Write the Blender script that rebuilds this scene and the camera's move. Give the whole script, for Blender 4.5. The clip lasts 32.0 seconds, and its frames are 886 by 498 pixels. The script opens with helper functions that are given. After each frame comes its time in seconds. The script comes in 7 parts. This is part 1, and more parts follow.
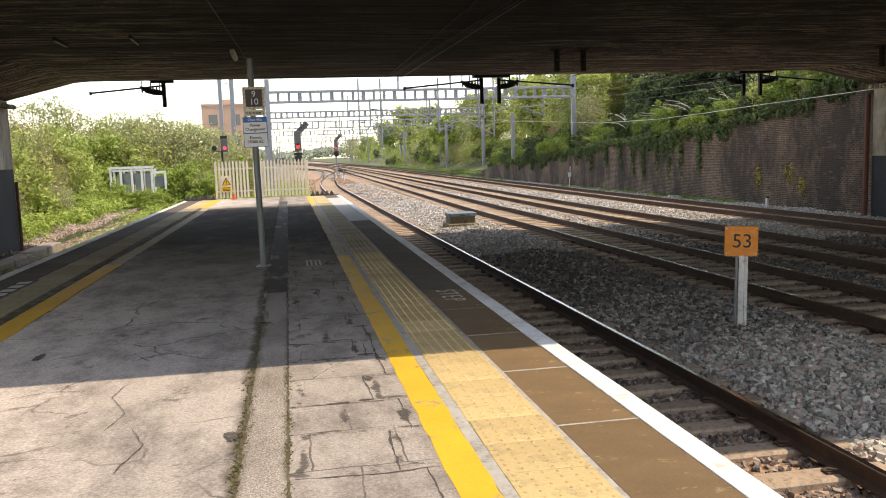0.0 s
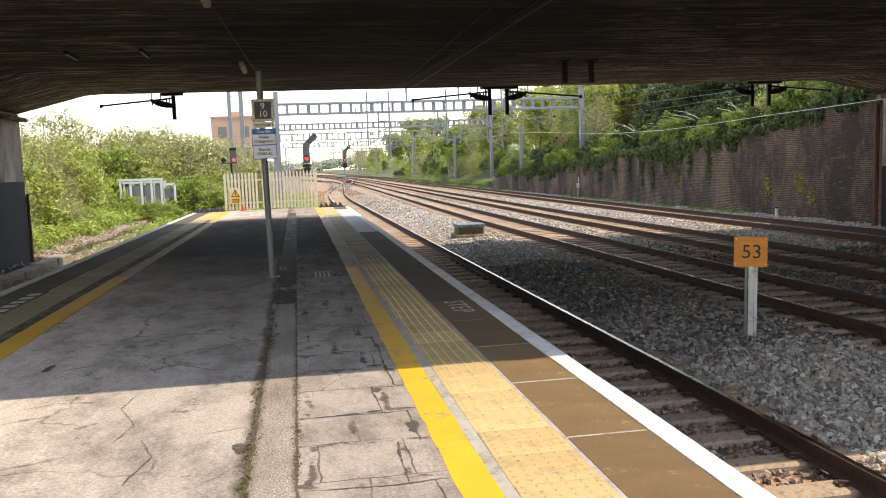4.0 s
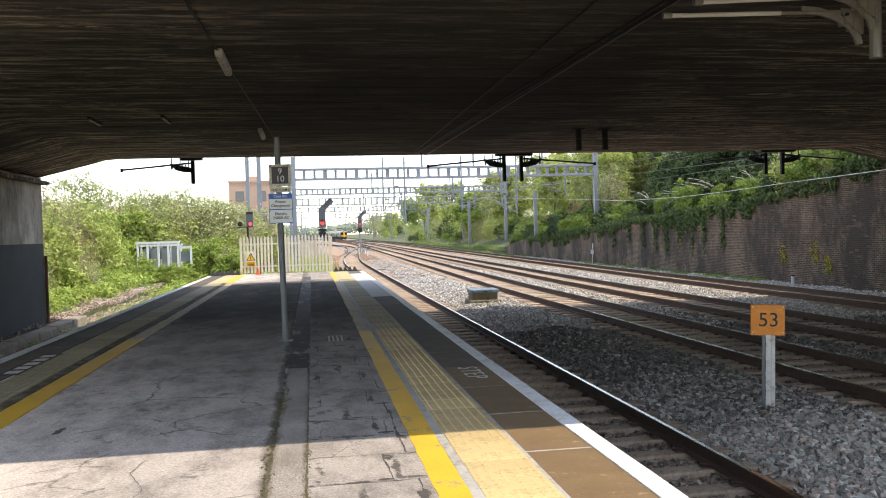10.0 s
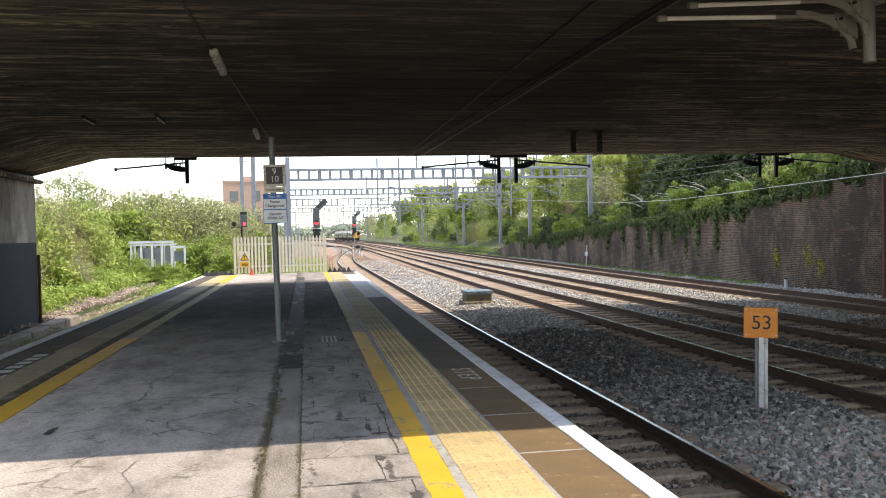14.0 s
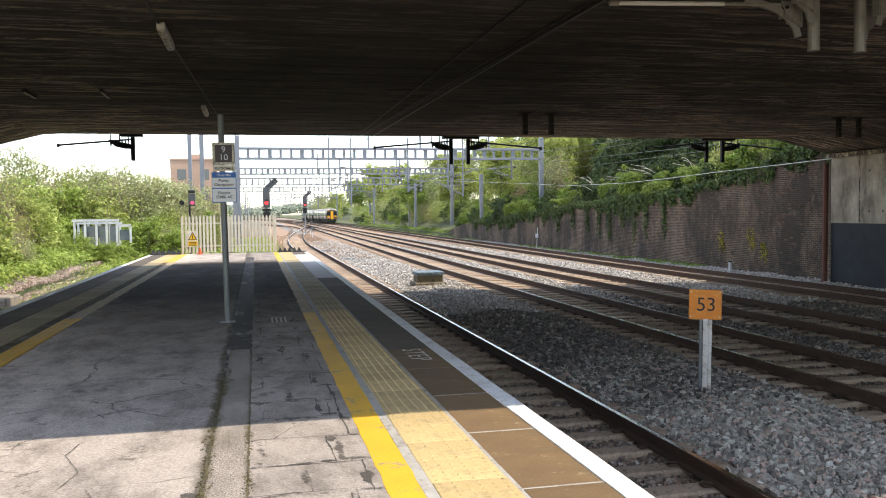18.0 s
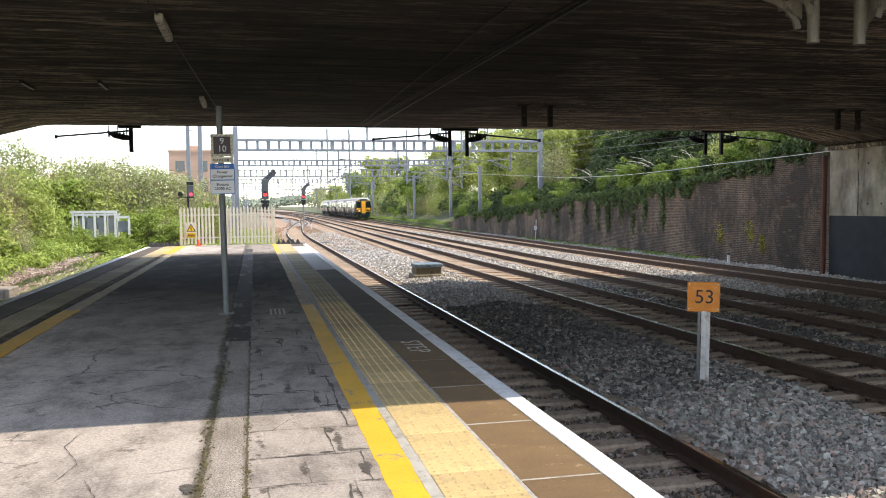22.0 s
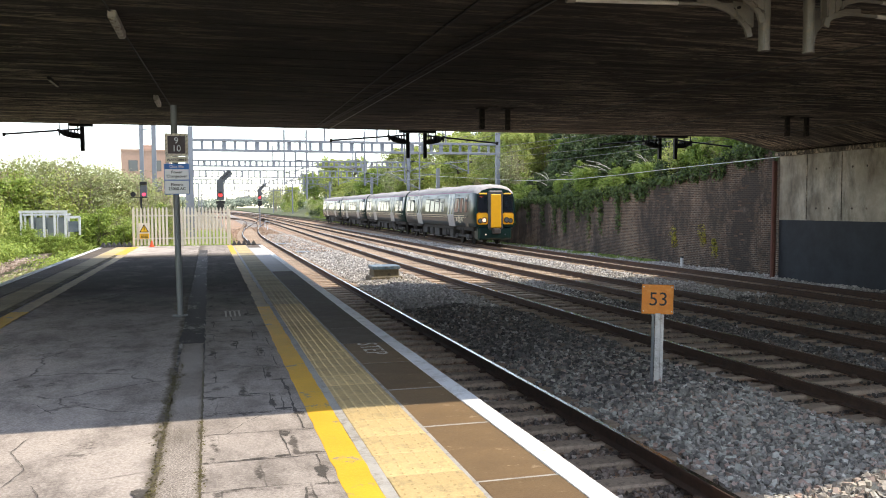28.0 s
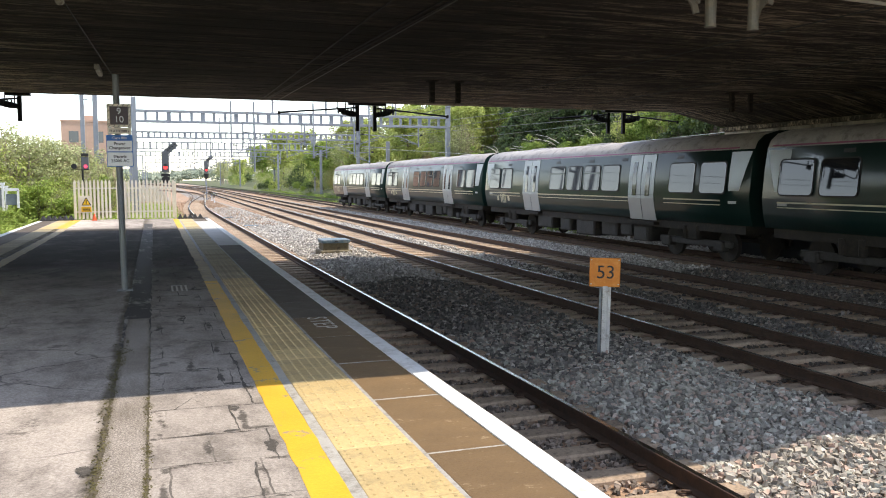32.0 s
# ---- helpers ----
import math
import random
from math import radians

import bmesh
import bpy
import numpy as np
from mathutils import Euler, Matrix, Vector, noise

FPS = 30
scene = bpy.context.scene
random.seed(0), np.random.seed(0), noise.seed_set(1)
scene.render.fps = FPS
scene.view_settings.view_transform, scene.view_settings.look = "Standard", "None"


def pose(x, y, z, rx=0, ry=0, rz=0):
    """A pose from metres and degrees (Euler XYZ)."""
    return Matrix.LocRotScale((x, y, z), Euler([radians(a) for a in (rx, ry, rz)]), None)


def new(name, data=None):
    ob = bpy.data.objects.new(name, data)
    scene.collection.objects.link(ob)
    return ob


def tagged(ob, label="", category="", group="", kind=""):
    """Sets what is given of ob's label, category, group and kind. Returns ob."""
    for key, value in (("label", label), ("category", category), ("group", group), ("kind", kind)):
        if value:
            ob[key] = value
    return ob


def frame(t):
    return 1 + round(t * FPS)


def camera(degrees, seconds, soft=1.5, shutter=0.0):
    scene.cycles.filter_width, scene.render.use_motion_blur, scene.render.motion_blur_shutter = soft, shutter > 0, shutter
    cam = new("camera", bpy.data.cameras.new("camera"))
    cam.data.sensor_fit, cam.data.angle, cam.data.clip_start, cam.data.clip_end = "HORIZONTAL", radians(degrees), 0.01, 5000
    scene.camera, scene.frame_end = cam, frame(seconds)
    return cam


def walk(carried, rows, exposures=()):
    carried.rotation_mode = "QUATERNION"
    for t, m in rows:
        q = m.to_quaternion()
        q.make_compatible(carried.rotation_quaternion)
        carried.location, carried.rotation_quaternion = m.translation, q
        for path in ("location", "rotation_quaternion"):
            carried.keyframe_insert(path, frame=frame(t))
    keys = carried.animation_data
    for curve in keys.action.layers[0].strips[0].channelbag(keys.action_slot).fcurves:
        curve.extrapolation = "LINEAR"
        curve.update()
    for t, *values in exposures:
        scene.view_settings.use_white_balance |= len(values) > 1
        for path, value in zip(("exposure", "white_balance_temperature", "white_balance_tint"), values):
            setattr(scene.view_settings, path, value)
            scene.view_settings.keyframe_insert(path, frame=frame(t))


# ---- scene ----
# Metres. The platform's right edge is the line x = 0, the tracks run along +y, the platform's top is z = 0.
EYE = (-1.956, 0.0, 1.48)
cam = camera(56.0, 32.0, soft=1.0)
PATH = [
    (0.0, pose(*EYE, 83.49, 1.89, -10.53)),
    (0.5, pose(*EYE, 83.89, 2.13, -9.47)),
    (1.0, pose(*EYE, 83.38, 2.05, -8.64)),
    (1.5, pose(*EYE, 83.22, 1.61, -8.55)),
    (2.0, pose(*EYE, 83.98, 1.28, -8.70)),
    (2.5, pose(*EYE, 84.24, 1.33, -8.47)),
    (3.0, pose(*EYE, 84.07, 1.51, -8.56)),
    (3.5, pose(*EYE, 84.05, 1.82, -9.14)),
    (5.5, pose(*EYE, 86.42, 2.37, -11.65)),
    (6.0, pose(*EYE, 87.29, 2.14, -10.79)),
    (6.5, pose(*EYE, 87.61, 2.11, -10.26)),
    (7.0, pose(*EYE, 87.70, 2.20, -9.85)),
    (7.5, pose(*EYE, 87.61, 2.42, -9.63)),
    (8.0, pose(*EYE, 87.55, 2.42, -9.57)),
    (8.5, pose(*EYE, 87.74, 2.02, -9.45)),
    (9.0, pose(*EYE, 88.07, 1.95, -9.34)),
    (9.5, pose(*EYE, 88.45, 1.86, -9.15)),
    (10.0, pose(*EYE, 88.78, 1.62, -8.97)),
    (10.5, pose(*EYE, 88.96, 1.51, -8.91)),
    (11.0, pose(*EYE, 88.86, 1.54, -8.92)),
    (11.5, pose(*EYE, 88.88, 1.45, -8.93)),
    (12.0, pose(*EYE, 89.04, 1.47, -8.96)),
    (12.5, pose(*EYE, 89.23, 1.45, -8.92)),
    (13.0, pose(*EYE, 89.25, 1.41, -8.87)),
    (13.5, pose(*EYE, 89.21, 1.25, -8.90)),
    (14.0, pose(*EYE, 88.85, 1.29, -9.36)),
    (14.5, pose(*EYE, 87.80, 1.75, -10.25)),
    (16.5, pose(*EYE, 87.94, 1.76, -11.34)),
    (17.0, pose(*EYE, 88.17, 1.19, -11.63)),
    (17.5, pose(*EYE, 88.01, 0.77, -12.16)),
    (18.0, pose(*EYE, 87.49, 0.74, -12.68)),
    (18.5, pose(*EYE, 87.13, 0.87, -12.92)),
    (19.0, pose(*EYE, 86.78, 1.05, -13.03)),
    (19.5, pose(*EYE, 86.60, 1.06, -13.03)),
    (20.0, pose(*EYE, 86.47, 1.14, -12.89)),
    (20.5, pose(*EYE, 86.43, 1.15, -12.73)),
    (21.0, pose(*EYE, 86.71, 1.00, -12.60)),
    (21.5, pose(*EYE, 87.00, 0.87, -12.59)),
    (22.0, pose(*EYE, 86.94, 0.66, -12.77)),
    (22.5, pose(*EYE, 86.76, 0.41, -12.86)),
    (23.0, pose(*EYE, 86.71, 0.44, -12.59)),
    (23.5, pose(*EYE, 86.37, 0.52, -12.33)),
    (24.0, pose(*EYE, 85.96, 0.74, -12.16)),
    (24.5, pose(*EYE, 86.13, 0.90, -12.33)),
    (25.0, pose(*EYE, 86.53, 0.88, -12.56)),
    (25.5, pose(*EYE, 86.94, 0.86, -12.56)),
    (27.5, pose(*EYE, 88.26, 0.01, -14.49)),
    (28.0, pose(*EYE, 87.06, 0.27, -15.67)),
    (28.5, pose(*EYE, 86.22, 0.49, -16.08)),
    (29.0, pose(*EYE, 86.17, 0.66, -16.37)),
    (29.5, pose(*EYE, 86.56, 0.53, -16.89)),
    (30.0, pose(*EYE, 86.98, 0.57, -17.29)),
    (30.5, pose(*EYE, 86.91, 0.66, -17.25)),
    (31.0, pose(*EYE, 85.98, 0.12, -17.52)),
    (31.5, pose(*EYE, 85.10, 0.02, -18.72)),
    (32.0, pose(*EYE, 85.24, 0.07, -19.09)),
]
walk(cam, PATH, [(0.0, 0.78, 8000, 14), (3.5, 0.84, 8000, 14), (5.5, 1.05, 7250, 12), (12.0, 0.97, 7150, 12), (32.0, 0.97, 7100, 12)])

# ---- light ----
SUN_ELEV, SUN_DIR = radians(60), Vector((-0.95, 0.31, 0)).normalized()
world = bpy.data.worlds.new("sky")
scene.world = world
world.use_nodes = True
wn = world.node_tree.nodes
sky = wn.new("ShaderNodeTexSky")
sky.sky_type = "NISHITA"
sky.sun_disc = False
sky.sun_elevation = SUN_ELEV
sky.sun_rotation = math.atan2(-SUN_DIR.x, -SUN_DIR.y)
sky.dust_density = 0.2
sky.altitude = 600
sky.air_density = 1.0
wn["Background"].inputs["Strength"].default_value = 0.232
haze = wn.new("ShaderNodeHueSaturation")
haze.inputs["Saturation"].default_value = 0.7
world.node_tree.links.new(sky.outputs[0], haze.inputs["Color"])
world.node_tree.links.new(haze.outputs[0], wn["Background"].inputs["Color"])
sun_data = bpy.data.lights.new("sun", "SUN")
sun_data.energy, sun_data.angle, sun_data.color = 2.7, radians(0.6), (1.0, 0.94, 0.85)
sun = new("sun", sun_data)
light_way = Vector((SUN_DIR.x * math.cos(SUN_ELEV), SUN_DIR.y * math.cos(SUN_ELEV), -math.sin(SUN_ELEV)))
sun.matrix_world = Matrix.Translation((40, -10, 60)) @ light_way.to_track_quat("-Z", "Y").to_matrix().to_4x4()


# ---- materials ----
def node_mat(name):
    m = bpy.data.materials.new(name)
    m.use_nodes = True
    nt = m.node_tree
    return m, nt, nt.nodes["Principled BSDF"]


def add(nt, kind, **inputs):
    n = nt.nodes.new(kind)
    for k, v in inputs.items():
        n.inputs[k.replace("_", " ")].default_value = v
    return n


def ramp(nt, source, stops):
    r = nt.nodes.new("ShaderNodeValToRGB")
    el = r.color_ramp.elements
    el[0].position, el[0].color = stops[0][0], (*stops[0][1], 1)
    el[1].position, el[1].color = stops[-1][0], (*stops[-1][1], 1)
    for p, c in stops[1:-1]:
        e = el.new(p)
        e.color = (*c, 1)
    nt.links.new(source, r.inputs[0])
    return r.outputs[0]


def mixc(nt, fac, a, b, mode="MIX"):
    m = nt.nodes.new("ShaderNodeMix")
    m.data_type, m.blend_type = "RGBA", mode
    for sock, v in ((m.inputs[0], fac), (m.inputs[6], a), (m.inputs[7], b)):
        if isinstance(v, (int, float)):
            sock.default_value = v
        elif isinstance(v, tuple):
            sock.default_value = (*v, 1)
        else:
            nt.links.new(v, sock)
    return m.outputs[2]


def noise_at(nt, scale, detail=6.0, rough=0.6, stretch=(1, 1, 1), space="Object"):
    tc = nt.nodes.new("ShaderNodeTexCoord")
    mp = add(nt, "ShaderNodeMapping", Scale=stretch)
    nt.links.new(tc.outputs[space], mp.inputs[0])
    n = add(nt, "ShaderNodeTexNoise", Scale=scale, Detail=detail, Roughness=rough)
    nt.links.new(mp.outputs[0], n.inputs["Vector"])
    return n.outputs[0]


def bump(nt, bsdf, height, strength=0.3, distance=0.01):
    b = add(nt, "ShaderNodeBump", Strength=strength, Distance=distance)
    nt.links.new(height, b.inputs["Height"])
    nt.links.new(b.outputs[0], bsdf.inputs["Normal"])


def scaled(c, k):
    return tuple(min(1, v * k) for v in c)


def plain(name, c, rough=0.6, metal=0.0, var=0.25, scale=3.0, fine=40.0, dirt=None, bumpy=0.15, stretch=(1, 1, 1), per_object=0.0, worn=(0.5, 0.68)):
    """A surface with grain, large stains and a fine relief."""
    m, nt, b = node_mat(name)
    big = noise_at(nt, scale, 5, 0.65, stretch)
    small = noise_at(nt, fine, 3, 0.7, stretch)
    col = ramp(nt, big, [(0.3, scaled(c, 1 - var)), (0.7, scaled(c, 1 + var * 0.6))])
    col = mixc(nt, 0.35 * var / 0.25, col, ramp(nt, small, [(0.3, scaled(c, 0.7)), (0.7, scaled(c, 1.2))]))
    if dirt:
        mask = ramp(nt, noise_at(nt, scale * 2.3, 8, 0.75, stretch), [(worn[0], (0, 0, 0)), (worn[1], (1, 1, 1))])
        col = mixc(nt, mask, col, dirt)
    if per_object:
        oi = nt.nodes.new("ShaderNodeObjectInfo")
        col = mixc(nt, 1.0, col, ramp(nt, oi.outputs["Random"], [(0, (1 - per_object,) * 3), (1, (1.0,) * 3)]), "MULTIPLY")
    nt.links.new(col, b.inputs["Base Color"])
    b.inputs["Roughness"].default_value, b.inputs["Metallic"].default_value = rough, metal
    if bumpy:
        bump(nt, b, small, bumpy, 0.01)
    return m


def glow(name, c, strength):
    m, nt, b = node_mat(name)
    b.inputs["Base Color"].default_value = (*c, 1)
    b.inputs["Emission Color"].default_value = (*c, 1)
    b.inputs["Emission Strength"].default_value = strength
    return m


def map_range(nt, source, a, b):
    m = nt.nodes.new("ShaderNodeMapRange")
    m.inputs["From Min"].default_value, m.inputs["From Max"].default_value = a, b
    nt.links.new(source, m.inputs["Value"])
    return m.outputs[0]


def warped(nt, amount, scale, stretch=(1, 1, 1)):
    """Object coordinates, shaken by noise."""
    tc = nt.nodes.new("ShaderNodeTexCoord")
    n = add(nt, "ShaderNodeTexNoise", Scale=scale, Detail=4.0)
    nt.links.new(tc.outputs["Object"], n.inputs["Vector"])
    mul = nt.nodes.new("ShaderNodeVectorMath")
    mul.operation = "MULTIPLY_ADD"
    mul.inputs[1].default_value = (amount,) * 3
    nt.links.new(n.outputs["Color"], mul.inputs[0])
    nt.links.new(tc.outputs["Object"], mul.inputs[2])
    mp = add(nt, "ShaderNodeMapping", Scale=stretch)
    nt.links.new(mul.outputs[0], mp.inputs[0])
    return mp.outputs[0]


def asphalt_mat(name="platform_asphalt", slabs=False):
    m, nt, b = node_mat(name)
    big = noise_at(nt, 0.45, 6, 0.6)
    fine = noise_at(nt, 55, 5, 0.8)
    col = ramp(nt, big, [(0.3, (0.33, 0.293, 0.262)), (0.55, (0.43, 0.383, 0.345)), (0.75, (0.52, 0.467, 0.42))])
    col = mixc(nt, 0.42, col, ramp(nt, fine, [(0.36, (0.09, 0.08, 0.074)), (0.5, (0.33, 0.295, 0.265)), (0.66, (0.62, 0.57, 0.52))]))
    mid = ramp(nt, noise_at(nt, 2.2, 8, 0.75, (1, 0.55, 1)), [(0.36, (0.56, 0.55, 0.54)), (0.56, (1.06, 1.05, 1.03))])
    col = mixc(nt, 1.0, col, mid, "MULTIPLY")
    sep = nt.nodes.new("ShaderNodeSeparateXYZ")
    nt.links.new(warped(nt, 2.0, 0.6), sep.inputs[0])
    # paler left half: its own tone, lifted further for light from the west
    old = ramp(nt, map_range(nt, sep.outputs["X"], -4.5, -1.0), [(0.15, (1.62, 1.6, 1.56)), (0.75, (1, 1, 1))])
    col = mixc(nt, 1.0, col, old, "MULTIPLY")
    if slabs:
        uneven = warped(nt, 0.09, 2.5)
        br = add(nt, "ShaderNodeTexBrick", Scale=1.0, Mortar_Size=0.006, Brick_Width=0.47, Row_Height=0.56, Mortar_Smooth=0.3)
        nt.links.new(uneven, br.inputs["Vector"])
        crack = br.outputs["Fac"]
        wide = add(nt, "ShaderNodeTexBrick", Scale=1.0, Mortar_Size=0.05, Brick_Width=0.47, Row_Height=0.56, Mortar_Smooth=1.0)
        nt.links.new(warped(nt, 0.14, 4.5), wide.inputs["Vector"])
        soak = ramp(nt, noise_at(nt, 2.6, 7, 0.75), [(0.48, (0, 0, 0)), (0.62, (1, 1, 1))])
        soak = ramp(nt, mixc(nt, 1.0, soak, wide.outputs["Fac"], "MULTIPLY"), [(0.18, (0, 0, 0)), (0.6, (1, 1, 1))])
        col = mixc(nt, soak, col, mixc(nt, 0.78, col, (0.05, 0.045, 0.04)))
    else:
        v = add(nt, "ShaderNodeTexVoronoi", Scale=0.75)
        v.feature = "DISTANCE_TO_EDGE"
        nt.links.new(warped(nt, 0.5, 1.6), v.inputs["Vector"])
        crack = ramp(nt, v.outputs["Distance"], [(0.003, (1, 1, 1)), (0.009, (0, 0, 0))])
    # dirt trodden in beside the trench
    plainx = nt.nodes.new("ShaderNodeSeparateXYZ")
    nt.links.new(warped(nt, 0.12, 2.0), plainx.inputs[0])
    smear = ramp(nt, map_range(nt, plainx.outputs["X"], -2.6, -1.9), [(0.44, (0, 0, 0)), (0.5, (0.75, 0.75, 0.75)), (0.6, (0.75, 0.75, 0.75)), (0.9, (0.1, 0.1, 0.1))])
    smear = mixc(nt, 1.0, smear, ramp(nt, noise_at(nt, 4, 7, 0.75), [(0.32, (0.3, 0.3, 0.3)), (0.52, (1, 1, 1))]), "MULTIPLY")
    col = mixc(nt, smear, col, (0.08, 0.066, 0.045))
    # bridge shade painted in: long, dark, with ragged edges round the old trench
    shade_x = ramp(nt, map_range(nt, sep.outputs["X"], -4.5, 0.0), [(0.0, (0.6, 0.6, 0.6)), (0.25, (0.95, 0.95, 0.95)), (0.5, (1, 1, 1)), (0.95, (0.9, 0.9, 0.9))])
    shade_y = ramp(nt, map_range(nt, sep.outputs["Y"], 8.0, 32.0), [(0.17, (0, 0, 0)), (0.26, (0.45, 0.45, 0.45)), (0.38, (1, 1, 1)), (0.82, (1, 1, 1)), (0.9, (0, 0, 0))])
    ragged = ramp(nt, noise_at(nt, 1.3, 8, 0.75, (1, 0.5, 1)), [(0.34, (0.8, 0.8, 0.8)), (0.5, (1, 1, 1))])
    deep_shade = mixc(nt, 1.0, mixc(nt, 1.0, shade_x, shade_y, "MULTIPLY"), ragged, "MULTIPLY")
    col = mixc(nt, deep_shade, col, mixc(nt, 0.94, col, (0.02, 0.018, 0.017)))
    fade = ramp(nt, noise_at(nt, 0.9, 4, 0.6), [(0.42, (0, 0, 0)), (0.58, (1, 1, 1))])
    col = mixc(nt, mixc(nt, 1.0, crack, fade, "MULTIPLY"), col, mixc(nt, 0.7, col, (0.05, 0.045, 0.04)))
    blot = ramp(nt, noise_at(nt, 1.9, 9, 0.78), [(0.58, (0, 0, 0)), (0.64, (1, 1, 1))])
    col = mixc(nt, blot, col, mixc(nt, 0.6, col, (0.05, 0.045, 0.04)))
    gum = ramp(nt, noise_at(nt, 9, 3, 0.5), [(0.74, (0, 0, 0)), (0.76, (1, 1, 1))])
    col = mixc(nt, gum, col, mixc(nt, 0.35, col, (0.6, 0.57, 0.54)))
    nt.links.new(col, b.inputs["Base Color"])
    b.inputs["Roughness"].default_value = 0.95
    b.inputs["Specular IOR Level"].default_value = 0.1
    bump(nt, b, fine, 0.5, 0.006)
    return m


def seam_mat():
    """Gritty cast strip, its edges soiled where it meets the asphalt."""
    m, nt, b = node_mat("cast_concrete_strip")
    grit = noise_at(nt, 85, 5, 0.85)
    col = ramp(nt, grit, [(0.34, (0.13, 0.117, 0.107)), (0.5, (0.32, 0.287, 0.26)), (0.66, (0.64, 0.585, 0.53))])
    col = mixc(nt, 1.0, col, ramp(nt, noise_at(nt, 2.0, 7, 0.7, (1, 0.5, 1)), [(0.35, (0.6, 0.58, 0.54)), (0.6, (1.05, 1.03, 1.0))]), "MULTIPLY")
    sep = nt.nodes.new("ShaderNodeSeparateXYZ")
    nt.links.new(warped(nt, 0.08, 5.0), sep.inputs[0])
    edge = ramp(nt, map_range(nt, sep.outputs["X"], -2.26, -1.96), [(0.0, (1, 1, 1)), (0.28, (0, 0, 0)), (0.8, (0, 0, 0)), (0.95, (1, 1, 1))])
    edge = mixc(nt, 1.0, edge, ramp(nt, noise_at(nt, 6, 6, 0.75), [(0.35, (0.2, 0.2, 0.2)), (0.55, (1, 1, 1))]), "MULTIPLY")
    col = mixc(nt, edge, col, (0.1, 0.085, 0.05))
    nt.links.new(col, b.inputs["Base Color"])
    b.inputs["Roughness"].default_value = 0.95
    b.inputs["Specular IOR Level"].default_value = 0.1
    bump(nt, b, grit, 0.7, 0.008)
    return m


def trench_mat(name="tarred_trench_strip", amount=0.55):
    """Asphalt soiled by black tar blotches that run along the strip."""
    m, nt, b = node_mat(name)
    grit = noise_at(nt, 70, 4, 0.8)
    col = ramp(nt, grit, [(0.35, (0.12, 0.105, 0.095)), (0.65, (0.5, 0.455, 0.41))])
    tar = ramp(nt, noise_at(nt, 3.0, 9, 0.8, (1, 0.45, 1)), [(amount - 0.05, (1, 1, 1)), (amount + 0.03, (0, 0, 0))])
    col = mixc(nt, tar, col, mixc(nt, 0.92, col, (0.022, 0.02, 0.018)))
    nt.links.new(col, b.inputs["Base Color"])
    b.inputs["Roughness"].default_value = 0.85
    bump(nt, b, grit, 0.5, 0.008)
    return m


def island_mat(name, stops, rough=0.85, fine=60.0, translucent=0.0, spread=0.35):
    """For joined small pieces: each island has a tone of its own."""
    m, nt, b = node_mat(name)
    g = nt.nodes.new("ShaderNodeNewGeometry")
    col = ramp(nt, g.outputs["Random Per Island"], stops)
    col = mixc(nt, spread, col, ramp(nt, noise_at(nt, fine, 3, 0.6), [(0.3, scaled(stops[0][1], 0.7)), (0.7, stops[-1][1])]))
    nt.links.new(col, b.inputs["Base Color"])
    b.inputs["Roughness"].default_value = rough
    b.inputs["Specular IOR Level"].default_value = 0.3
    if translucent:
        t = nt.nodes.new("ShaderNodeBsdfTranslucent")
        nt.links.new(col, t.inputs["Color"])
        mx = nt.nodes.new("ShaderNodeMixShader")
        mx.inputs[0].default_value = translucent
        nt.links.new(b.outputs[0], mx.inputs[1])
        nt.links.new(t.outputs[0], mx.inputs[2])
        nt.links.new(mx.outputs[0], nt.nodes["Material Output"].inputs["Surface"])
    return m


def ballast_mat(name="ballast_bed", tint=(0.2, 0.15, 0.1), much=0.45):
    m, nt, b = node_mat(name)
    tc = nt.nodes.new("ShaderNodeTexCoord")
    v = add(nt, "ShaderNodeTexVoronoi", Scale=19.0)
    nt.links.new(tc.outputs["Object"], v.inputs["Vector"])
    cell = nt.nodes.new("ShaderNodeSeparateColor")
    nt.links.new(v.outputs["Color"], cell.inputs[0])
    col = ramp(nt, cell.outputs[0], [(0, (0.2, 0.187, 0.17)), (0.5, (0.42, 0.39, 0.345)), (0.8, (0.54, 0.48, 0.42)), (1, (0.72, 0.67, 0.6))])
    # shade in the gaps between stones, put into the colour
    col = mixc(nt, ramp(nt, v.outputs["Distance"], [(0.2, (0, 0, 0)), (0.65, (1, 1, 1))]), col, mixc(nt, 0.55, col, (0.05, 0.048, 0.045)))
    brown = ramp(nt, noise_at(nt, 0.5, 4, 0.6), [(0.3 if much > 0.5 else 0.45, (0, 0, 0)), (0.5 if much > 0.5 else 0.7, (1, 1, 1))])
    col = mixc(nt, brown, col, mixc(nt, much, col, tint))
    nt.links.new(col, b.inputs["Base Color"])
    b.inputs["Roughness"].default_value = 0.9
    inv = nt.nodes.new("ShaderNodeMath")
    inv.operation = "SUBTRACT"
    inv.inputs[0].default_value = 1
    nt.links.new(v.outputs["Distance"], inv.inputs[1])
    bump(nt, b, inv.outputs[0], 0.9, 0.05)
    return m


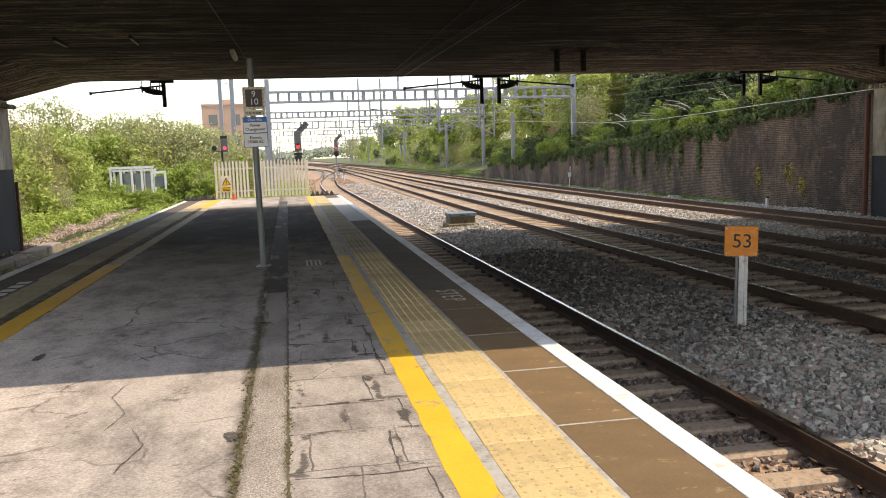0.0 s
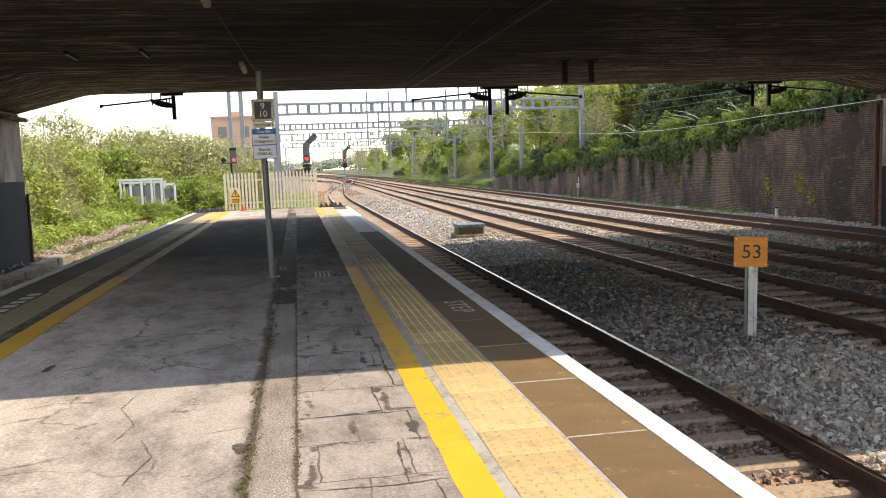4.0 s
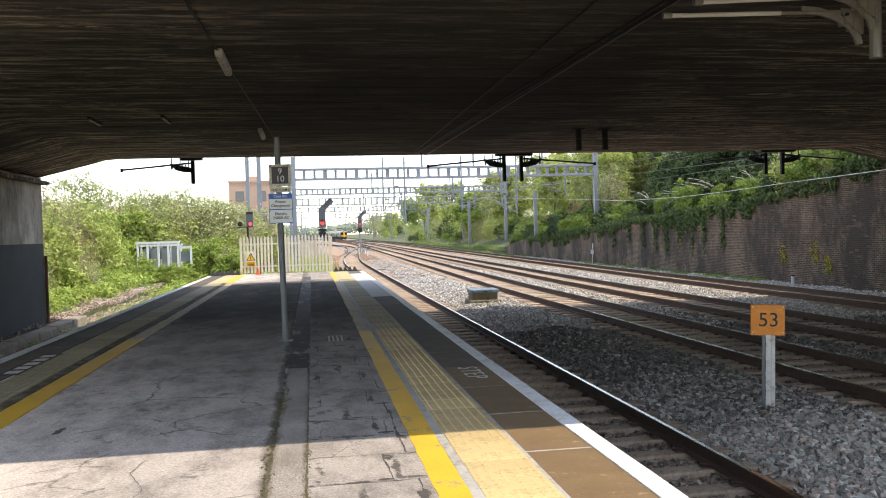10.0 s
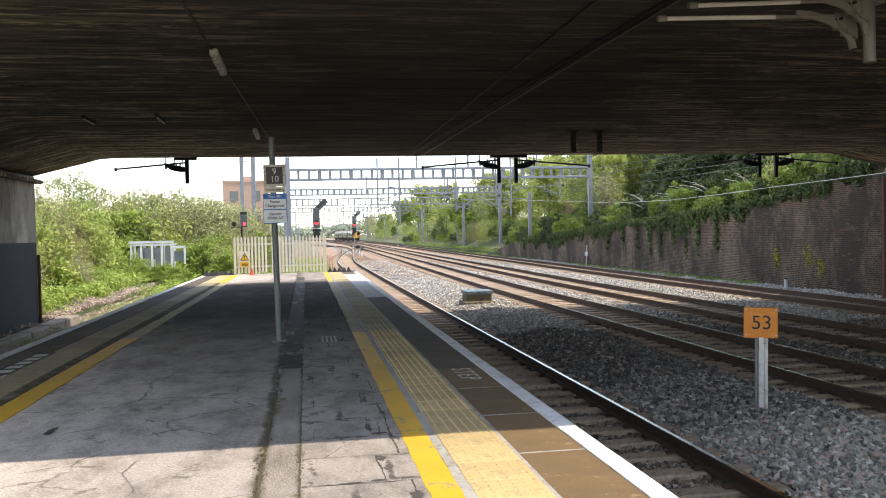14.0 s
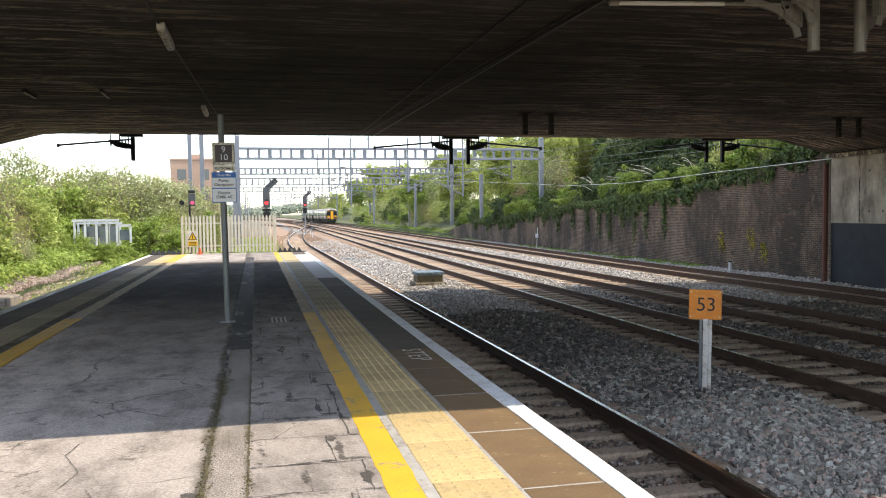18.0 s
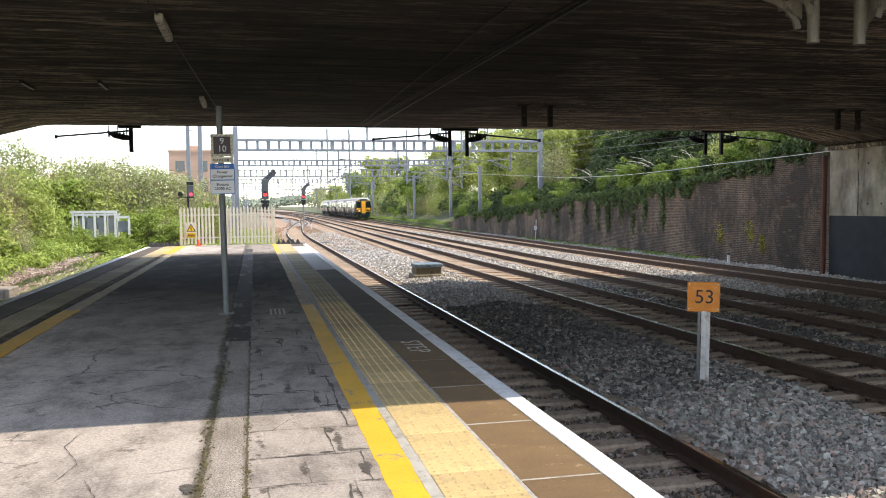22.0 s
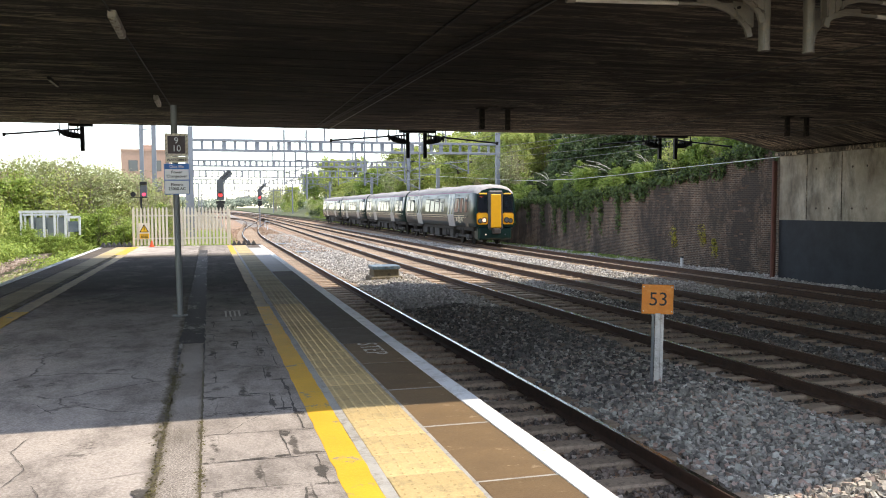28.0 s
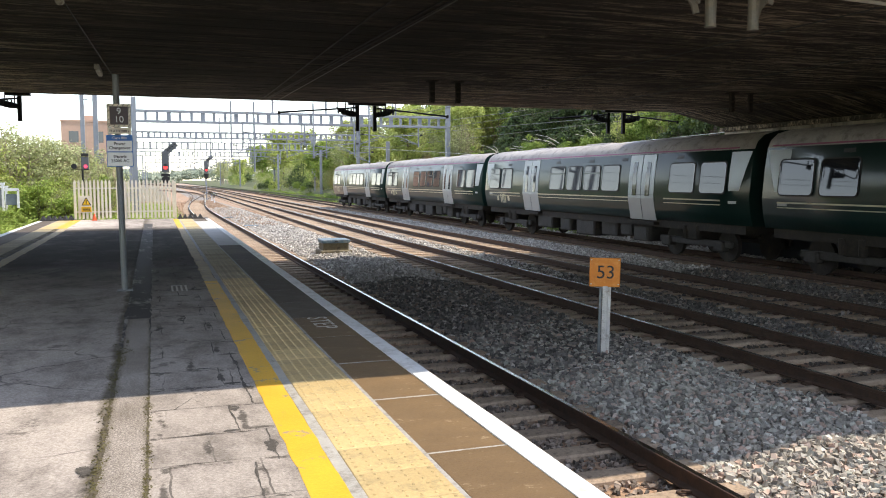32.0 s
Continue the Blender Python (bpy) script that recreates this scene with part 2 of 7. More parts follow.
def soffit_mat():
    m, nt, b = node_mat("sooty_concrete")
    grain = noise_at(nt, 1.2, 9, 0.8, (0.3, 4.0, 1))
    fine = noise_at(nt, 5, 7, 0.8, (0.35, 4.0, 1))
    col = ramp(nt, grain, [(0.4, (0.045, 0.04, 0.036)), (0.53, (0.135, 0.114, 0.094)), (0.64, (0.55, 0.45, 0.34))])
    col = mixc(nt, 0.4, col, ramp(nt, fine, [(0.44, (0.05, 0.045, 0.04)), (0.57, (0.15, 0.127, 0.103)), (0.68, (0.6, 0.49, 0.37))]))
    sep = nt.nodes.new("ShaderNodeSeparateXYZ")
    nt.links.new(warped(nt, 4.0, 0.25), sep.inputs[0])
    # near-black band across the middle, lighter to either side
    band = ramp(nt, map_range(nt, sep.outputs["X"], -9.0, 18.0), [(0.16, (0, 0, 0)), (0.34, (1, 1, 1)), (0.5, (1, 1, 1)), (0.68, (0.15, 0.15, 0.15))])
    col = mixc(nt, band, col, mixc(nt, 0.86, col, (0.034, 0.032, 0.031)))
    # flakes where the soot has come off, torn along the board marks
    where = ramp(nt, noise_at(nt, 0.33, 4, 0.6, (0.7, 1.2, 1)), [(0.38, (0, 0, 0)), (0.52, (1, 1, 1))])
    flake = ramp(nt, noise_at(nt, 2.4, 12, 0.86, (0.22, 2.0, 1)), [(0.52, (0, 0, 0)), (0.55, (1, 1, 1))])
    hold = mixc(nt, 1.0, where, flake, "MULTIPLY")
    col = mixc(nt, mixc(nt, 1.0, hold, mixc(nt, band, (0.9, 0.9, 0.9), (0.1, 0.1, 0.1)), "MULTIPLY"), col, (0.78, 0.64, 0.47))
    nt.links.new(col, b.inputs["Base Color"])
    b.inputs["Roughness"].default_value = 0.95
    b.inputs["Specular IOR Level"].default_value = 0.25
    bump(nt, b, fine, 0.5, 0.02)
    return m


def wall_mat(name, line):
    """Cast concrete, with a dark band painted on its lower part up to the given height."""
    m, nt, b = node_mat(name)
    tc = nt.nodes.new("ShaderNodeTexCoord")
    sep = nt.nodes.new("ShaderNodeSeparateXYZ")
    nt.links.new(tc.outputs["Object"], sep.inputs[0])
    big = noise_at(nt, 0.7, 6, 0.65)
    streak = noise_at(nt, 1.1, 7, 0.75, (1, 1.0, 0.35))
    col = ramp(nt, big, [(0.3, (0.3, 0.25, 0.19)), (0.5, (0.48, 0.42, 0.335)), (0.66, (0.68, 0.63, 0.54))])
    col = mixc(nt, ramp(nt, streak, [(0.46, (0, 0, 0)), (0.64, (1, 1, 1))]), col, mixc(nt, 0.75, col, (0.09, 0.075, 0.055)))
    lower = nt.nodes.new("ShaderNodeMath")
    lower.operation = "LESS_THAN"
    lower.inputs[1].default_value = line
    nt.links.new(sep.outputs["Z"], lower.inputs[0])
    paint = mixc(nt, ramp(nt, noise_at(nt, 1.3, 8, 0.7), [(0.35, (0, 0, 0)), (0.75, (1, 1, 1))]), (0.016, 0.02, 0.025), (0.034, 0.04, 0.05))
    col = mixc(nt, lower.outputs[0], col, paint)
    nt.links.new(col, b.inputs["Base Color"])
    b.inputs["Roughness"].default_value = 0.75
    bump(nt, b, noise_at(nt, 14, 5, 0.7), 0.25, 0.01)
    return m


def brick_mat():
    m, nt, b = node_mat("sooty_brick")
    tc = nt.nodes.new("ShaderNodeTexCoord")
    sw = nt.nodes.new("ShaderNodeSeparateXYZ")
    cb = nt.nodes.new("ShaderNodeCombineXYZ")
    nt.links.new(tc.outputs["Object"], sw.inputs[0])
    nt.links.new(sw.outputs["Y"], cb.inputs["X"])
    nt.links.new(sw.outputs["Z"], cb.inputs["Y"])
    br = add(nt, "ShaderNodeTexBrick", Scale=1.0, Mortar_Size=0.011, Brick_Width=0.225, Row_Height=0.075, Color1=(0.185, 0.105, 0.06, 1), Color2=(0.058, 0.037, 0.025, 1), Mortar=(0.31, 0.25, 0.19, 1))
    nt.links.new(cb.outputs[0], br.inputs["Vector"])
    col = br.outputs["Color"]
    soot = ramp(nt, noise_at(nt, 0.45, 8, 0.72, (1, 1, 0.45)), [(0.4, (0, 0, 0)), (0.56, (1, 1, 1))])
    col = mixc(nt, soot, col, mixc(nt, 0.86, col, (0.03, 0.024, 0.02)))
    pale = ramp(nt, noise_at(nt, 1.1, 6, 0.7), [(0.6, (0, 0, 0)), (0.75, (1, 1, 1))])
    col = mixc(nt, pale, col, mixc(nt, 0.4, col, (0.3, 0.24, 0.19)))
    nt.links.new(col, b.inputs["Base Color"])
    b.inputs["Roughness"].default_value = 0.9
    bump(nt, b, br.outputs["Fac"], -0.4, 0.01)
    return m


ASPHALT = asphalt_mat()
SLABBED = asphalt_mat("cracked_slab_asphalt", True)
BALLAST = ballast_mat()
RUSTBED = ballast_mat("rust_stained_ballast", (0.42, 0.25, 0.145), 0.8)
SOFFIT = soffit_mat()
ABUT = wall_mat("abutment_concrete", 0.95)
PIER = wall_mat("pier_concrete", 1.45)
BRICK = brick_mat()
# lit copy of the ballast: sun brightness put into the colour
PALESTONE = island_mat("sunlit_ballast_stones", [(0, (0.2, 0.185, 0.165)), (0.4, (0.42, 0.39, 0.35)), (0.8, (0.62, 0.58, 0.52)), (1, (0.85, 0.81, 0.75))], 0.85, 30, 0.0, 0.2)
# shaded copy of the ballast for use under the bridge
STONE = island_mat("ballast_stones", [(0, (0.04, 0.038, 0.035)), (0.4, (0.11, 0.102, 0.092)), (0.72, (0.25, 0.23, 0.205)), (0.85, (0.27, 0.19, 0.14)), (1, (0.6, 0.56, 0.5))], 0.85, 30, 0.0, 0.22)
# brightened copy: light from the bridge's near opening put into the colour
NEARSTONE = island_mat("lit_near_stones", [(0, (0.13, 0.12, 0.104)), (0.4, (0.32, 0.292, 0.25)), (0.64, (0.5, 0.455, 0.385)), (0.76, (0.56, 0.36, 0.28)), (0.86, (0.42, 0.43, 0.36)), (1, (0.78, 0.73, 0.63))], 0.85, 30, 0.0, 0.2)
BROWNSTONE = island_mat("brown_stained_stones", [(0, (0.06, 0.05, 0.042)), (0.5, (0.18, 0.14, 0.11)), (0.85, (0.32, 0.24, 0.185)), (1, (0.5, 0.43, 0.36))], 0.85, 30, 0.0, 0.22)
# track ballast with the bridge's shade put into its colour
DARKSTONE = island_mat("shaded_track_stones", [(0, (0.035, 0.03, 0.026)), (0.6, (0.12, 0.098, 0.078)), (0.9, (0.24, 0.185, 0.14)), (1, (0.4, 0.34, 0.28))], 0.85, 30, 0.0, 0.22)
RUSTSTONE = island_mat("rust_stained_stones", [(0, (0.16, 0.095, 0.06)), (0.5, (0.4, 0.245, 0.15)), (0.85, (0.56, 0.37, 0.24)), (1, (0.66, 0.52, 0.4))], 0.9, 30)
PINKSTONE = island_mat("pinkish_stones", [(0, (0.24, 0.18, 0.145)), (0.5, (0.44, 0.33, 0.27)), (1, (0.64, 0.53, 0.45))], 0.9, 30)
MOSS = island_mat("moss", [(0, (0.05, 0.042, 0.024)), (0.6, (0.1, 0.085, 0.035)), (1, (0.17, 0.15, 0.05))], 0.9, 30)
DARKSEAM = trench_mat("tarred_trench_strip", 0.6)
DARKGAP = trench_mat("tarred_joint", 0.56)
LIGHTGAP = plain("mossy_joint", (0.1, 0.082, 0.055), 0.95, 0, 0.6, 7, 70, (0.13, 0.115, 0.045), 0.8, worn=(0.5, 0.6))
EARTH = plain("earth_and_grass", (0.1, 0.12, 0.045), 0.95, 0, 0.4, 0.3, 6, (0.2, 0.17, 0.12), 0.6)
SEAM = seam_mat()
WORNLINE = plain("worn_cream_line", (0.46, 0.36, 0.21), 0.8, 0, 0.25, 3, 40, (0.24, 0.21, 0.17))
STAIN = plain("black_damp_stain", (0.075, 0.066, 0.056), 0.9, 0, 0.5, 9, 70, (0.2, 0.175, 0.15), 0.5, worn=(0.53, 0.66))
YELLOW = plain("worn_yellow_paint", (0.72, 0.41, 0.03), 0.65, 0, 0.16, 1.6, 50, (0.3, 0.25, 0.17), 0.25, worn=(0.585, 0.63))
# soiled left-hand paving; on the right it stands in for shade
TACTILE_DULL = plain("soiled_shaded_paving", (0.4, 0.335, 0.2), 0.85, 0, 0.3, 2.2, 60, (0.22, 0.19, 0.13), 0.3, per_object=0.3)
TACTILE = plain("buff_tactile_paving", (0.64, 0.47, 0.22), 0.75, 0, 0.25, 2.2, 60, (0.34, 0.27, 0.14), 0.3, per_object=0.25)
KERB = plain("pale_grout", (0.4, 0.38, 0.34), 0.85, 0, 0.25, 3, 40, (0.2, 0.18, 0.15))
COPING = plain("brown_coated_coping", (0.2, 0.125, 0.058), 0.75, 0, 0.4, 1.8, 45, (0.36, 0.27, 0.16), 0.3, per_object=0.3, stretch=(1, 2.2, 1), worn=(0.58, 0.63))
# used for the grey-brown left slabs and, as painted shade, right ones past 9.2
DARKCOPING = plain("dark_brown_coping", (0.135, 0.105, 0.075), 0.9, 0, 0.3, 2.2, 45, (0.17, 0.145, 0.115), 0.3, per_object=0.3)
PALE_SLAB = plain("new_pale_slab", (0.5, 0.49, 0.47), 0.8, 0, 0.12, 3, 50)
WHITE = plain("white_edge_paint", (0.8, 0.8, 0.78), 0.6, 0, 0.12, 2.0, 40, (0.5, 0.48, 0.43), 0.2)
PLATWALL = plain("platform_face_brick", (0.16, 0.12, 0.1), 0.9, 0, 0.3, 2, 20, (0.06, 0.055, 0.05))
SLEEPER = plain("concrete_sleeper", (0.48, 0.36, 0.255), 0.9, 0, 0.25, 5, 40, (0.16, 0.12, 0.09), 0.3, per_object=0.3)
RUST = plain("rusty_rail_side", (0.095, 0.055, 0.035), 0.85, 0.1, 0.3, 4, 40, (0.05, 0.036, 0.028))
POLISH = plain("polished_rail_head", (0.62, 0.61, 0.6), 0.22, 1.0, 0.08, 4, 40, None, 0.02)
GALVPALE = plain("pale_cast_fittings", (0.24, 0.228, 0.205), 0.55, 0.15, 0.2, 4, 30, (0.3, 0.26, 0.2), 0.1)
# haze of the distance mixed into the leaf colour
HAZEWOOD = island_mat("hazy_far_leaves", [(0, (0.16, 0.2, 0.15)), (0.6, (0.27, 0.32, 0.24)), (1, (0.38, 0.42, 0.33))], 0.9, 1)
GALV = plain("galvanised_steel", (0.235, 0.255, 0.29), 0.5, 0.15, 0.15, 1.5, 25, None, 0.05)
DARKSTEEL = plain("blackened_steel", (0.02, 0.02, 0.02), 0.6, 0.2, 0.3, 4, 30)
WIRE = plain("grey_wire", (0.16, 0.16, 0.16), 0.5, 0.6, 0.1)
PALEWIRE = plain("bright_wire", (0.6, 0.6, 0.6), 0.4, 0.4, 0.1)
FENCE = plain("cream_painted_steel", (0.74, 0.7, 0.6), 0.55, 0, 0.12, 4, 50, (0.58, 0.52, 0.41), 0.05)
BLACK = plain("black_rubber", (0.02, 0.02, 0.02), 0.7, 0, 0.2)
POSTGREY = plain("grey_painted_pole", (0.2, 0.21, 0.21), 0.5, 0.2, 0.15, 3, 40)
ORANGE = plain("orange_sign_plate", (0.74, 0.235, 0.02), 0.5, 0, 0.12, 6, 40, (0.8, 0.33, 0.06), 0.05)
POSTWHITE = plain("weathered_white_post", (0.74, 0.71, 0.65), 0.7, 0, 0.2, 4, 40, (0.33, 0.27, 0.2))
BROWN = plain("brown_sign_face", (0.045, 0.02, 0.022), 0.4, 0, 0.08)
CREAM = plain("cream_sign_trim", (0.85, 0.77, 0.62), 0.5, 0, 0.08)
SIGNWHITE = plain("white_sign_face", (0.93, 0.94, 0.95), 0.35, 0, 0.03)
SIGNBLUE = plain("blue_sign_face", (0.03, 0.17, 0.55), 0.4, 0, 0.05)
INK = plain("black_lettering", (0.012, 0.012, 0.015), 0.5, 0, 0.05)
TEXTWHITE = plain("white_lettering", (0.75, 0.75, 0.75), 0.5, 0, 0.05)
WORNTEXT = plain("worn_stencil_paint", (0.66, 0.62, 0.54), 0.8, 0, 0.2, 20, 60, (0.4, 0.36, 0.28))
WARN = plain("yellow_warning_face", (0.8, 0.5, 0.02), 0.5, 0, 0.08)
CONE = plain("orange_red_plastic", (0.85, 0.12, 0.04), 0.5, 0, 0.08)
RED = glow("red_signal_lens", (1.0, 0.03, 0.03), 2.0)
SIGHEAD = plain("grey_signal_head", (0.09, 0.1, 0.11), 0.6, 0, 0.1)
BLUELID = plain("blue_grey_lid", (0.1, 0.16, 0.21), 0.5, 0, 0.15, 3, 30, (0.3, 0.33, 0.32))
BOXSIDE = plain("stained_concrete_box", (0.2, 0.17, 0.11), 0.85, 0, 0.3, 3, 30, (0.07, 0.06, 0.045))
BATTEN = plain("white_strip_light", (0.7, 0.67, 0.6), 0.5, 0, 0.15, 6, 30, (0.22, 0.16, 0.1), worn=(0.5, 0.58))
EARTHBED = plain("weedy_ballast", (0.2, 0.17, 0.115), 0.95, 0, 0.4, 0.8, 9, (0.1, 0.13, 0.05), 0.6)
KERBOLD = plain("weathered_kerb", (0.33, 0.28, 0.22), 0.9, 0, 0.35, 2, 30, (0.14, 0.12, 0.08), 0.5)
ROD = plain("pale_insulator_rod", (0.72, 0.69, 0.64), 0.35, 0, 0.1, 5, 30, None, 0.03)
LEAF_A = island_mat("spring_leaves", [(0, (0.07, 0.135, 0.018)), (0.5, (0.2, 0.31, 0.05)), (1, (0.38, 0.48, 0.11))], 0.5, 4, 0.3)
LEAF_B = island_mat("olive_leaves", [(0, (0.17, 0.2, 0.075)), (0.5, (0.4, 0.44, 0.18)), (1, (0.64, 0.65, 0.36))], 0.65, 4, 0.25)
LEAF_C = island_mat("dark_ivy", [(0, (0.018, 0.035, 0.012)), (0.6, (0.05, 0.09, 0.025)), (1, (0.14, 0.2, 0.06))], 0.45, 4, 0.15)
LEAF_D = island_mat("lime_leaves", [(0, (0.18, 0.26, 0.055)), (0.5, (0.42, 0.5, 0.13)), (1, (0.7, 0.72, 0.26))], 0.55, 4, 0.45)
IVY = island_mat("trailing_ivy", [(0, (0.022, 0.045, 0.014)), (0.6, (0.065, 0.115, 0.03)), (1, (0.18, 0.25, 0.07))], 0.45, 4, 0.2)
LEAF_E = island_mat("reddish_buds", [(0, (0.2, 0.12, 0.06)), (0.5, (0.4, 0.29, 0.15)), (1, (0.5, 0.5, 0.2))], 0.65, 4, 0.4)
LEAF_F = island_mat("nettle_leaves", [(0, (0.15, 0.24, 0.045)), (0.5, (0.34, 0.47, 0.09)), (1, (0.55, 0.63, 0.17))], 0.6, 4, 0.4)
BARK = plain("grey_brown_bark", (0.16, 0.12, 0.085), 0.9, 0, 0.3, 3, 30)
STALK = plain("bleached_stem", (0.62, 0.58, 0.5), 0.8, 0, 0.2, 3, 30)
WALLFLOWER = island_mat("yellow_wall_flower", [(0, (0.1, 0.12, 0.03)), (0.5, (0.36, 0.32, 0.05)), (1, (0.6, 0.5, 0.07))], 0.7, 20)
PALEBARK = plain("pale_twigs", (0.36, 0.29, 0.21), 0.9, 0, 0.3, 3, 30)
TRAINGREEN = plain("dark_green_train_paint", (0.01, 0.03, 0.027), 0.28, 0, 0.12, 1, 20, None, 0.0)
TRAINGREEN.node_tree.nodes["Principled BSDF"].inputs["Coat Weight"].default_value = 0.6
TRAINGREEN.node_tree.nodes["Principled BSDF"].inputs["Coat Roughness"].default_value = 0.1
TRAINGREEN.node_tree.nodes["Principled BSDF"].inputs["Coat IOR"].default_value = 1.42
TRAINGREEN.node_tree.nodes["Principled BSDF"].inputs["Specular IOR Level"].default_value = 0.15
TRAINROOF = plain("dusty_grey_roof", (0.45, 0.42, 0.4), 0.85, 0, 0.25, 1.2, 20, (0.18, 0.165, 0.15), 0.05)
TRAINDOOR = plain("silver_door_paint", (0.38, 0.41, 0.42), 0.35, 0.2, 0.06)
TRAINYELLOW = plain("train_front_yellow", (0.85, 0.42, 0.01), 0.45, 0, 0.08)
TRAINSTRIPE = plain("pale_gold_stripe", (0.6, 0.57, 0.42), 0.4, 0, 0.05)
UNDER = plain("underframe_grime", (0.028, 0.024, 0.02), 0.9, 0, 0.35, 2, 20, (0.055, 0.042, 0.03))
UNDERBOX = plain("grey_equipment_case", (0.06, 0.055, 0.05), 0.85, 0.0, 0.3, 2, 20, (0.035, 0.03, 0.025))
HEADLAMP = glow("warm_headlamp", (1.0, 0.66, 0.48), 0.42)
PINBLUE = plain("magenta_line", (0.35, 0.1, 0.2), 0.5, 0, 0.05)
HOUSEBRICK = plain("far_tan_brick", (0.5, 0.33, 0.25), 0.9, 0, 0.15, 0.2, 3)
FARWALL = plain("far_pale_render", (0.6, 0.57, 0.52), 0.9, 0, 0.1, 0.2, 3)
SLATE = plain("far_slate", (0.14, 0.13, 0.14), 0.8, 0, 0.2, 0.3, 3)
SHELTER = plain("white_painted_frame", (0.8, 0.8, 0.78), 0.5, 0, 0.06)


def glass_mat(name, tint, rough=0.04, ior=1.5):
    m, nt, b = node_mat(name)
    b.inputs["Base Color"].default_value = (*tint, 1)
    b.inputs["Roughness"].default_value = rough
    b.inputs["IOR"].default_value = ior
    return m


TRAINGLASS = glass_mat("dark_train_glass", (0.012, 0.016, 0.022), 0.03, 1.62)
PANE = glass_mat("grey_pane", (0.1, 0.11, 0.12))


# ---- building helpers ----
def link_mesh(name, bm, mats, parent=None):
    me = bpy.data.meshes.new(name)
    bm.to_mesh(me)
    bm.free()
    for m in mats if isinstance(mats, (list, tuple)) else [mats]:
        me.materials.append(m)
    ob = new(name, me)
    if parent:
        ob.parent = parent
    return ob


def part(name, bm, material, parent, label=""):
    return tagged(link_mesh(name, bm, material, parent), label)


def share(name, me, parent, loc=(0, 0, 0), rz=0.0, scale=None):
    """One more piece on a mesh that other pieces use."""
    ob = new(name, me)
    ob.parent = parent
    ob.location = loc
    ob.rotation_euler = (0, 0, rz)
    if scale:
        ob.scale = scale
    return ob


def thing(name, label, category, loc=(0, 0, 0), group="", rz=0.0):
    ob = new(name)
    ob.empty_display_size = 0.2
    ob.location = loc
    ob.rotation_euler = (0, 0, rz)
    return tagged(ob, label, category, group)


def bx(bm, x0, x1, y0, y1, z0, z1, bevel=0.0, mat=0):
    ret = bmesh.ops.create_cube(bm, size=1)
    vs = ret["verts"]
    for v in vs:
        v.co = Vector(((x0 + x1) / 2 + v.co.x * (x1 - x0), (y0 + y1) / 2 + v.co.y * (y1 - y0), (z0 + z1) / 2 + v.co.z * (z1 - z0)))
    if mat:
        for f in {f for v in vs for f in v.link_faces}:
            f.material_index = mat
    if bevel:
        bmesh.ops.bevel(bm, geom=list({e for v in vs for e in v.link_edges}), offset=bevel, segments=1, affect="EDGES")
    return bm


def boxm(x0, x1, y0, y1, z0, z1, bevel=0.0):
    return bx(bmesh.new(), x0, x1, y0, y1, z0, z1, bevel)


def rod(bm, a, b, r, seg=8, r2=None, cap=True):
    a, b = Vector(a), Vector(b)
    d = b - a
    ret = bmesh.ops.create_cone(bm, cap_ends=cap, segments=seg, radius1=r, radius2=r if r2 is None else r2, depth=d.length)
    q = d.to_track_quat("Z", "Y").to_matrix().to_4x4()
    bmesh.ops.transform(bm, matrix=Matrix.Translation((a + b) / 2) @ q, verts=ret["verts"])
    return bm


def rodm(a, b, r, seg=8, r2=None):
    return rod(bmesh.new(), a, b, r, seg, r2)


def bar(bm, a, b, w, h):
    """A square bar from a to b."""
    a, b = Vector(a), Vector(b)
    d = b - a
    ret = bmesh.ops.create_cube(bm, size=1)
    q = d.to_track_quat("Z", "Y").to_matrix().to_4x4()
    bmesh.ops.transform(bm, matrix=Matrix.Translation((a + b) / 2) @ q @ Matrix.Diagonal((w, h, d.length, 1)), verts=ret["verts"])
    return bm


def prism(outline, y0, y1, axis="y"):
    """An outline in x and z drawn out along y (or in y and z along x)."""
    bm = bmesh.new()
    put = (lambda u, w, s: (u, s, w)) if axis == "y" else (lambda u, w, s: (s, u, w)) if axis == "x" else (lambda u, w, s: (u, w, s))
    a = [bm.verts.new(put(u, w, y0)) for u, w in outline]
    b = [bm.verts.new(put(u, w, y1)) for u, w in outline]
    bm.faces.new(a)
    bm.faces.new(b[::-1])
    n = len(a)
    for i in range(n):
        bm.faces.new((a[i], b[i], b[(i + 1) % n], a[(i + 1) % n]))
    bmesh.ops.recalc_face_normals(bm, faces=bm.faces[:])
    return bm


def text_part(name, words, size, material, parent, m, label="", align="CENTER", depth=0.002):
    cu = bpy.data.curves.new(name, "FONT")
    cu.body, cu.size, cu.extrude, cu.align_x, cu.align_y = words, size, depth, align, "CENTER"
    cu.offset = 0.012 * size if size < 0.12 else 0.0
    tmp = bpy.data.objects.new(name, cu)
    scene.collection.objects.link(tmp)
    me = bpy.data.meshes.new_from_object(tmp.evaluated_get(bpy.context.evaluated_depsgraph_get()))
    bpy.data.objects.remove(tmp)
    me.materials.clear()
    me.materials.append(material)
    ob = new(name, me)
    ob.parent = parent
    ob.matrix_basis = m
    return tagged(ob, label)


def soup(name, verts, faces, mats, mat_index=None):
    me = bpy.data.meshes.new(name)
    me.from_pydata(verts, [], faces)
    for m in mats if isinstance(mats, (list, tuple)) else [mats]:
        me.materials.append(m)
    if mat_index is not None:
        me.polygons.foreach_set("material_index", mat_index)
    return me


rng = np.random.default_rng(7)


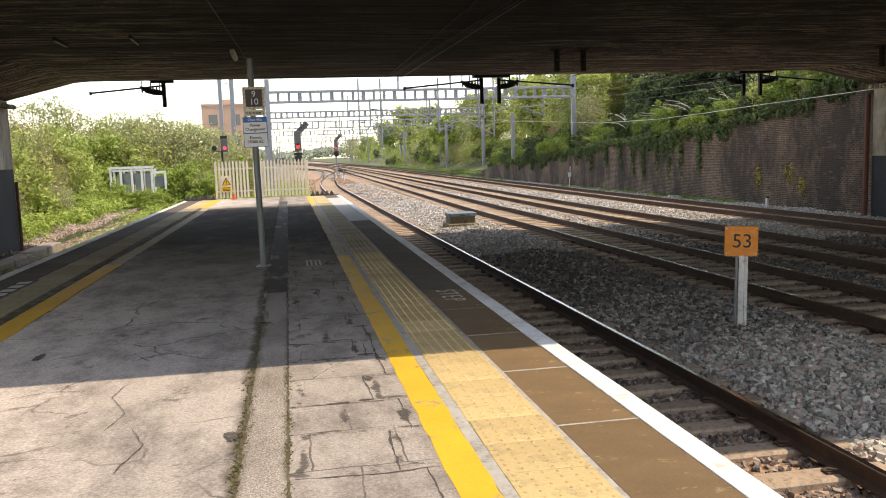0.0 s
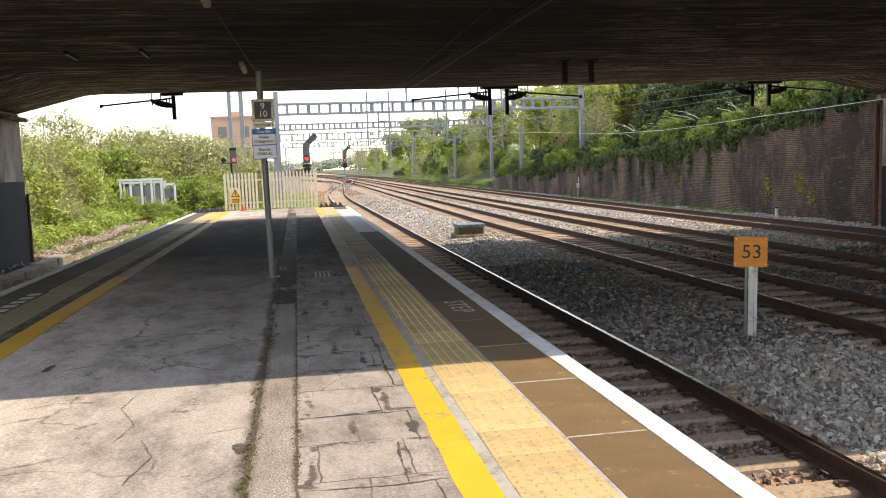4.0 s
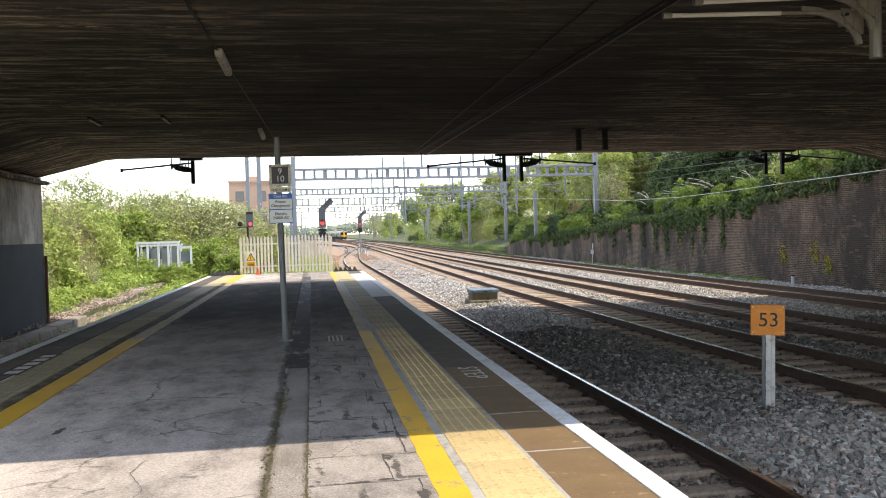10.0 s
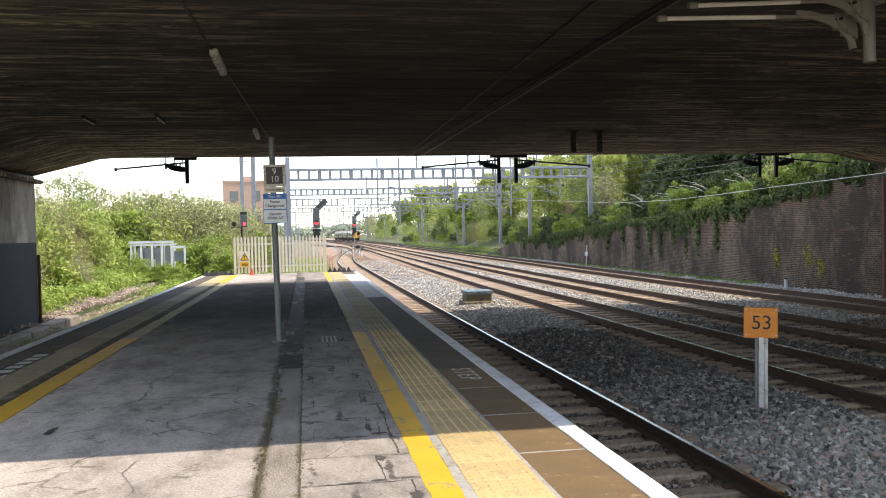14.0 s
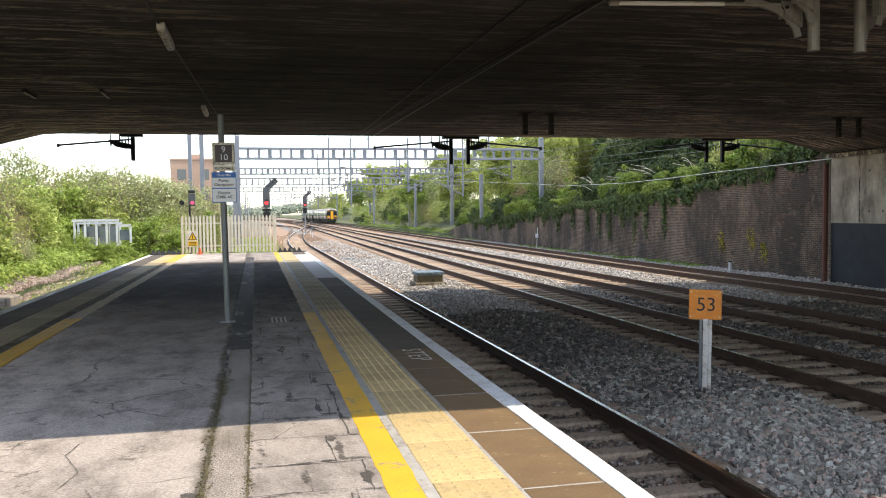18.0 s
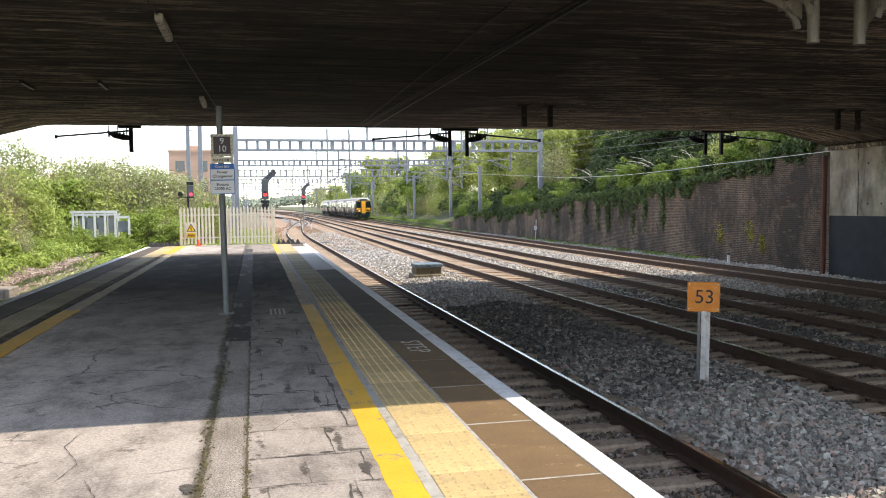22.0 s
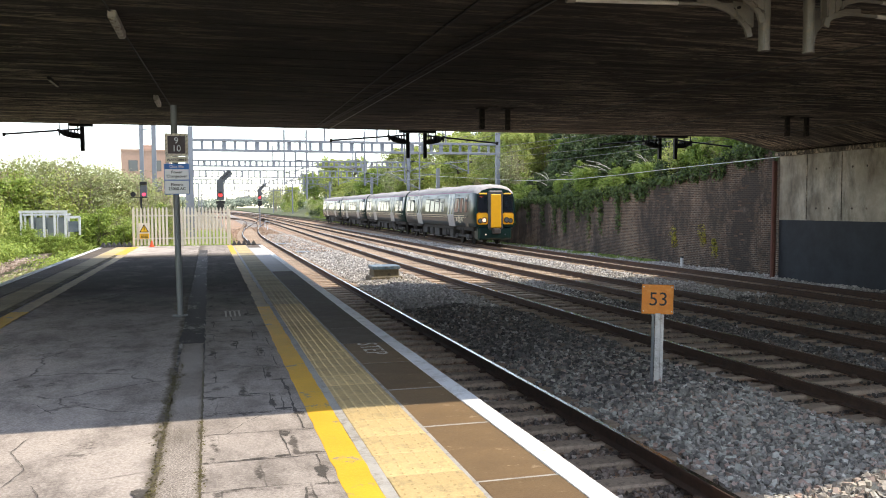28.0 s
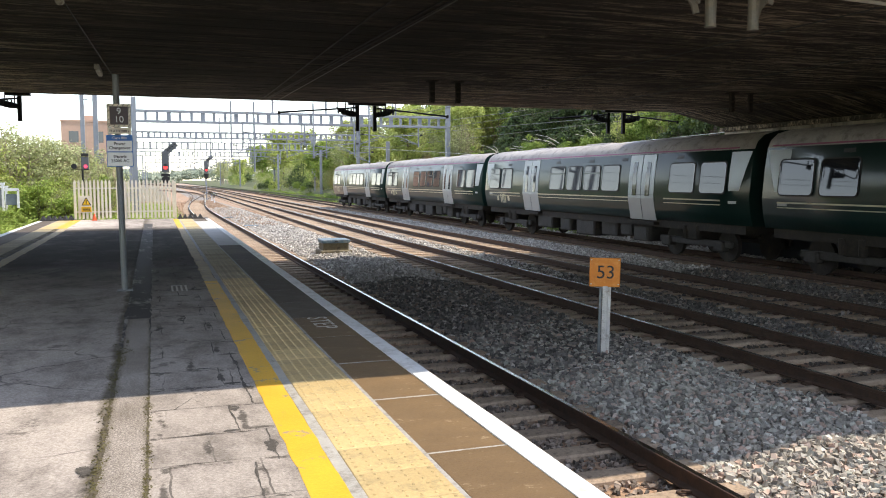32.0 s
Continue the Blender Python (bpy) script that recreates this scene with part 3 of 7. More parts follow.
def leaves(centres, count, spread, size, up=0.3, seed=0, face=(0, 0, 0)):
    """Small pointed leaves on the outside of clumps, turned outward: vertices and faces."""
    r = np.random.default_rng(seed)
    k = r.integers(0, len(centres), count)
    c = np.asarray(centres, float)[k]
    bulk = r.uniform(0.6, 1.5, len(centres))[k][:, None]
    d = r.normal(0, 1, (count, 3)) + (0, 0, 0.25)
    d /= np.linalg.norm(d, axis=1)[:, None]
    p = c + d * np.asarray(spread) * bulk * (0.55 + 1.15 * r.random((count, 1)) ** 0.5)
    n = d + r.normal(0, 0.42, (count, 3)) + (0, 0, up) + np.asarray(face, float)
    n /= np.linalg.norm(n, axis=1)[:, None]
    u = np.cross(n, r.normal(0, 1, (count, 3)))
    u /= np.linalg.norm(u, axis=1)[:, None] + 1e-9
    v = np.cross(n, u)
    s = size * r.uniform(0.55, 1.5, (count, 1))
    q = np.stack([p - u * s, p + v * s * 0.6 + n * s * 0.15, p + u * s, p - v * s * 0.6 + n * s * 0.15], 1).reshape(-1, 3)
    f = np.arange(count * 4).reshape(-1, 4)
    return q, f


# ---- ground and trackbed ----
WALL_X, BRIDGE_Y0, BRIDGE_Y1, SOFFIT_Z = 18.0, 5.3, 25.2, 3.82
PLAT_X0, PLAT_Y0, PLAT_Y1, RAIL_Z = -5.92, -14.0, 33.9, -0.915


def wall_top(y):
    """The retaining wall gets lower with the distance."""
    pts = [(24, 4.1), (26.7, 3.75), (29.7, 3.15), (32.7, 2.65), (37, 2.25), (41, 2.15), (44, 1.95), (51, 1.75), (57.6, 1.3), (64.7, 1.0), (79, 0.4), (86, -0.5)]
    return float(np.interp(y, [p[0] for p in pts], [p[1] for p in pts]))


def ground_z(x, y):
    if x > 17.9:
        t = wall_top(y) - 0.25 if y > 24 else 3.4
        if x < 18.6:
            return t if x > 18.15 else -1.25
        rise = np.interp(y, [20, 60, 110, 200, 400], [5.2, 5.0, 3.4, 2.0, 0.5])
        return t + rise * min(1, (x - 18.6) / 9.0) + 0.15 * math.sin(x * 1.7 + y * 0.6)
    if x < -9.4:
        return -0.85 + 0.75 * min(1, (-9.4 - x) / 9.0) + 0.06 * math.sin(x * 2.1 + y * 0.9)
    return -1.3


xs = [-2500, -900, -300, -120, -60, -40, -30, -24, -20, -17, -15, -13, -11.5, -10.4, -9.7, -9.4, -9.3, 0, 9, 17.8, 18.1, 18.16, 18.6, 20, 22, 24, 26, 28, 32, 40, 60, 120, 300, 900, 2500]
ys = [-2500, -600, -100, -20, 0, 15, 24, 24.5, 28, 32, 36, 40, 46, 52, 60, 68, 76, 86, 100, 120, 150, 190, 240, 320, 450, 800, 1500, 3500]
gv = [(x, y, ground_z(x, y)) for y in ys for x in xs]
gf = [(j * len(xs) + i, j * len(xs) + i + 1, (j + 1) * len(xs) + i + 1, (j + 1) * len(xs) + i) for j in range(len(ys) - 1) for i in range(len(xs) - 1)]
ground = tagged(new("ground", soup("ground", gv, gf, EARTH)), "grassy earth beside the railway", "ground", kind="structure")


def bed_z(x, y):
    h = -1.12
    for c in (1.42, 6.55, 10.02, 14.6):
        if abs(x - c) < 1.25:
            return h - 0.025 + 0.01 * math.sin(x * 9 + y * 5)
    if 2.9 < x < 5.1:
        h += 0.09 * math.sin((x - 2.9) / 2.2 * math.pi)
    return h + 0.02 * math.sin(x * 5.3 + y * 3.1) + 0.02 * math.sin(y * 1.7 - x * 2)


bxs = list(np.arange(-9.8, 17.95, 0.28)) + [17.95]
bys = list(np.arange(-16, 45, 0.5)) + list(np.arange(45, 120, 2.5)) + list(np.arange(120, 700, 20))
bv = [(x, y, bed_z(x, y)) for y in bys for x in bxs]
bf = [(j * len(bxs) + i, j * len(bxs) + i + 1, (j + 1) * len(bxs) + i + 1, (j + 1) * len(bxs) + i) for j in range(len(bys) - 1) for i in range(len(bxs) - 1)]
near_track = [2 if bxs[f[0] % len(bxs)] < -0.3 and bys[f[0] // len(bxs)] > 35 else int(any(abs((bxs[f[0] % len(bxs)] + 0.14) - t) < 1.3 for t in (1.42, 6.55, 10.02, 14.6))) for f in bf]
trackbed = tagged(new("trackbed", soup("trackbed", bv, bf, [BALLAST, RUSTBED, EARTHBED], near_track)), "grey crushed stone ballast under the tracks", "ballast", kind="structure")


# ---- tracks ----
SLEEPER_BM = bmesh.new()
bx(SLEEPER_BM, -1.25, 1.25, -0.13, 0.13, -0.2, 0.0, 0.02)
for v in SLEEPER_BM.verts:
    if abs(v.co.x) < 0.3 and v.co.z > -0.05:
        v.co.z -= 0.03
SLEEPER_ME = bpy.data.meshes.new("sleeper")
SLEEPER_BM.to_mesh(SLEEPER_ME)
SLEEPER_BM.free()
SLEEPER_ME.materials.append(SLEEPER)
RAIL_OUT = [(-0.07, -0.159), (0.07, -0.159), (0.07, -0.145), (0.012, -0.125), (0.01, -0.045), (0.035, -0.035), (0.035, -0.006), (0.026, 0), (-0.026, 0), (-0.035, -0.006), (-0.035, -0.035), (-0.01, -0.045), (-0.012, -0.125), (-0.07, -0.145)]


def rail_mesh(name, points, polished):
    """The rail's section swept along points in x and y."""
    bm = bmesh.new()
    rings = []
    for i, (x, y) in enumerate(points):
        a, b = Vector(points[max(0, i - 1)]), Vector(points[min(len(points) - 1, i + 1)])
        d = (b - a).normalized()
        n = Vector((d.y, -d.x))
        rings.append([bm.verts.new((x + n.x * u, y + n.y * u, RAIL_Z + w)) for u, w in RAIL_OUT])
    for r0, r1 in zip(rings, rings[1:]):
        for k in range(len(RAIL_OUT)):
            f = bm.faces.new((r0[k], r0[(k + 1) % len(RAIL_OUT)], r1[(k + 1) % len(RAIL_OUT)], r1[k]))
            if polished and k == 7:
                f.material_index = 1
    bm.faces.new(rings[0])
    bm.faces.new(rings[-1][::-1])
    bmesh.ops.recalc_face_normals(bm, faces=bm.faces[:])
    return bm


def track(centre, y0, y1, label, sleepers_to=120, polished=True):
    t = thing("railway_track", label, "track", (0, 0, 0), "running tracks")
    step = [y0 + i * 5 for i in range(int((y1 - y0) / 5) + 1)]
    for side in (-0.7525, 0.7525):
        part("rail", rail_mesh("rail", [(centre(y) + side, y) for y in step], polished), [RUST, POLISH], t)
    y, k = y0, 0
    r = random.Random(int(centre(0) * 10))
    far_v, far_f = [], []
    while y < y1 - 1:
        if y < sleepers_to:
            share("sleeper", SLEEPER_ME, t, (centre(y) + r.uniform(-0.02, 0.02), y, -1.082 + r.uniform(-0.008, 0.004)), r.uniform(-0.012, 0.012))
        else:
            b = len(far_v)
            c = centre(y)
            for dx in (-1.25, 1.25):
                for dy in (-0.13, 0.13):
                    for z in (-1.2, -1.082):
                        far_v.append((c + dx, y + dy, z))
            far_f += [(b + 1, b + 3, b + 7, b + 5), (b, b + 1, b + 5, b + 4), (b + 2, b + 6, b + 7, b + 3)]
        y += 0.65
    if far_v:
        o = new("sleeper_run", soup("sleeper_run", far_v, far_f, SLEEPER))
        o.parent = t
        tagged(o, "sleepers far down the track", kind="stuff")
    return t


CLIP_BM = boxm(-0.05, 0.05, -0.045, 0.045, -0.012, 0.012, 0.006)
rod(CLIP_BM, (-0.03, -0.05, 0.02), (-0.03, 0.05, 0.03), 0.012, 6)
rod(CLIP_BM, (-0.03, 0.05, 0.03), (0.04, 0.02, 0.035), 0.012, 6)
CLIP_ME = bpy.data.meshes.new("rail_clip")
CLIP_BM.to_mesh(CLIP_ME)
CLIP_BM.free()
CLIP_ME.materials.append(RUST)


def rail_clips(t, centre):
    """Spring clips on the nearer sleepers, on both sides of each rail."""
    for k in range(26, 56):
        y = -13.9 + 0.65 * k
        for side in (-0.7525, 0.7525):
            for d in (-0.115, 0.115):
                share("rail_clip", CLIP_ME, t, (centre + side + d, y, -1.07), 0.0 if d > 0 else math.pi)


def drift(y):
    """Beyond the platform the main lines bear slightly to the right, then swing away to the left."""
    ys = [35, 60, 130, 190, 230, 282, 320, 380, 640]
    xs = [0, 0.4, 1.5, 2.25, 1.9, 0.2, -1.0, -4.2, -30]
    return sum(float(np.interp(y + d, ys, xs)) for d in (-16, -8, 0, 8, 16)) / 5 if y > 62 else float(np.interp(y, ys, xs))


def t1_line(y):
    """The platform's track swings over to the next one far beyond the platform."""
    s = min(1, max(0, (y - 62) / 120))
    return 1.42 + (5.13 + drift(y)) * s * s * (3 - 2 * s)


rail_clips(track(t1_line, -13.9, 183, "rusty platform track with one bright rail head", 110), 1.42)
track(lambda y: t1_line(max(y, 84)) - 9.0 * min(1, max(0, (y - 84) / 130)) ** 2, 84, 214, "rusty siding leaving the platform track beyond the fence", 100, False)
rail_clips(track(lambda y: 6.55 + drift(y), -13.9, 640, "main line track on concrete sleepers", 120), 6.55)
rail_clips(track(lambda y: 10.02 + drift(y), -13.9, 640, "main line track on concrete sleepers", 120), 10.02)
track(lambda y: 14.6 + drift(y), -13.9, 640, "main line track beside the brick wall", 100)


# ---- ballast stones ----
def stones(name, x0, x1, y0, y1, per_m2, size, label, seed, lift=0.0, ok=None, mat=None, level=None):
    r = np.random.default_rng(seed)
    n = int((x1 - x0) * (y1 - y0) * per_m2)
    x, y = r.uniform(x0, x1, n), r.uniform(y0, y1, n)
    if ok is not None:
        keep = ok(x, y)
        x, y = x[keep], y[keep]
        n = len(x)
    z = np.array([(level or bed_z)(a, b) for a, b in zip(x, y)]) + lift + r.uniform(-0.8, 0.85, n) * size
    base = np.array([(-1, -1, -1), (1, -1, -1), (1, 1, -1), (-1, 1, -1), (-1, -1, 1), (1, -1, 1), (1, 1, 1), (-1, 1, 1)], float) * 0.58
    v = base[None] + r.uniform(-0.36, 0.36, (n, 8, 3))
    v *= size * r.uniform(0.55, 1.25, (n, 1, 3))
    a, b = r.uniform(0, 6.28, n), r.uniform(-0.7, 0.7, n)
    ca, sa, cb, sb = np.cos(a)[:, None], np.sin(a)[:, None], np.cos(b)[:, None], np.sin(b)[:, None]
    vx, vz = v[..., 0] * cb + v[..., 2] * sb, -v[..., 0] * sb + v[..., 2] * cb
    v = np.stack([vx * ca - v[..., 1] * sa + x[:, None], vx * sa + v[..., 1] * ca + y[:, None], vz + z[:, None]], -1)
    faces = np.array([(0, 3, 2, 1), (4, 5, 6, 7), (0, 1, 5, 4), (1, 2, 6, 5), (2, 3, 7, 6), (3, 0, 4, 7)])
    f = (faces[None] + (np.arange(n) * 8)[:, None, None]).reshape(-1, 4)
    return tagged(new(name, soup(name, v.reshape(-1, 3).tolist(), f.tolist(), mat or STONE)), label, "ballast", kind="stuff")


def off_sleepers(x, y):
    """Between the rails fewer stones lie on the sleepers."""
    k = (y - 3) % 0.65
    on = (k < 0.15) | (k > 0.5)
    bedded = np.zeros(len(x), bool)
    for c in (1.42, 6.55, 10.02, 14.6):
        bedded |= np.abs(x - c) < 1.22
    return ~(on & bedded)


def between(*spans):
    def ok(x, y):
        inside = np.zeros(len(x), bool)
        for a, b in spans:
            inside |= (x > a) & (x < b)
        return inside & off_sleepers(x, y)
    return ok


stones("ballast_stones", 2.6, 5.3, 3.2, 10, 900, 0.043, "loose grey and reddish ballast stones", 3, 0.0, None, NEARSTONE)
stones("ballast_stones", 2.6, 5.3, 10, 13, 420, 0.044, "loose grey and reddish ballast stones", 13, 0.0, None, NEARSTONE)
stones("ballast_stones", 2.6, 5.3, 9.6, 20, 480, 0.046, "loose grey ballast stones darkened for the bridge's shade", 4)
stones("track_stones", 0.1, 2.6, 3.5, 12, 520, 0.034, "dirty brown ballast stones beside the platform", 5, -0.005, off_sleepers, BROWNSTONE)
stones("track_stones", 0.1, 2.6, 12, 20, 300, 0.036, "dirty brown ballast stones beside the platform", 15, -0.02, off_sleepers, RUSTSTONE)
stones("track_stones", 5.3, 7.8, 4, 24, 420, 0.037, "ballast between the rails, darkened for the bridge's shade", 6, -0.025, off_sleepers, DARKSTONE)
stones("ballast_stones", 7.8, 8.8, 6, 24, 420, 0.038, "grey ballast stones between the main lines", 7)
stones("track_stones", 5.3, 16.0, 20, 46, 110, 0.042, "rust-stained ballast under the main lines", 8, -0.025, between((5.3, 7.8), (8.8, 11.3), (13.4, 15.9)), RUSTSTONE)
stones("ballast_stones", 2.6, 18.0, 20, 46, 150, 0.046, "pale ballast stones, sun brightness in their colour", 9, 0.0, between((2.6, 5.3), (7.8, 8.8), (11.3, 13.4), (15.9, 17.8)), PALESTONE)
stones("ballast_stones", 8.8, 17.8, 8, 20, 120, 0.046, "ballast stones beside the far track", 10, 0.0, off_sleepers)
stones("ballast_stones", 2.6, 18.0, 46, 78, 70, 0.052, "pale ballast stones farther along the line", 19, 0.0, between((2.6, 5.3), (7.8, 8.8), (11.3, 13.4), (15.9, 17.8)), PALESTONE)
stones("track_stones", 0.1, 16.0, 46, 78, 60, 0.05, "rust-stained ballast farther along the line", 18, -0.02, between((0.1, 2.6), (5.3, 7.8), (8.8, 11.3), (13.4, 15.9)), RUSTSTONE)
stones("track_stones", 0.1, 2.6, 20, 46, 130, 0.042, "rust-stained ballast beside the platform", 20, -0.02, off_sleepers, RUSTSTONE)
stones("track_stones", -3.2, 2.6, 34.5, 46, 90, 0.046, "rust-stained ballast beyond the platform", 24, -0.01, off_sleepers, RUSTSTONE)
stones("track_stones", -3.6, 4.6, 46, 105, 40, 0.055, "rust-stained ballast beyond the fence", 25, -0.01, off_sleepers, RUSTSTONE)
stones("gravel_stones", -9.75, -5.97, 9, 46, 170, 0.045, "pinkish gravel beside the low wall", 11, 0.0, None, PINKSTONE)

stones("gravel_stones", -10.9, -9.3, 20, 48, 150, 0.05, "pinkish gravel and soil on the bank", 12, 0.0, None, PINKSTONE, ground_z)


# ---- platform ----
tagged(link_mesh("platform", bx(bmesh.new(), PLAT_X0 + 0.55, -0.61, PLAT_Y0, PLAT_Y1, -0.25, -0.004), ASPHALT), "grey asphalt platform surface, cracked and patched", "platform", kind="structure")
for nm, a, b in (("platform_wall_1", -0.45, -0.06), ("platform_wall_2", PLAT_X0 + 0.06, PLAT_X0 + 0.45)):
    tagged(link_mesh(nm, boxm(a, b, PLAT_Y0, PLAT_Y1, -1.35, -0.075), PLATWALL), "dark brick face under the platform's edge", "platform wall", kind="structure")
tagged(link_mesh("platform_wall_3", boxm(PLAT_X0 + 0.45, -0.45, PLAT_Y1 - 0.3, PLAT_Y1, -1.35, -0.25), PLATWALL), "brick end wall of the platform", "platform wall", kind="structure")


def wavy_strip(name, x0, x1, y0, y1, z, mat, label, category, wob=0.012, step=0.4, seed=1, thick=0.01):
    r = random.Random(seed)
    n = int((y1 - y0) / step)
    vs, fs = [], []
    for i in range(n + 1):
        y = y0 + (y1 - y0) * i / n
        a, b = x0 + r.uniform(-wob, wob), x1 + r.uniform(-wob, wob)
        vs += [(a, y, z), (b, y, z), (a, y, z - thick), (b, y, z - thick)]
        if i:
            k = 4 * i
            fs += [(k - 4, k - 3, k + 1, k), (k - 2, k - 4, k, k + 2), (k - 3, k - 1, k + 3, k + 1)]
    return tagged(new(name, soup(name, vs, fs, mat)), label, category, kind="structure")


wavy_strip("trim_seam_1", -2.26, -2.03, PLAT_Y0, 9.4, 0.0015, SEAM, "rough concrete strip let into the asphalt", "trench strip", 0.008, 0.2, 2)
wavy_strip("trim_seam_2", -2.29, -2.03, 9.4, 30, 0.0015, DARKSEAM, "tar-blotched strip let into the asphalt", "trench strip", 0.015, 0.25, 22)
wavy_strip("trim_slabs", -2.03, -1.30, PLAT_Y0, 31, 0.0008, SLABBED, "asphalt cracked over old paving slabs", "platform", 0.004, 0.5, 23, 0.004)
for k, (sx, sw) in enumerate(((-2.272, 0.014), (-2.03, 0.007))):
    wavy_strip("trim_gap_%d" % (2 * k + 1), sx - sw, sx + sw, PLAT_Y0, 7.7, 0.0022, LIGHTGAP, "dark mossy gap beside the concrete strip", "joint", (0.012, 0.005)[k], 0.035, 30 + k, 0.004)
    wavy_strip("trim_gap_%d" % (2 * k + 2), sx - sw * 0.8, sx + sw * 0.8, 7.7, 26, 0.0022, DARKGAP, "tarred gap beside the concrete strip", "joint", 0.012, 0.1, 36 + k, 0.004)
wavy_strip("trim_worn_1", -1.29, -1.12, 12.6, 27.2, 0.003, WORNLINE, "safety line worn to pale cream", "safety line", 0.02, 0.2, 13)
wavy_strip("trim_worn_2", -4.66, -4.46, 13.0, 27.8, 0.003, WORNLINE, "safety line worn to pale cream", "safety line", 0.02, 0.2, 14)
wavy_strip("trim_yellow_3", -1.30, -1.115, 27.2, 33.3, 0.003, YELLOW, "yellow safety line at the platform's end", "safety line", 0.006, 0.3, 15)
wavy_strip("trim_yellow_4", -4.9, -4.53, 27.8, 33.3, 0.003, YELLOW, "yellow safety line at the platform's end", "safety line", 0.006, 0.3, 16)
wavy_strip("trim_yellow_1", -1.30, -1.115, PLAT_Y0, 12.6, 0.003, YELLOW, "worn yellow safety line on the platform", "safety line", 0.006, 0.15, 3)
wavy_strip("trim_grout_1", -1.115, -1.05, PLAT_Y0, 33.3, 0.0025, KERB, "pale grout beside the tactile paving", "grout", 0.004, 0.5, 4)
wavy_strip("trim_grout_2", -0.625, -0.6, PLAT_Y0, 33.3, 0.002, KERB, "pale grout behind the coping slabs", "grout", 0.004, 0.5, 5)
wavy_strip("trim_yellow_2", -4.7, -4.46, PLAT_Y0, 13.0, 0.003, YELLOW, "worn yellow safety line on the platform", "safety line", 0.008, 0.15, 6)
wavy_strip("trim_grout_3", -4.84, -4.72, PLAT_Y0, 33.3, 0.002, SEAM, "dark joint beside the tactile paving", "grout", 0.004, 0.5, 7)

# ---- bridge ----
bridge = thing("road_bridge", "low concrete road bridge, its underside black with soot", "bridge", (0, 0, 0))
prof = [(-9.5, 3.33), (-8.7, 3.53), (-7.7, 3.79), (-7.3, SOFFIT_Z), (14.9, SOFFIT_Z), (15.3, 3.8), (16.3, 3.58), (17.32, 3.34), (45, 3.34), (45, 5.1), (-45, 5.1), (-45, 3.33)]
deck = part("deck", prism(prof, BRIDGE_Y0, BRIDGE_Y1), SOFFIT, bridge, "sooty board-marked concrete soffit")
# unseen deck, added to darken the train and tracks on the right
part("unseen_light_block", boxm(9.6, 45, -9.0, BRIDGE_Y0, SOFFIT_Z + 0.01, 5.1), SOFFIT, bridge, "unseen deck added to keep light off the eastern tracks")
part("parapet", boxm(-45, 45, BRIDGE_Y1 - 0.35, BRIDGE_Y1, 5.1, 5.9, 0.03), ABUT, bridge, "concrete parapet over the far edge")
part("parapet", boxm(-45, 9.6, BRIDGE_Y0, BRIDGE_Y0 + 0.35, 5.1, 5.9, 0.03), ABUT, bridge, "concrete parapet over the near edge")
for i in range(26):
    yy = BRIDGE_Y0 + 0.5 + i * 0.76
    part("board_ridge", boxm(-6.6 + 0.3 * (i % 3), 13.2 - 0.4 * (i % 4), yy, yy + 0.03, SOFFIT_Z - 0.008, SOFFIT_Z + 0.05), SOFFIT, bridge)
# near end is out of view; 12.5 chosen for how much light enters
tagged(link_mesh("wall_west", boxm(-12, -9.45, 12.5, 25.05, -1.35, 3.31, 0.02), PIER), "concrete bridge pier wall, its lower part painted dark blue-grey", "abutment", kind="structure")
wall_east = tagged(link_mesh("wall_east", boxm(17.3, 21, -9.0, 25.0, -1.35, 3.32, 0.02), ABUT), "concrete bridge abutment, its lower part painted dark blue-grey", "abutment", kind="structure")
part("bearing_ledge", boxm(-9.46, -9.25, 12.4, 25.15, 3.1, 3.2, 0.01), SOFFIT, bridge, "dark ledge over the pier wall")
part("bearing_ledge", boxm(17.16, 17.31, BRIDGE_Y0 + 0.1, 25.1, 3.16, 3.3, 0.01), SOFFIT, bridge, "dark ledge over the abutment")
part("drain_pipe", rodm((17.15, 25.1, -1.1), (17.2, 25.12, 3.0), 0.09, 8), plain("rust_red_pipe", (0.16, 0.06, 0.042), 0.7, 0, 0.3, 3, 30), bridge, "rust-red iron drain pipe")
part("drain_pipe", rodm((-9.42, 25.09, -1.1), (-9.42, 25.09, 1.1), 0.045, 8), plain("rust_red_paint", (0.17, 0.07, 0.05), 0.7, 0, 0.3, 3, 30), bridge, "rust-red iron drain pipe")

# ---- low wall west of the platform ----
low = thing("low_wall", "low weathered concrete kerb wall beside the ballast", "low wall", (0, 0, 0))
rr = random.Random(5)
for i in range(30):
    y0 = 8 + i * 1.5
    if y0 > 26:
        if i % 4 != 3:
            part("kerb_block", boxm(-10.15 + rr.uniform(-0.08, 0.02), -9.75 + rr.uniform(-0.06, 0.04), y0 + 0.02, y0 + 1.45, -1.35, -0.9 + rr.uniform(-0.1, 0.05), 0.05), KERBOLD, low)
        continue
    part("kerb_block", boxm(-9.44 + rr.uniform(-0.02, 0.02), -9.0 + rr.uniform(-0.03, 0.02), y0 + 0.01, y0 + 1.49, -1.35, -0.84 + rr.uniform(-0.05, 0.03), 0.03), KERBOLD, low)

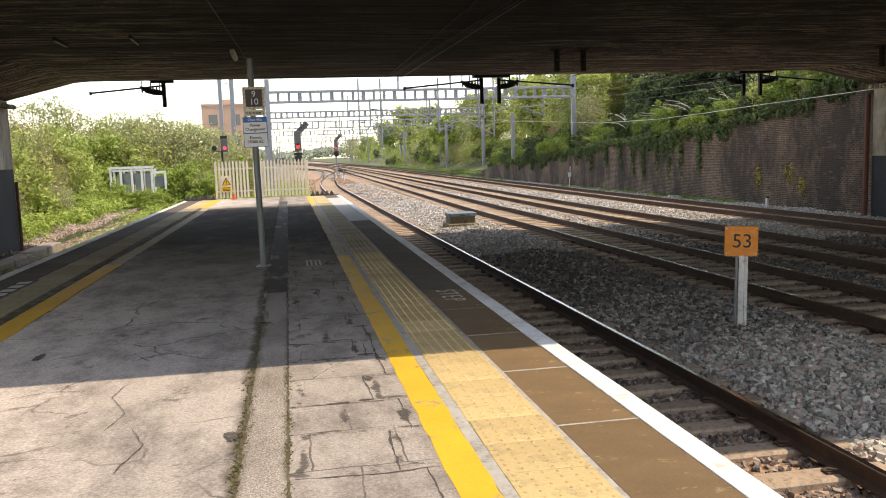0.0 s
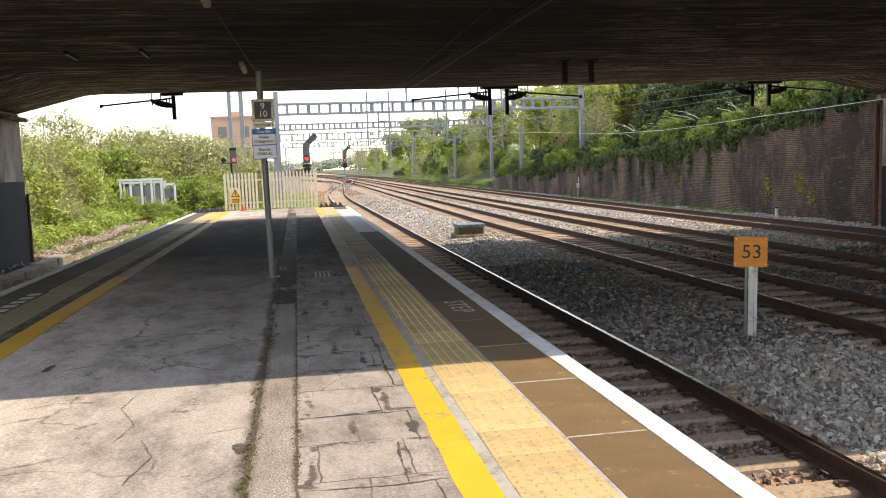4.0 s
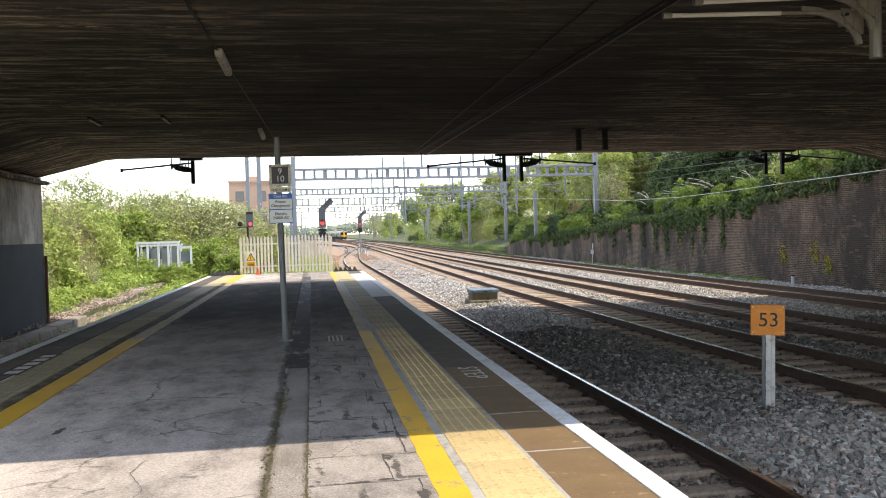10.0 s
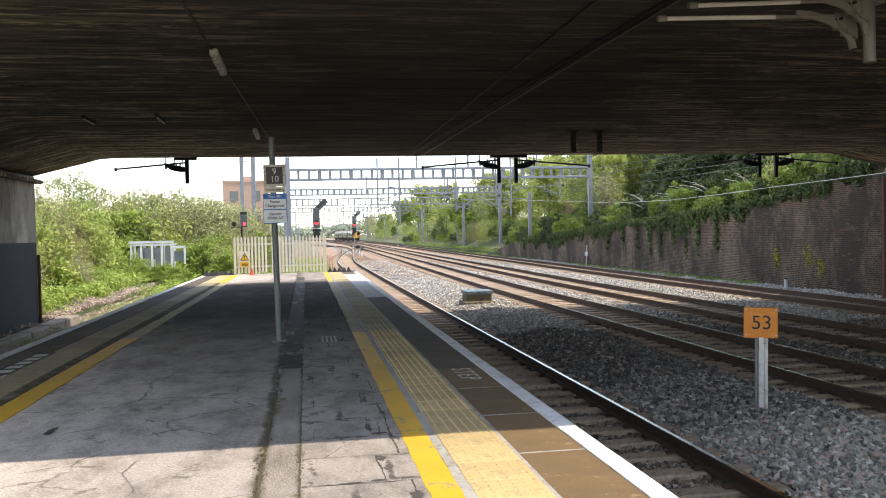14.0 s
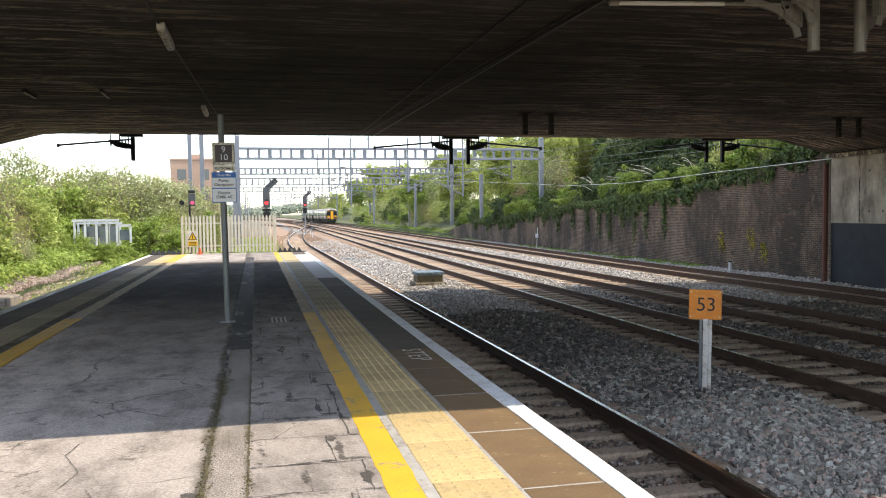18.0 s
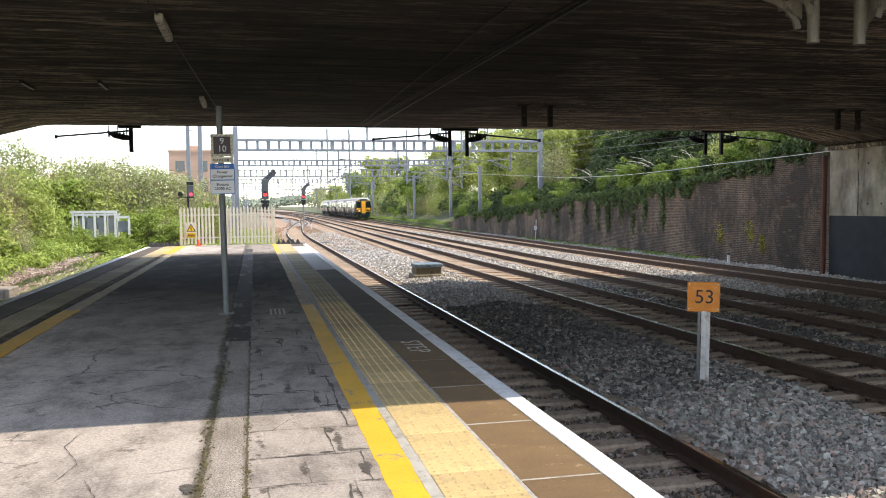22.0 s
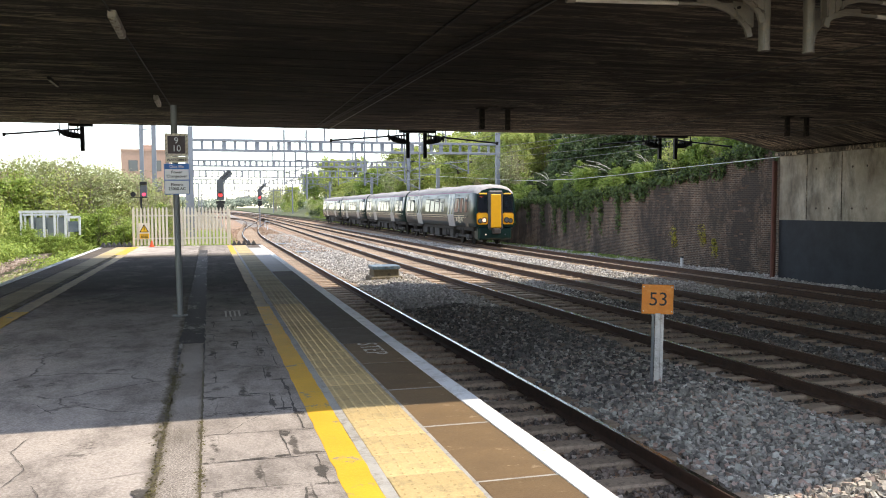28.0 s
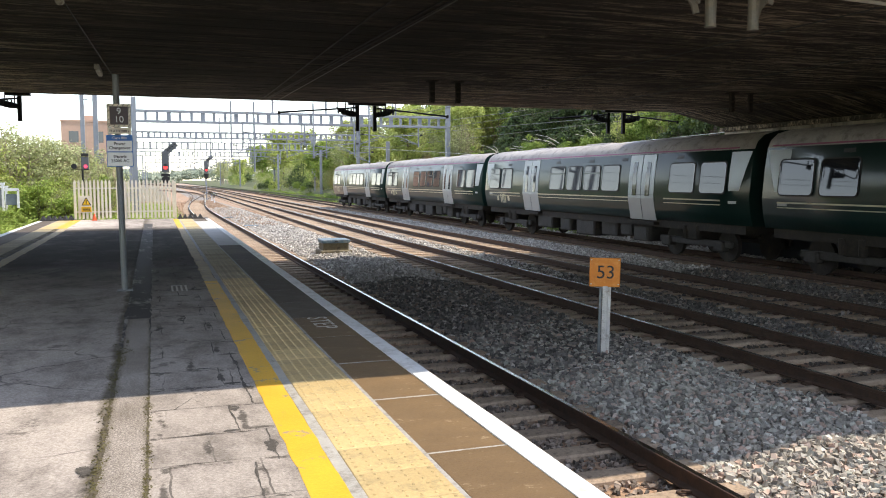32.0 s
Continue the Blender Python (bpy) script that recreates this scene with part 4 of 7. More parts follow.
# ---- retaining wall ----
seg = [24.0 + i * 2.0 for i in range(32)]
out = [(y, wall_top(y)) for y in seg]
tagged(link_mesh("wall_retaining", prism([(24.0, -1.35)] + out + [(seg[-1], -1.35)], WALL_X, WALL_X + 0.4, "x"), BRICK), "tall sooty red-brown brick retaining wall with ivy over its top", "brick wall", kind="structure")
for k, y in enumerate((23.6, 22.0, 20.0, 17.6, 14.8)):
    part("formwork_joint", boxm(17.288, 17.31, y - 0.012, y + 0.012, 0.98, 3.14), SOFFIT, wall_east)
    for z in (1.35, 2.65):
        for dy in (0.45, 1.05):
            part("tie_hole", rodm((17.288, y - dy, z), (17.31, y - dy, z), 0.035, 8), SOFFIT, wall_east)

# ---- sign pole ----
def sign_pole():
    p = thing("platform_sign_pole", "grey steel pole carrying platform number and power changeover signs", "sign post", (-2.36, 11.89, 0))
    part("pole", rodm((0, 0, 0), (-0.015, 0, 2.86), 0.042, 12), POSTGREY, p)
    part("base_plate", boxm(-0.1, 0.1, -0.1, 0.1, 0, 0.012, 0.003), POSTGREY, p)
    face = lambda x, z, y=-0.083: Matrix.Translation((x, y, z)) @ Matrix.Rotation(radians(90), 4, "X")
    num = part("number_board", boxm(-0.137, 0.163, -0.07, -0.055, 2.17, 2.475, 0.006), CREAM, p, "cream board with a brown face")
    part("number_face", boxm(-0.1, 0.126, -0.076, -0.069, 2.205, 2.44, 0.002), BROWN, num)
    for k in range(5):
        for zz in (2.172, 2.443):
            bm = bmesh.new()
            bar(bm, (-0.125 + k * 0.06, -0.0725, zz), (-0.1 + k * 0.06, -0.0725, zz + 0.03), 0.026, 0.004)
            part("hazard_stripe", bm, INK, num)
        for xx in (-0.136, 0.131):
            bm = bmesh.new()
            bar(bm, (xx, -0.0725, 2.2 + k * 0.055), (xx + 0.03, -0.0725, 2.222 + k * 0.055), 0.024, 0.004)
            part("hazard_stripe", bm, INK, num)
    text_part("numeral", "9", 0.12, TEXTWHITE, num, face(0.013, 2.375))
    text_part("numeral", "10", 0.12, TEXTWHITE, num, face(0.013, 2.27))
    pl = part("name_strip", boxm(-0.13, 0.155, -0.07, -0.056, 2.085, 2.165, 0.004), CREAM, p, "cream strip with small lettering")
    text_part("lettering", "PLATFORM 2", 0.043, INK, pl, face(0.013, 2.12, -0.073))
    bl = part("changeover_board", boxm(-0.155, 0.17, -0.07, -0.056, 1.655, 2.07, 0.006), SIGNBLUE, p, "blue-framed white changeover sign")
    part("upper_panel", boxm(-0.147, 0.162, -0.075, -0.069, 1.855, 1.995, 0.004), SIGNWHITE, bl)
    part("lower_panel", boxm(-0.147, 0.162, -0.075, -0.069, 1.665, 1.842, 0.004), SIGNWHITE, bl)
    text_part("lettering", "Class 80x", 0.048, TEXTWHITE, bl, face(0.008, 2.03, -0.073))
    for s, z in (("Power", 1.955), ("Changeover", 1.9), ("Electric", 1.785), ("25000 AC", 1.73)):
        text_part("lettering", s, 0.054, INK, bl, face(0.008, z, -0.078))
    for z in (1.75, 2.3):
        part("clamp", boxm(-0.06, 0.06, -0.056, 0.05, z, z + 0.03, 0.004), GALV, p)
    p.rotation_euler = (0, radians(-0.4), 0)


sign_pole()


def speed_sign():
    s = thing("speed_sign", "orange plate with black number 53 on a weathered post", "track sign", (4.0, 10.3, -1.03))
    plate = part("plate", boxm(-0.215, 0.215, -0.015, 0.012, 1.0, 1.41, 0.006), ORANGE, s, "orange plate with rounded edge")
    text_part("numeral", "53", 0.265, INK, plate, Matrix.Translation((0.01, -0.019, 1.2)) @ Matrix.Rotation(radians(90), 4, "X"))
    part("post_flange", boxm(-0.07, -0.034, -0.012, 0.03, -0.12, 1.0, 0.004), POSTGREY, s, "grey back flange of the post")
    part("post_web", boxm(-0.026, 0.046, -0.03, 0.0, -0.12, 1.01, 0.004), POSTWHITE, s)
    part("post_flange", boxm(0.05, 0.092, -0.024, 0.02, -0.12, 1.0, 0.004), POSTWHITE, s)
    for x in (-0.19, 0.19):
        for z in (1.04, 1.38):
            part("bolt", rodm((x, -0.022, z), (x, -0.01, z), 0.009, 8), POSTWHITE, s)
    s.rotation_euler = (0, radians(1.0), radians(-24))


speed_sign()


# ---- fence ----
def palisade():
    f = thing("palisade_fence", "cream palisade fence across the platform's end", "fence", (0, 33.4, 0))
    w = 0.038
    bmp = prism([(-w, 0.05), (w, 0.05), (w, 1.4), (0.012, 1.485), (-0.012, 1.485), (-w, 1.4)], -0.008, 0.008)
    me = bpy.data.meshes.new("pale")
    bmp.to_mesh(me)
    bmp.free()
    me.materials.append(FENCE)
    x = -4.7
    while x < -1.2:
        if not (-3.42 < x < -3.33):
            share("pale", me, f, (x, 0, random.uniform(-0.012, 0.012)), random.uniform(-0.06, 0.06))
        x += 0.132
    for z in (0.28, 1.15):
        part("rail", boxm(-4.72, -1.18, 0.012, 0.06, z, z + 0.05, 0.004), FENCE, f)
    for x in (-4.72, -2.95, -1.2):
        part("post", boxm(x - 0.04, x + 0.04, 0.065, 0.14, 0, 1.42, 0.004), FENCE, f)
    s = thing("warning_sign", "yellow warning triangle board fixed to the fence", "sign", (-4.33, 33.375, 0.28))
    part("board", boxm(-0.2, 0.2, -0.012, 0, 0, 0.62, 0.005), FENCE, s, "cream board")
    part("text_panel", boxm(-0.17, 0.17, -0.017, -0.011, 0.03, 0.22, 0.002), WARN, s, "yellow text panel")
    part("triangle", prism([(-0.17, 0.27), (0.17, 0.27), (0, 0.58)], -0.018, -0.012), INK, s)
    part("triangle_face", prism([(-0.125, 0.295), (0.125, 0.295), (0, 0.525)], -0.022, -0.017), WARN, s)
    part("bolt_mark", boxm(-0.014, 0.014, -0.026, -0.021, 0.345, 0.47), INK, s)
    part("bolt_mark", boxm(-0.014, 0.014, -0.026, -0.021, 0.31, 0.333), INK, s)
    for k in range(3):
        part("text_bar", boxm(-0.13, 0.13, -0.021, -0.016, 0.06 + k * 0.05, 0.08 + k * 0.05), INK, s)
    c = thing("traffic_cone", "small orange-red cone before the fence", "cone", (-4.05, 33.1, 0))
    part("base", boxm(-0.1, 0.1, -0.1, 0.1, 0, 0.02, 0.004), CONE, c)
    part("body", rodm((0, 0, 0.02), (0, 0, 0.24), 0.075, 14, 0.02), CONE, c)


palisade()


def sawtooth(x0, x1, y):
    s = thing("trespass_guard", "black rubber pyramid guard on the platform's end", "trespass guard", (0, y, 0), "trespass guards")
    bm = bmesh.new()
    bmesh.ops.create_cone(bm, cap_ends=True, segments=4, radius1=0.13, radius2=0.012, depth=0.16)
    bmesh.ops.rotate(bm, matrix=Matrix.Rotation(radians(45), 3, "Z"), verts=bm.verts[:])
    me = bpy.data.meshes.new("pyramid")
    bm.to_mesh(me)
    bm.free()
    me.materials.append(BLACK)
    n = int((x1 - x0) / 0.185)
    part("mat", boxm(x0, x1, -0.3, 0.3, 0.0, 0.02), BLACK, s)
    for i in range(n):
        for j in range(3):
            share("pyramid", me, s, (x0 + 0.1 + i * 0.185, -0.19 + j * 0.19, 0.095))


sawtooth(-1.13, -0.02, 33.5)
sawtooth(-5.9, -4.78, 33.5)


# ---- cabinet in the ballast ----
def ground_box():
    b = thing("trackside_box", "low stained concrete trackside box with a blue-grey lid", "box", (3.85, 28.3, -0.97))
    part("body", boxm(-0.44, 0.44, -0.4, 0.4, -0.15, 0.3, 0.02), BOXSIDE, b)
    part("lid", boxm(-0.48, 0.48, -0.44, 0.44, 0.3, 0.42, 0.02), BLUELID, b)
    part("handle", boxm(-0.06, 0.06, -0.45, -0.43, 0.34, 0.37, 0.004), DARKSTEEL, b)
    part("footing", boxm(-0.55, 0.55, -0.5, 0.5, -0.2, 0.06, 0.03), BOXSIDE, b)


ground_box()


# ---- lamps under the bridge ----
def batten_lamp(x, y, ln=1.25, tilt=0, slim=1.0):
    l = thing("strip_light", "unlit dusty strip light under the bridge", "lamp", (x, y, SOFFIT_Z), "strip lights")
    part("body", boxm(-0.05 * slim, 0.05 * slim, -ln / 2, ln / 2, -0.1 * slim, -0.006, 0.01), BATTEN if slim > 0.9 else SOFFIT, l)
    part("tube_cover", boxm(-0.035 * slim, 0.035 * slim, -ln / 2 + 0.04, ln / 2 - 0.04, -0.1 * slim - 0.02, -0.1 * slim, 0.006), BATTEN, l)
    for yy in (-ln / 2 + 0.15, ln / 2 - 0.15):
        part("bracket", boxm(-0.02, 0.02, yy - 0.02, yy + 0.02, -0.03, 0.0), DARKSTEEL, l)
    l.rotation_euler = (0, 0, tilt)


for x, y in ((-3.02, 11.25), (-2.98, 19.0)):
    batten_lamp(x, y)
for x, y in ((-6.0, 16.9), (-4.65, 16.7)):
    batten_lamp(x, y, 0.9, 0, 0.6)


# ---- overhead line ----
def gantry(y, x0, x1, z0, z1, base0=-1.2, base1=-1.2, battens=26, label="galvanised steel gantry carrying the overhead line"):
    g = thing("overhead_line_gantry", label, "gantry", (0, y, 0), "overhead line gantries")
    for x, b in ((x0, base0), (x1, base1)):
        c = part("column", boxm(x - 0.16, x + 0.16, -0.16, 0.16, b, z1 + 0.9, 0.01), GALV, g)
        part("base_plate", boxm(x - 0.3, x + 0.3, -0.3, 0.3, b - 0.1, b + 0.05), GALV, c)
    for z in (z0, z1):
        part("chord", boxm(x0, x1, -0.12, 0.12, z - 0.085, z + 0.085, 0.01), GALV, g)
    n = battens
    for i in range(n + 1):
        x = x0 + (x1 - x0) * i / n
        w = 0.09 if i % 3 else 0.14
        part("batten", boxm(x - w, x + w, -0.05, 0.05, z0 + 0.05, z1 - 0.05), GALV, g)
    for k, x in enumerate((x0 + 9.2, x0 + 13.0, x0 + 18.2)):
        part("aerial_mast", rodm((x, 0, z1), (x, 0, z1 + 1.7), 0.07, 8), GALV, g)
        part("mast_arm", rodm((x, 0, z1 + 1.6), (x + 1.0, 0, z1 + 1.7), 0.025, 6), GALV, g)
    return g


def drop_tube(g_y, x, z_top, z_bot, reach, arm=True, mat=None):
    """A drop tube with a registration arm hung from a gantry."""
    mat = mat or GALV
    d = thing("cantilever", "overhead line drop tube with a registration arm", "cantilever", (x, g_y, 0), "cantilevers")
    part("tube", rodm((0, 0, z_top), (0, 0, z_bot), 0.06, 8), mat, d)
    if arm:
        part("top_tube", rodm((0, -0.05, z_bot + 0.9), (reach, -0.05, z_bot + 0.75), 0.03, 6), mat, d)
        part("strut", rodm((0, -0.05, z_bot + 0.15), (reach * 0.8, -0.05, z_bot + 0.75), 0.03, 6), mat, d)
        part("steady_arm", rodm((reach * 0.75, -0.05, z_bot + 0.5), (reach * 0.2, -0.05, z_bot + 0.25), 0.02, 6), mat, d)
        for k in range(4):
            part("insulator_shed", rodm((0.12 + k * 0.05, -0.05, z_bot + 0.88), (0.14 + k * 0.05, -0.05, z_bot + 0.88), 0.07, 8), DARKSTEEL, d)
    return d


gantry(60, -3.1, 19.2, 5.42, 6.12, -1.2, 0.2, 30)
gantry(95, -4.2, 20.5, 6.0, 6.6, -1.2, -0.8, 40)
gantry(132, -5.0, 21.9, 6.1, 7.1, -1.2, -1.0, 30)
gantry(170, -5.0, 21.0, 6.1, 6.9, -1.2, -1.0, 30)
gantry(230, -4.5, 20.0, 6.0, 6.9, -1.2, -1.0, 24)
gantry(300, -4.5, 20.0, 6.0, 6.9, -1.2, -1.0, 20)
gantry(390, -4.5, 20.0, 6.0, 6.9, -1.2, -1.0, 16)
for gy, zt in ((60, 5.4), (95, 6.0), (132, 6.1), (170, 6.1), (230, 6.0)):
    for tx in (4.0, 8.3, 12.3, 16.8):
        drop_tube(gy - 0.2, tx, zt, 3.9, 1.9 if tx in (4.0, 12.3) else -1.9)
for tx, zb in ((3.2, 3.0), (4.75, 2.05), (8.9, 3.0), (11.87, 3.2), (12.98, 2.6)):
    drop_tube(59.6, tx, 6.9, zb, 1.5 if tx < 9 else -1.5, tx != 4.75)
for cx, cy, top, base in ((23.6, 140, 9.5, -1.0), (22.9, 138, 8.6, -1.0), (20.4, 122, 8.0, -1.1), (18.6, 75, 5.0, -0.6), (19.4, 112, 5.5, -1.1), (19.0, 150, 6.0, -1.1), (-5.6, 62, 8.0, -1.2), (-7.0, 70, 8.2, -1.2), (-6.2, 96, 7.4, -1.2), (-4.6, 110, 5.0, -1.2)):
    m = thing("overhead_line_mast", "galvanised steel overhead line mast", "mast", (cx, cy, 0), "overhead line masts")
    part("column", boxm(-0.15, 0.15, -0.15, 0.15, base, top, 0.01), GALV, m)
    part("base_plate", boxm(-0.3, 0.3, -0.3, 0.3, base - 0.1, base + 0.04), GALV, m)
    part("bracket", rodm((0, 0, top - 0.6), (0.7 if cx < 0 else -2.4, 0, top - 0.5), 0.035, 6), GALV, m)


def wire(name, pts, r, mat, label):
    """One thin tube through the points."""
    pts = [Vector(q) for q in pts]
    bm = bmesh.new()
    rings = []
    for i, q in enumerate(pts):
        d = (pts[min(i + 1, len(pts) - 1)] - pts[max(i - 1, 0)]).normalized()
        a = d.cross(Vector((0, 0, 1))).normalized()
        b = d.cross(a)
        rings.append([bm.verts.new(q + (a * math.cos(k * 1.2566) + b * math.sin(k * 1.2566)) * r) for k in range(5)])
    for r0, r1 in zip(rings, rings[1:]):
        for k in range(5):
            bm.faces.new((r0[k], r0[(k + 1) % 5], r1[(k + 1) % 5], r1[k]))
    return tagged(link_mesh(name, bm, mat), label, "wire")


for tx in (1.42, 6.55, 10.02, 14.6):
    off = [0.2, -0.2, 0.2, -0.2, 0.2, -0.2, 0.2, -0.2]
    ysup = [5.3, 25.6, 59.8, 94.8, 131.8, 169.8, 229.8, 300]
    wire("contact_wire", [(tx + off[i], y, 3.62 if y < 30 else 3.9) for i, y in enumerate(ysup)], 0.008, WIRE, "thin overhead contact wire")
    pts = []
    for i in range(1, 7):
        ya, yb = ysup[i], ysup[i + 1]
        for k in range(8):
            u = k / 8
            za, zb = (3.78 if ya < 30 else 4.75), 4.75
            pts.append((tx + off[i] * (1 - 2 * u), ya + (yb - ya) * u, za + (zb - za) * u - 1.0 * u * (1 - u) * (0.15 if i == 1 else 0.5)))
    wire("catenary_wire", pts, 0.009, WIRE, "thin overhead catenary wire")


def bridge_arm(x, z_bot, reach, y=25.45, label="blackened overhead line bracket under the bridge edge", mat=None):
    """A bracket at the bridge's far edge, dark against the sky."""
    d = thing("bridge_bracket", label, "cantilever", (x, y, 0), "bridge brackets")
    mat = mat or DARKSTEEL
    s = 1 if reach > 0 else -1
    part("drop_tube", boxm(-0.055, 0.055, -0.055, 0.055, z_bot, SOFFIT_Z + 0.1, 0.01), mat, d)
    if abs(reach) < 1:
        part("foot_plate", boxm(-0.12, 0.12, -0.12, 0.12, SOFFIT_Z - 0.03, SOFFIT_Z + 0.02), mat, d)
        return
    part("mounting_angle", boxm(-0.3, 0.3, -0.3, -0.05, SOFFIT_Z - 0.06, SOFFIT_Z + 0.02), mat, d)
    part("arm", rodm((0, 0, 3.7), (reach, 0, 3.64 - 0.06 * abs(reach)), 0.026, 6), mat, d)
    for q in (0.12, 0.36, 0.6):
        part("hanger_rod", rodm((s * q, 0.03, SOFFIT_Z + 0.02), (s * q, 0.03, 3.4 + q * 0.25), 0.018, 6), mat, d)
    part("bracket_web", prism([(s * 0.05, 3.56), (s * 0.66, 3.7), (s * 0.62, 3.6), (s * 0.45, 3.48), (s * 0.25, 3.43), (s * 0.05, 3.42)], -0.03, 0.03), mat, d)
    part("clamp", boxm(reach - 0.035, reach + 0.035, -0.03, 0.03, 3.58 - 0.06 * abs(reach), 3.68 - 0.06 * abs(reach)), mat, d)
    for k in range(5):
        part("insulator_shed", rodm((s * (0.18 + k * 0.1), 0, 3.58), (s * (0.21 + k * 0.1), 0, 3.58), 0.085, 8), mat, d)


bridge_arm(-5.35, 3.08, -2.0)
bridge_arm(4.05, 2.98, -2.4)
bridge_arm(4.6, 2.98, 2.4)
bridge_arm(12.85, 3.05, -2.2)
bridge_arm(13.45, 3.05, 2.2)
# soffit colour used so these tubes fade into the dark underside
for x, reach in ((4.35, -0.7), (5.0, 0.7), (12.9, -0.7), (13.5, 0.7)):
    bridge_arm(x, 3.3, reach, 19.0, "drop tube deep under the bridge, coloured to blend with the soffit", SOFFIT)


def near_bracket(x, y, ends):
    d = thing("soffit_support", "galvanised overhead line support hung under the bridge with pale insulator rods", "cantilever", (x, y, 0), "soffit supports")
    part("drop_tube", rodm((0, 0, SOFFIT_Z), (0, 0, 3.2), 0.062, 14), GALVPALE, d)
    part("end_cap", rodm((0, 0, 3.2), (0, 0, 3.175), 0.066, 14), GALVPALE, d)
    part("top_clamp", boxm(-0.12, 0.12, -0.1, 0.1, SOFFIT_Z - 0.04, SOFFIT_Z + 0.01, 0.008), GALVPALE, d)
    for k, (ex, ez, sx, sz, dy) in enumerate(ends):
        rod_ = part("insulator_rod", rodm((sx + (ex - sx) * 0.32, dy, sz + (ez - sz) * 0.32), (ex, dy, ez), 0.024, 10), ROD, d, "pale glass-fibre insulator rod")
        part("end_fitting", rodm((ex, dy, ez), (ex - 0.09 * (1 if ex > sx else -1) * -1, dy, ez), 0.036, 10), GALVPALE, rod_)
        part("support_tube", rodm((sx * 0.0, dy, sz + (sz - ez) * 0.2), (sx + (ex - sx) * 0.34, dy, sz + (ez - sz) * 0.34), 0.02, 8), GALVPALE, d)
        u = 1 if ex > sx else -1
        cast = bmesh.new()
        arc = [(u * (0.78 - 0.66 * math.sin(q * 0.314)), dy, sz + 0.02 - 0.36 * (1 - math.cos(q * 0.314))) for q in range(6)]
        for p0, p1 in zip(arc, arc[1:]):
            bar(cast, p0, p1, 0.03, 0.075)
        part("cast_arm", cast, GALVPALE, d, "curved cast arm")
        m0 = u * 0.1
        part("cheek_plate", prism([(m0, sz + 0.02), (m0 + u * 0.26, sz + 0.03), (m0 + u * 0.2, sz - 0.1), (m0 + u * 0.08, sz - 0.2), (m0, sz - 0.23)], dy - 0.05, dy - 0.035), GALVPALE, d)
        part("cheek_plate", prism([(m0, sz + 0.02), (m0 + u * 0.22, sz + 0.03), (m0 + u * 0.18, sz - 0.1), (m0 + u * 0.06, sz - 0.2), (m0, sz - 0.23)], dy + 0.05, dy + 0.065), GALVPALE, d)
        for q in range(3):
            part("yoke", boxm(m0 + u * 0.02 + q * u * 0.09 - 0.008, m0 + u * 0.02 + q * u * 0.09 + 0.008, dy - 0.06, dy + 0.075, sz - 0.24 + q * 0.05, sz - 0.02), GALVPALE, d)
        part("pivot_bolt", rodm((m0 + u * 0.2, dy - 0.08, sz - 0.04), (m0 + u * 0.2, dy + 0.09, sz - 0.04), 0.018, 8), DARKSTEEL, d)


near_bracket(3.98, 8.0, ((-2.0, 3.70, -0.35, 3.79, -0.12), (-2.23, 3.62, -0.45, 3.68, 0.1)))
near_bracket(4.56, 8.0, ((2.0, 3.70, 0.35, 3.79, -0.12), (2.2, 3.62, 0.45, 3.68, 0.1)))
for x, x2, y0, y1, z in ((1.95, -0.75, BRIDGE_Y0, 24.6, SOFFIT_Z - 0.03), (1.83, -0.7, BRIDGE_Y0, 24.6, SOFFIT_Z - 0.03), (1.0, 0.05, BRIDGE_Y0, 24.0, SOFFIT_Z - 0.03), (-3.2, 0.45, BRIDGE_Y0, 20.5, SOFFIT_Z - 0.02)):
    wire("soffit_cable", [(x + x2 * k / 10, y0 + (y1 - y0) * k / 10, z) for k in range(11)], 0.014, DARKSTEEL, "dark cable clipped along the bridge's underside")
wire("feeder_wire", [(17.4, 24.9, 3.16), (17.45, 28, 3.12), (17.5, 32.5, 3.07), (17.5, 37, 2.98), (17.52, 42.4, 2.94), (17.65, 50.8, 3.1), (18.2, 59.8, 3.55), (19, 95, 5.2)], 0.013, PALEWIRE, "pale feeder wire running past the brick wall")


# ---- signals ----
def signal(x, y, base, z, feather=1, label="railway colour light signal showing red"):
    s = thing("railway_signal", label, "signal", (x, y, 0), "signals")
    part("post", rodm((0, 0.1, base), (0, 0.1, z + 0.3), 0.07, 8), GALV, s)
    h = part("head", boxm(-0.25, 0.25, -0.1, 0.15, z - 0.35, z + 1.1, 0.03), SIGHEAD, s)
    part("lens", rodm((0, -0.13, z), (0, -0.1, z), 0.13, 14), RED, h, "lit red lens")
    part("hood", rodm((0, -0.3, z + 0.16), (0, -0.1, z + 0.16), 0.1, 8), DARKSTEEL, h)
    if feather:
        f = bmesh.new()
        bar(f, (0.02, 0, z + 1.0), (0.75 * feather, 0, z + 1.7), 0.1, 0.42)
        p = part("junction_indicator", f, SIGHEAD, s, "slanted row of junction lamps")
        for k in range(4):
            part("lamp", rodm((feather * (0.18 + k * 0.15), -0.09, z + 1.22 + k * 0.14), (feather * (0.18 + k * 0.15), -0.05, z + 1.22 + k * 0.14), 0.055, 8), INK, p)
    part("lower_head", rodm((0, -0.1, z - 0.85), (0, 0.05, z - 0.85), 0.3, 6), DARKSTEEL, s)
    part("back_plate", boxm(-0.3, 0.3, -0.05, 0.0, z - 0.62, z - 0.42), DARKSTEEL, s)
    return s


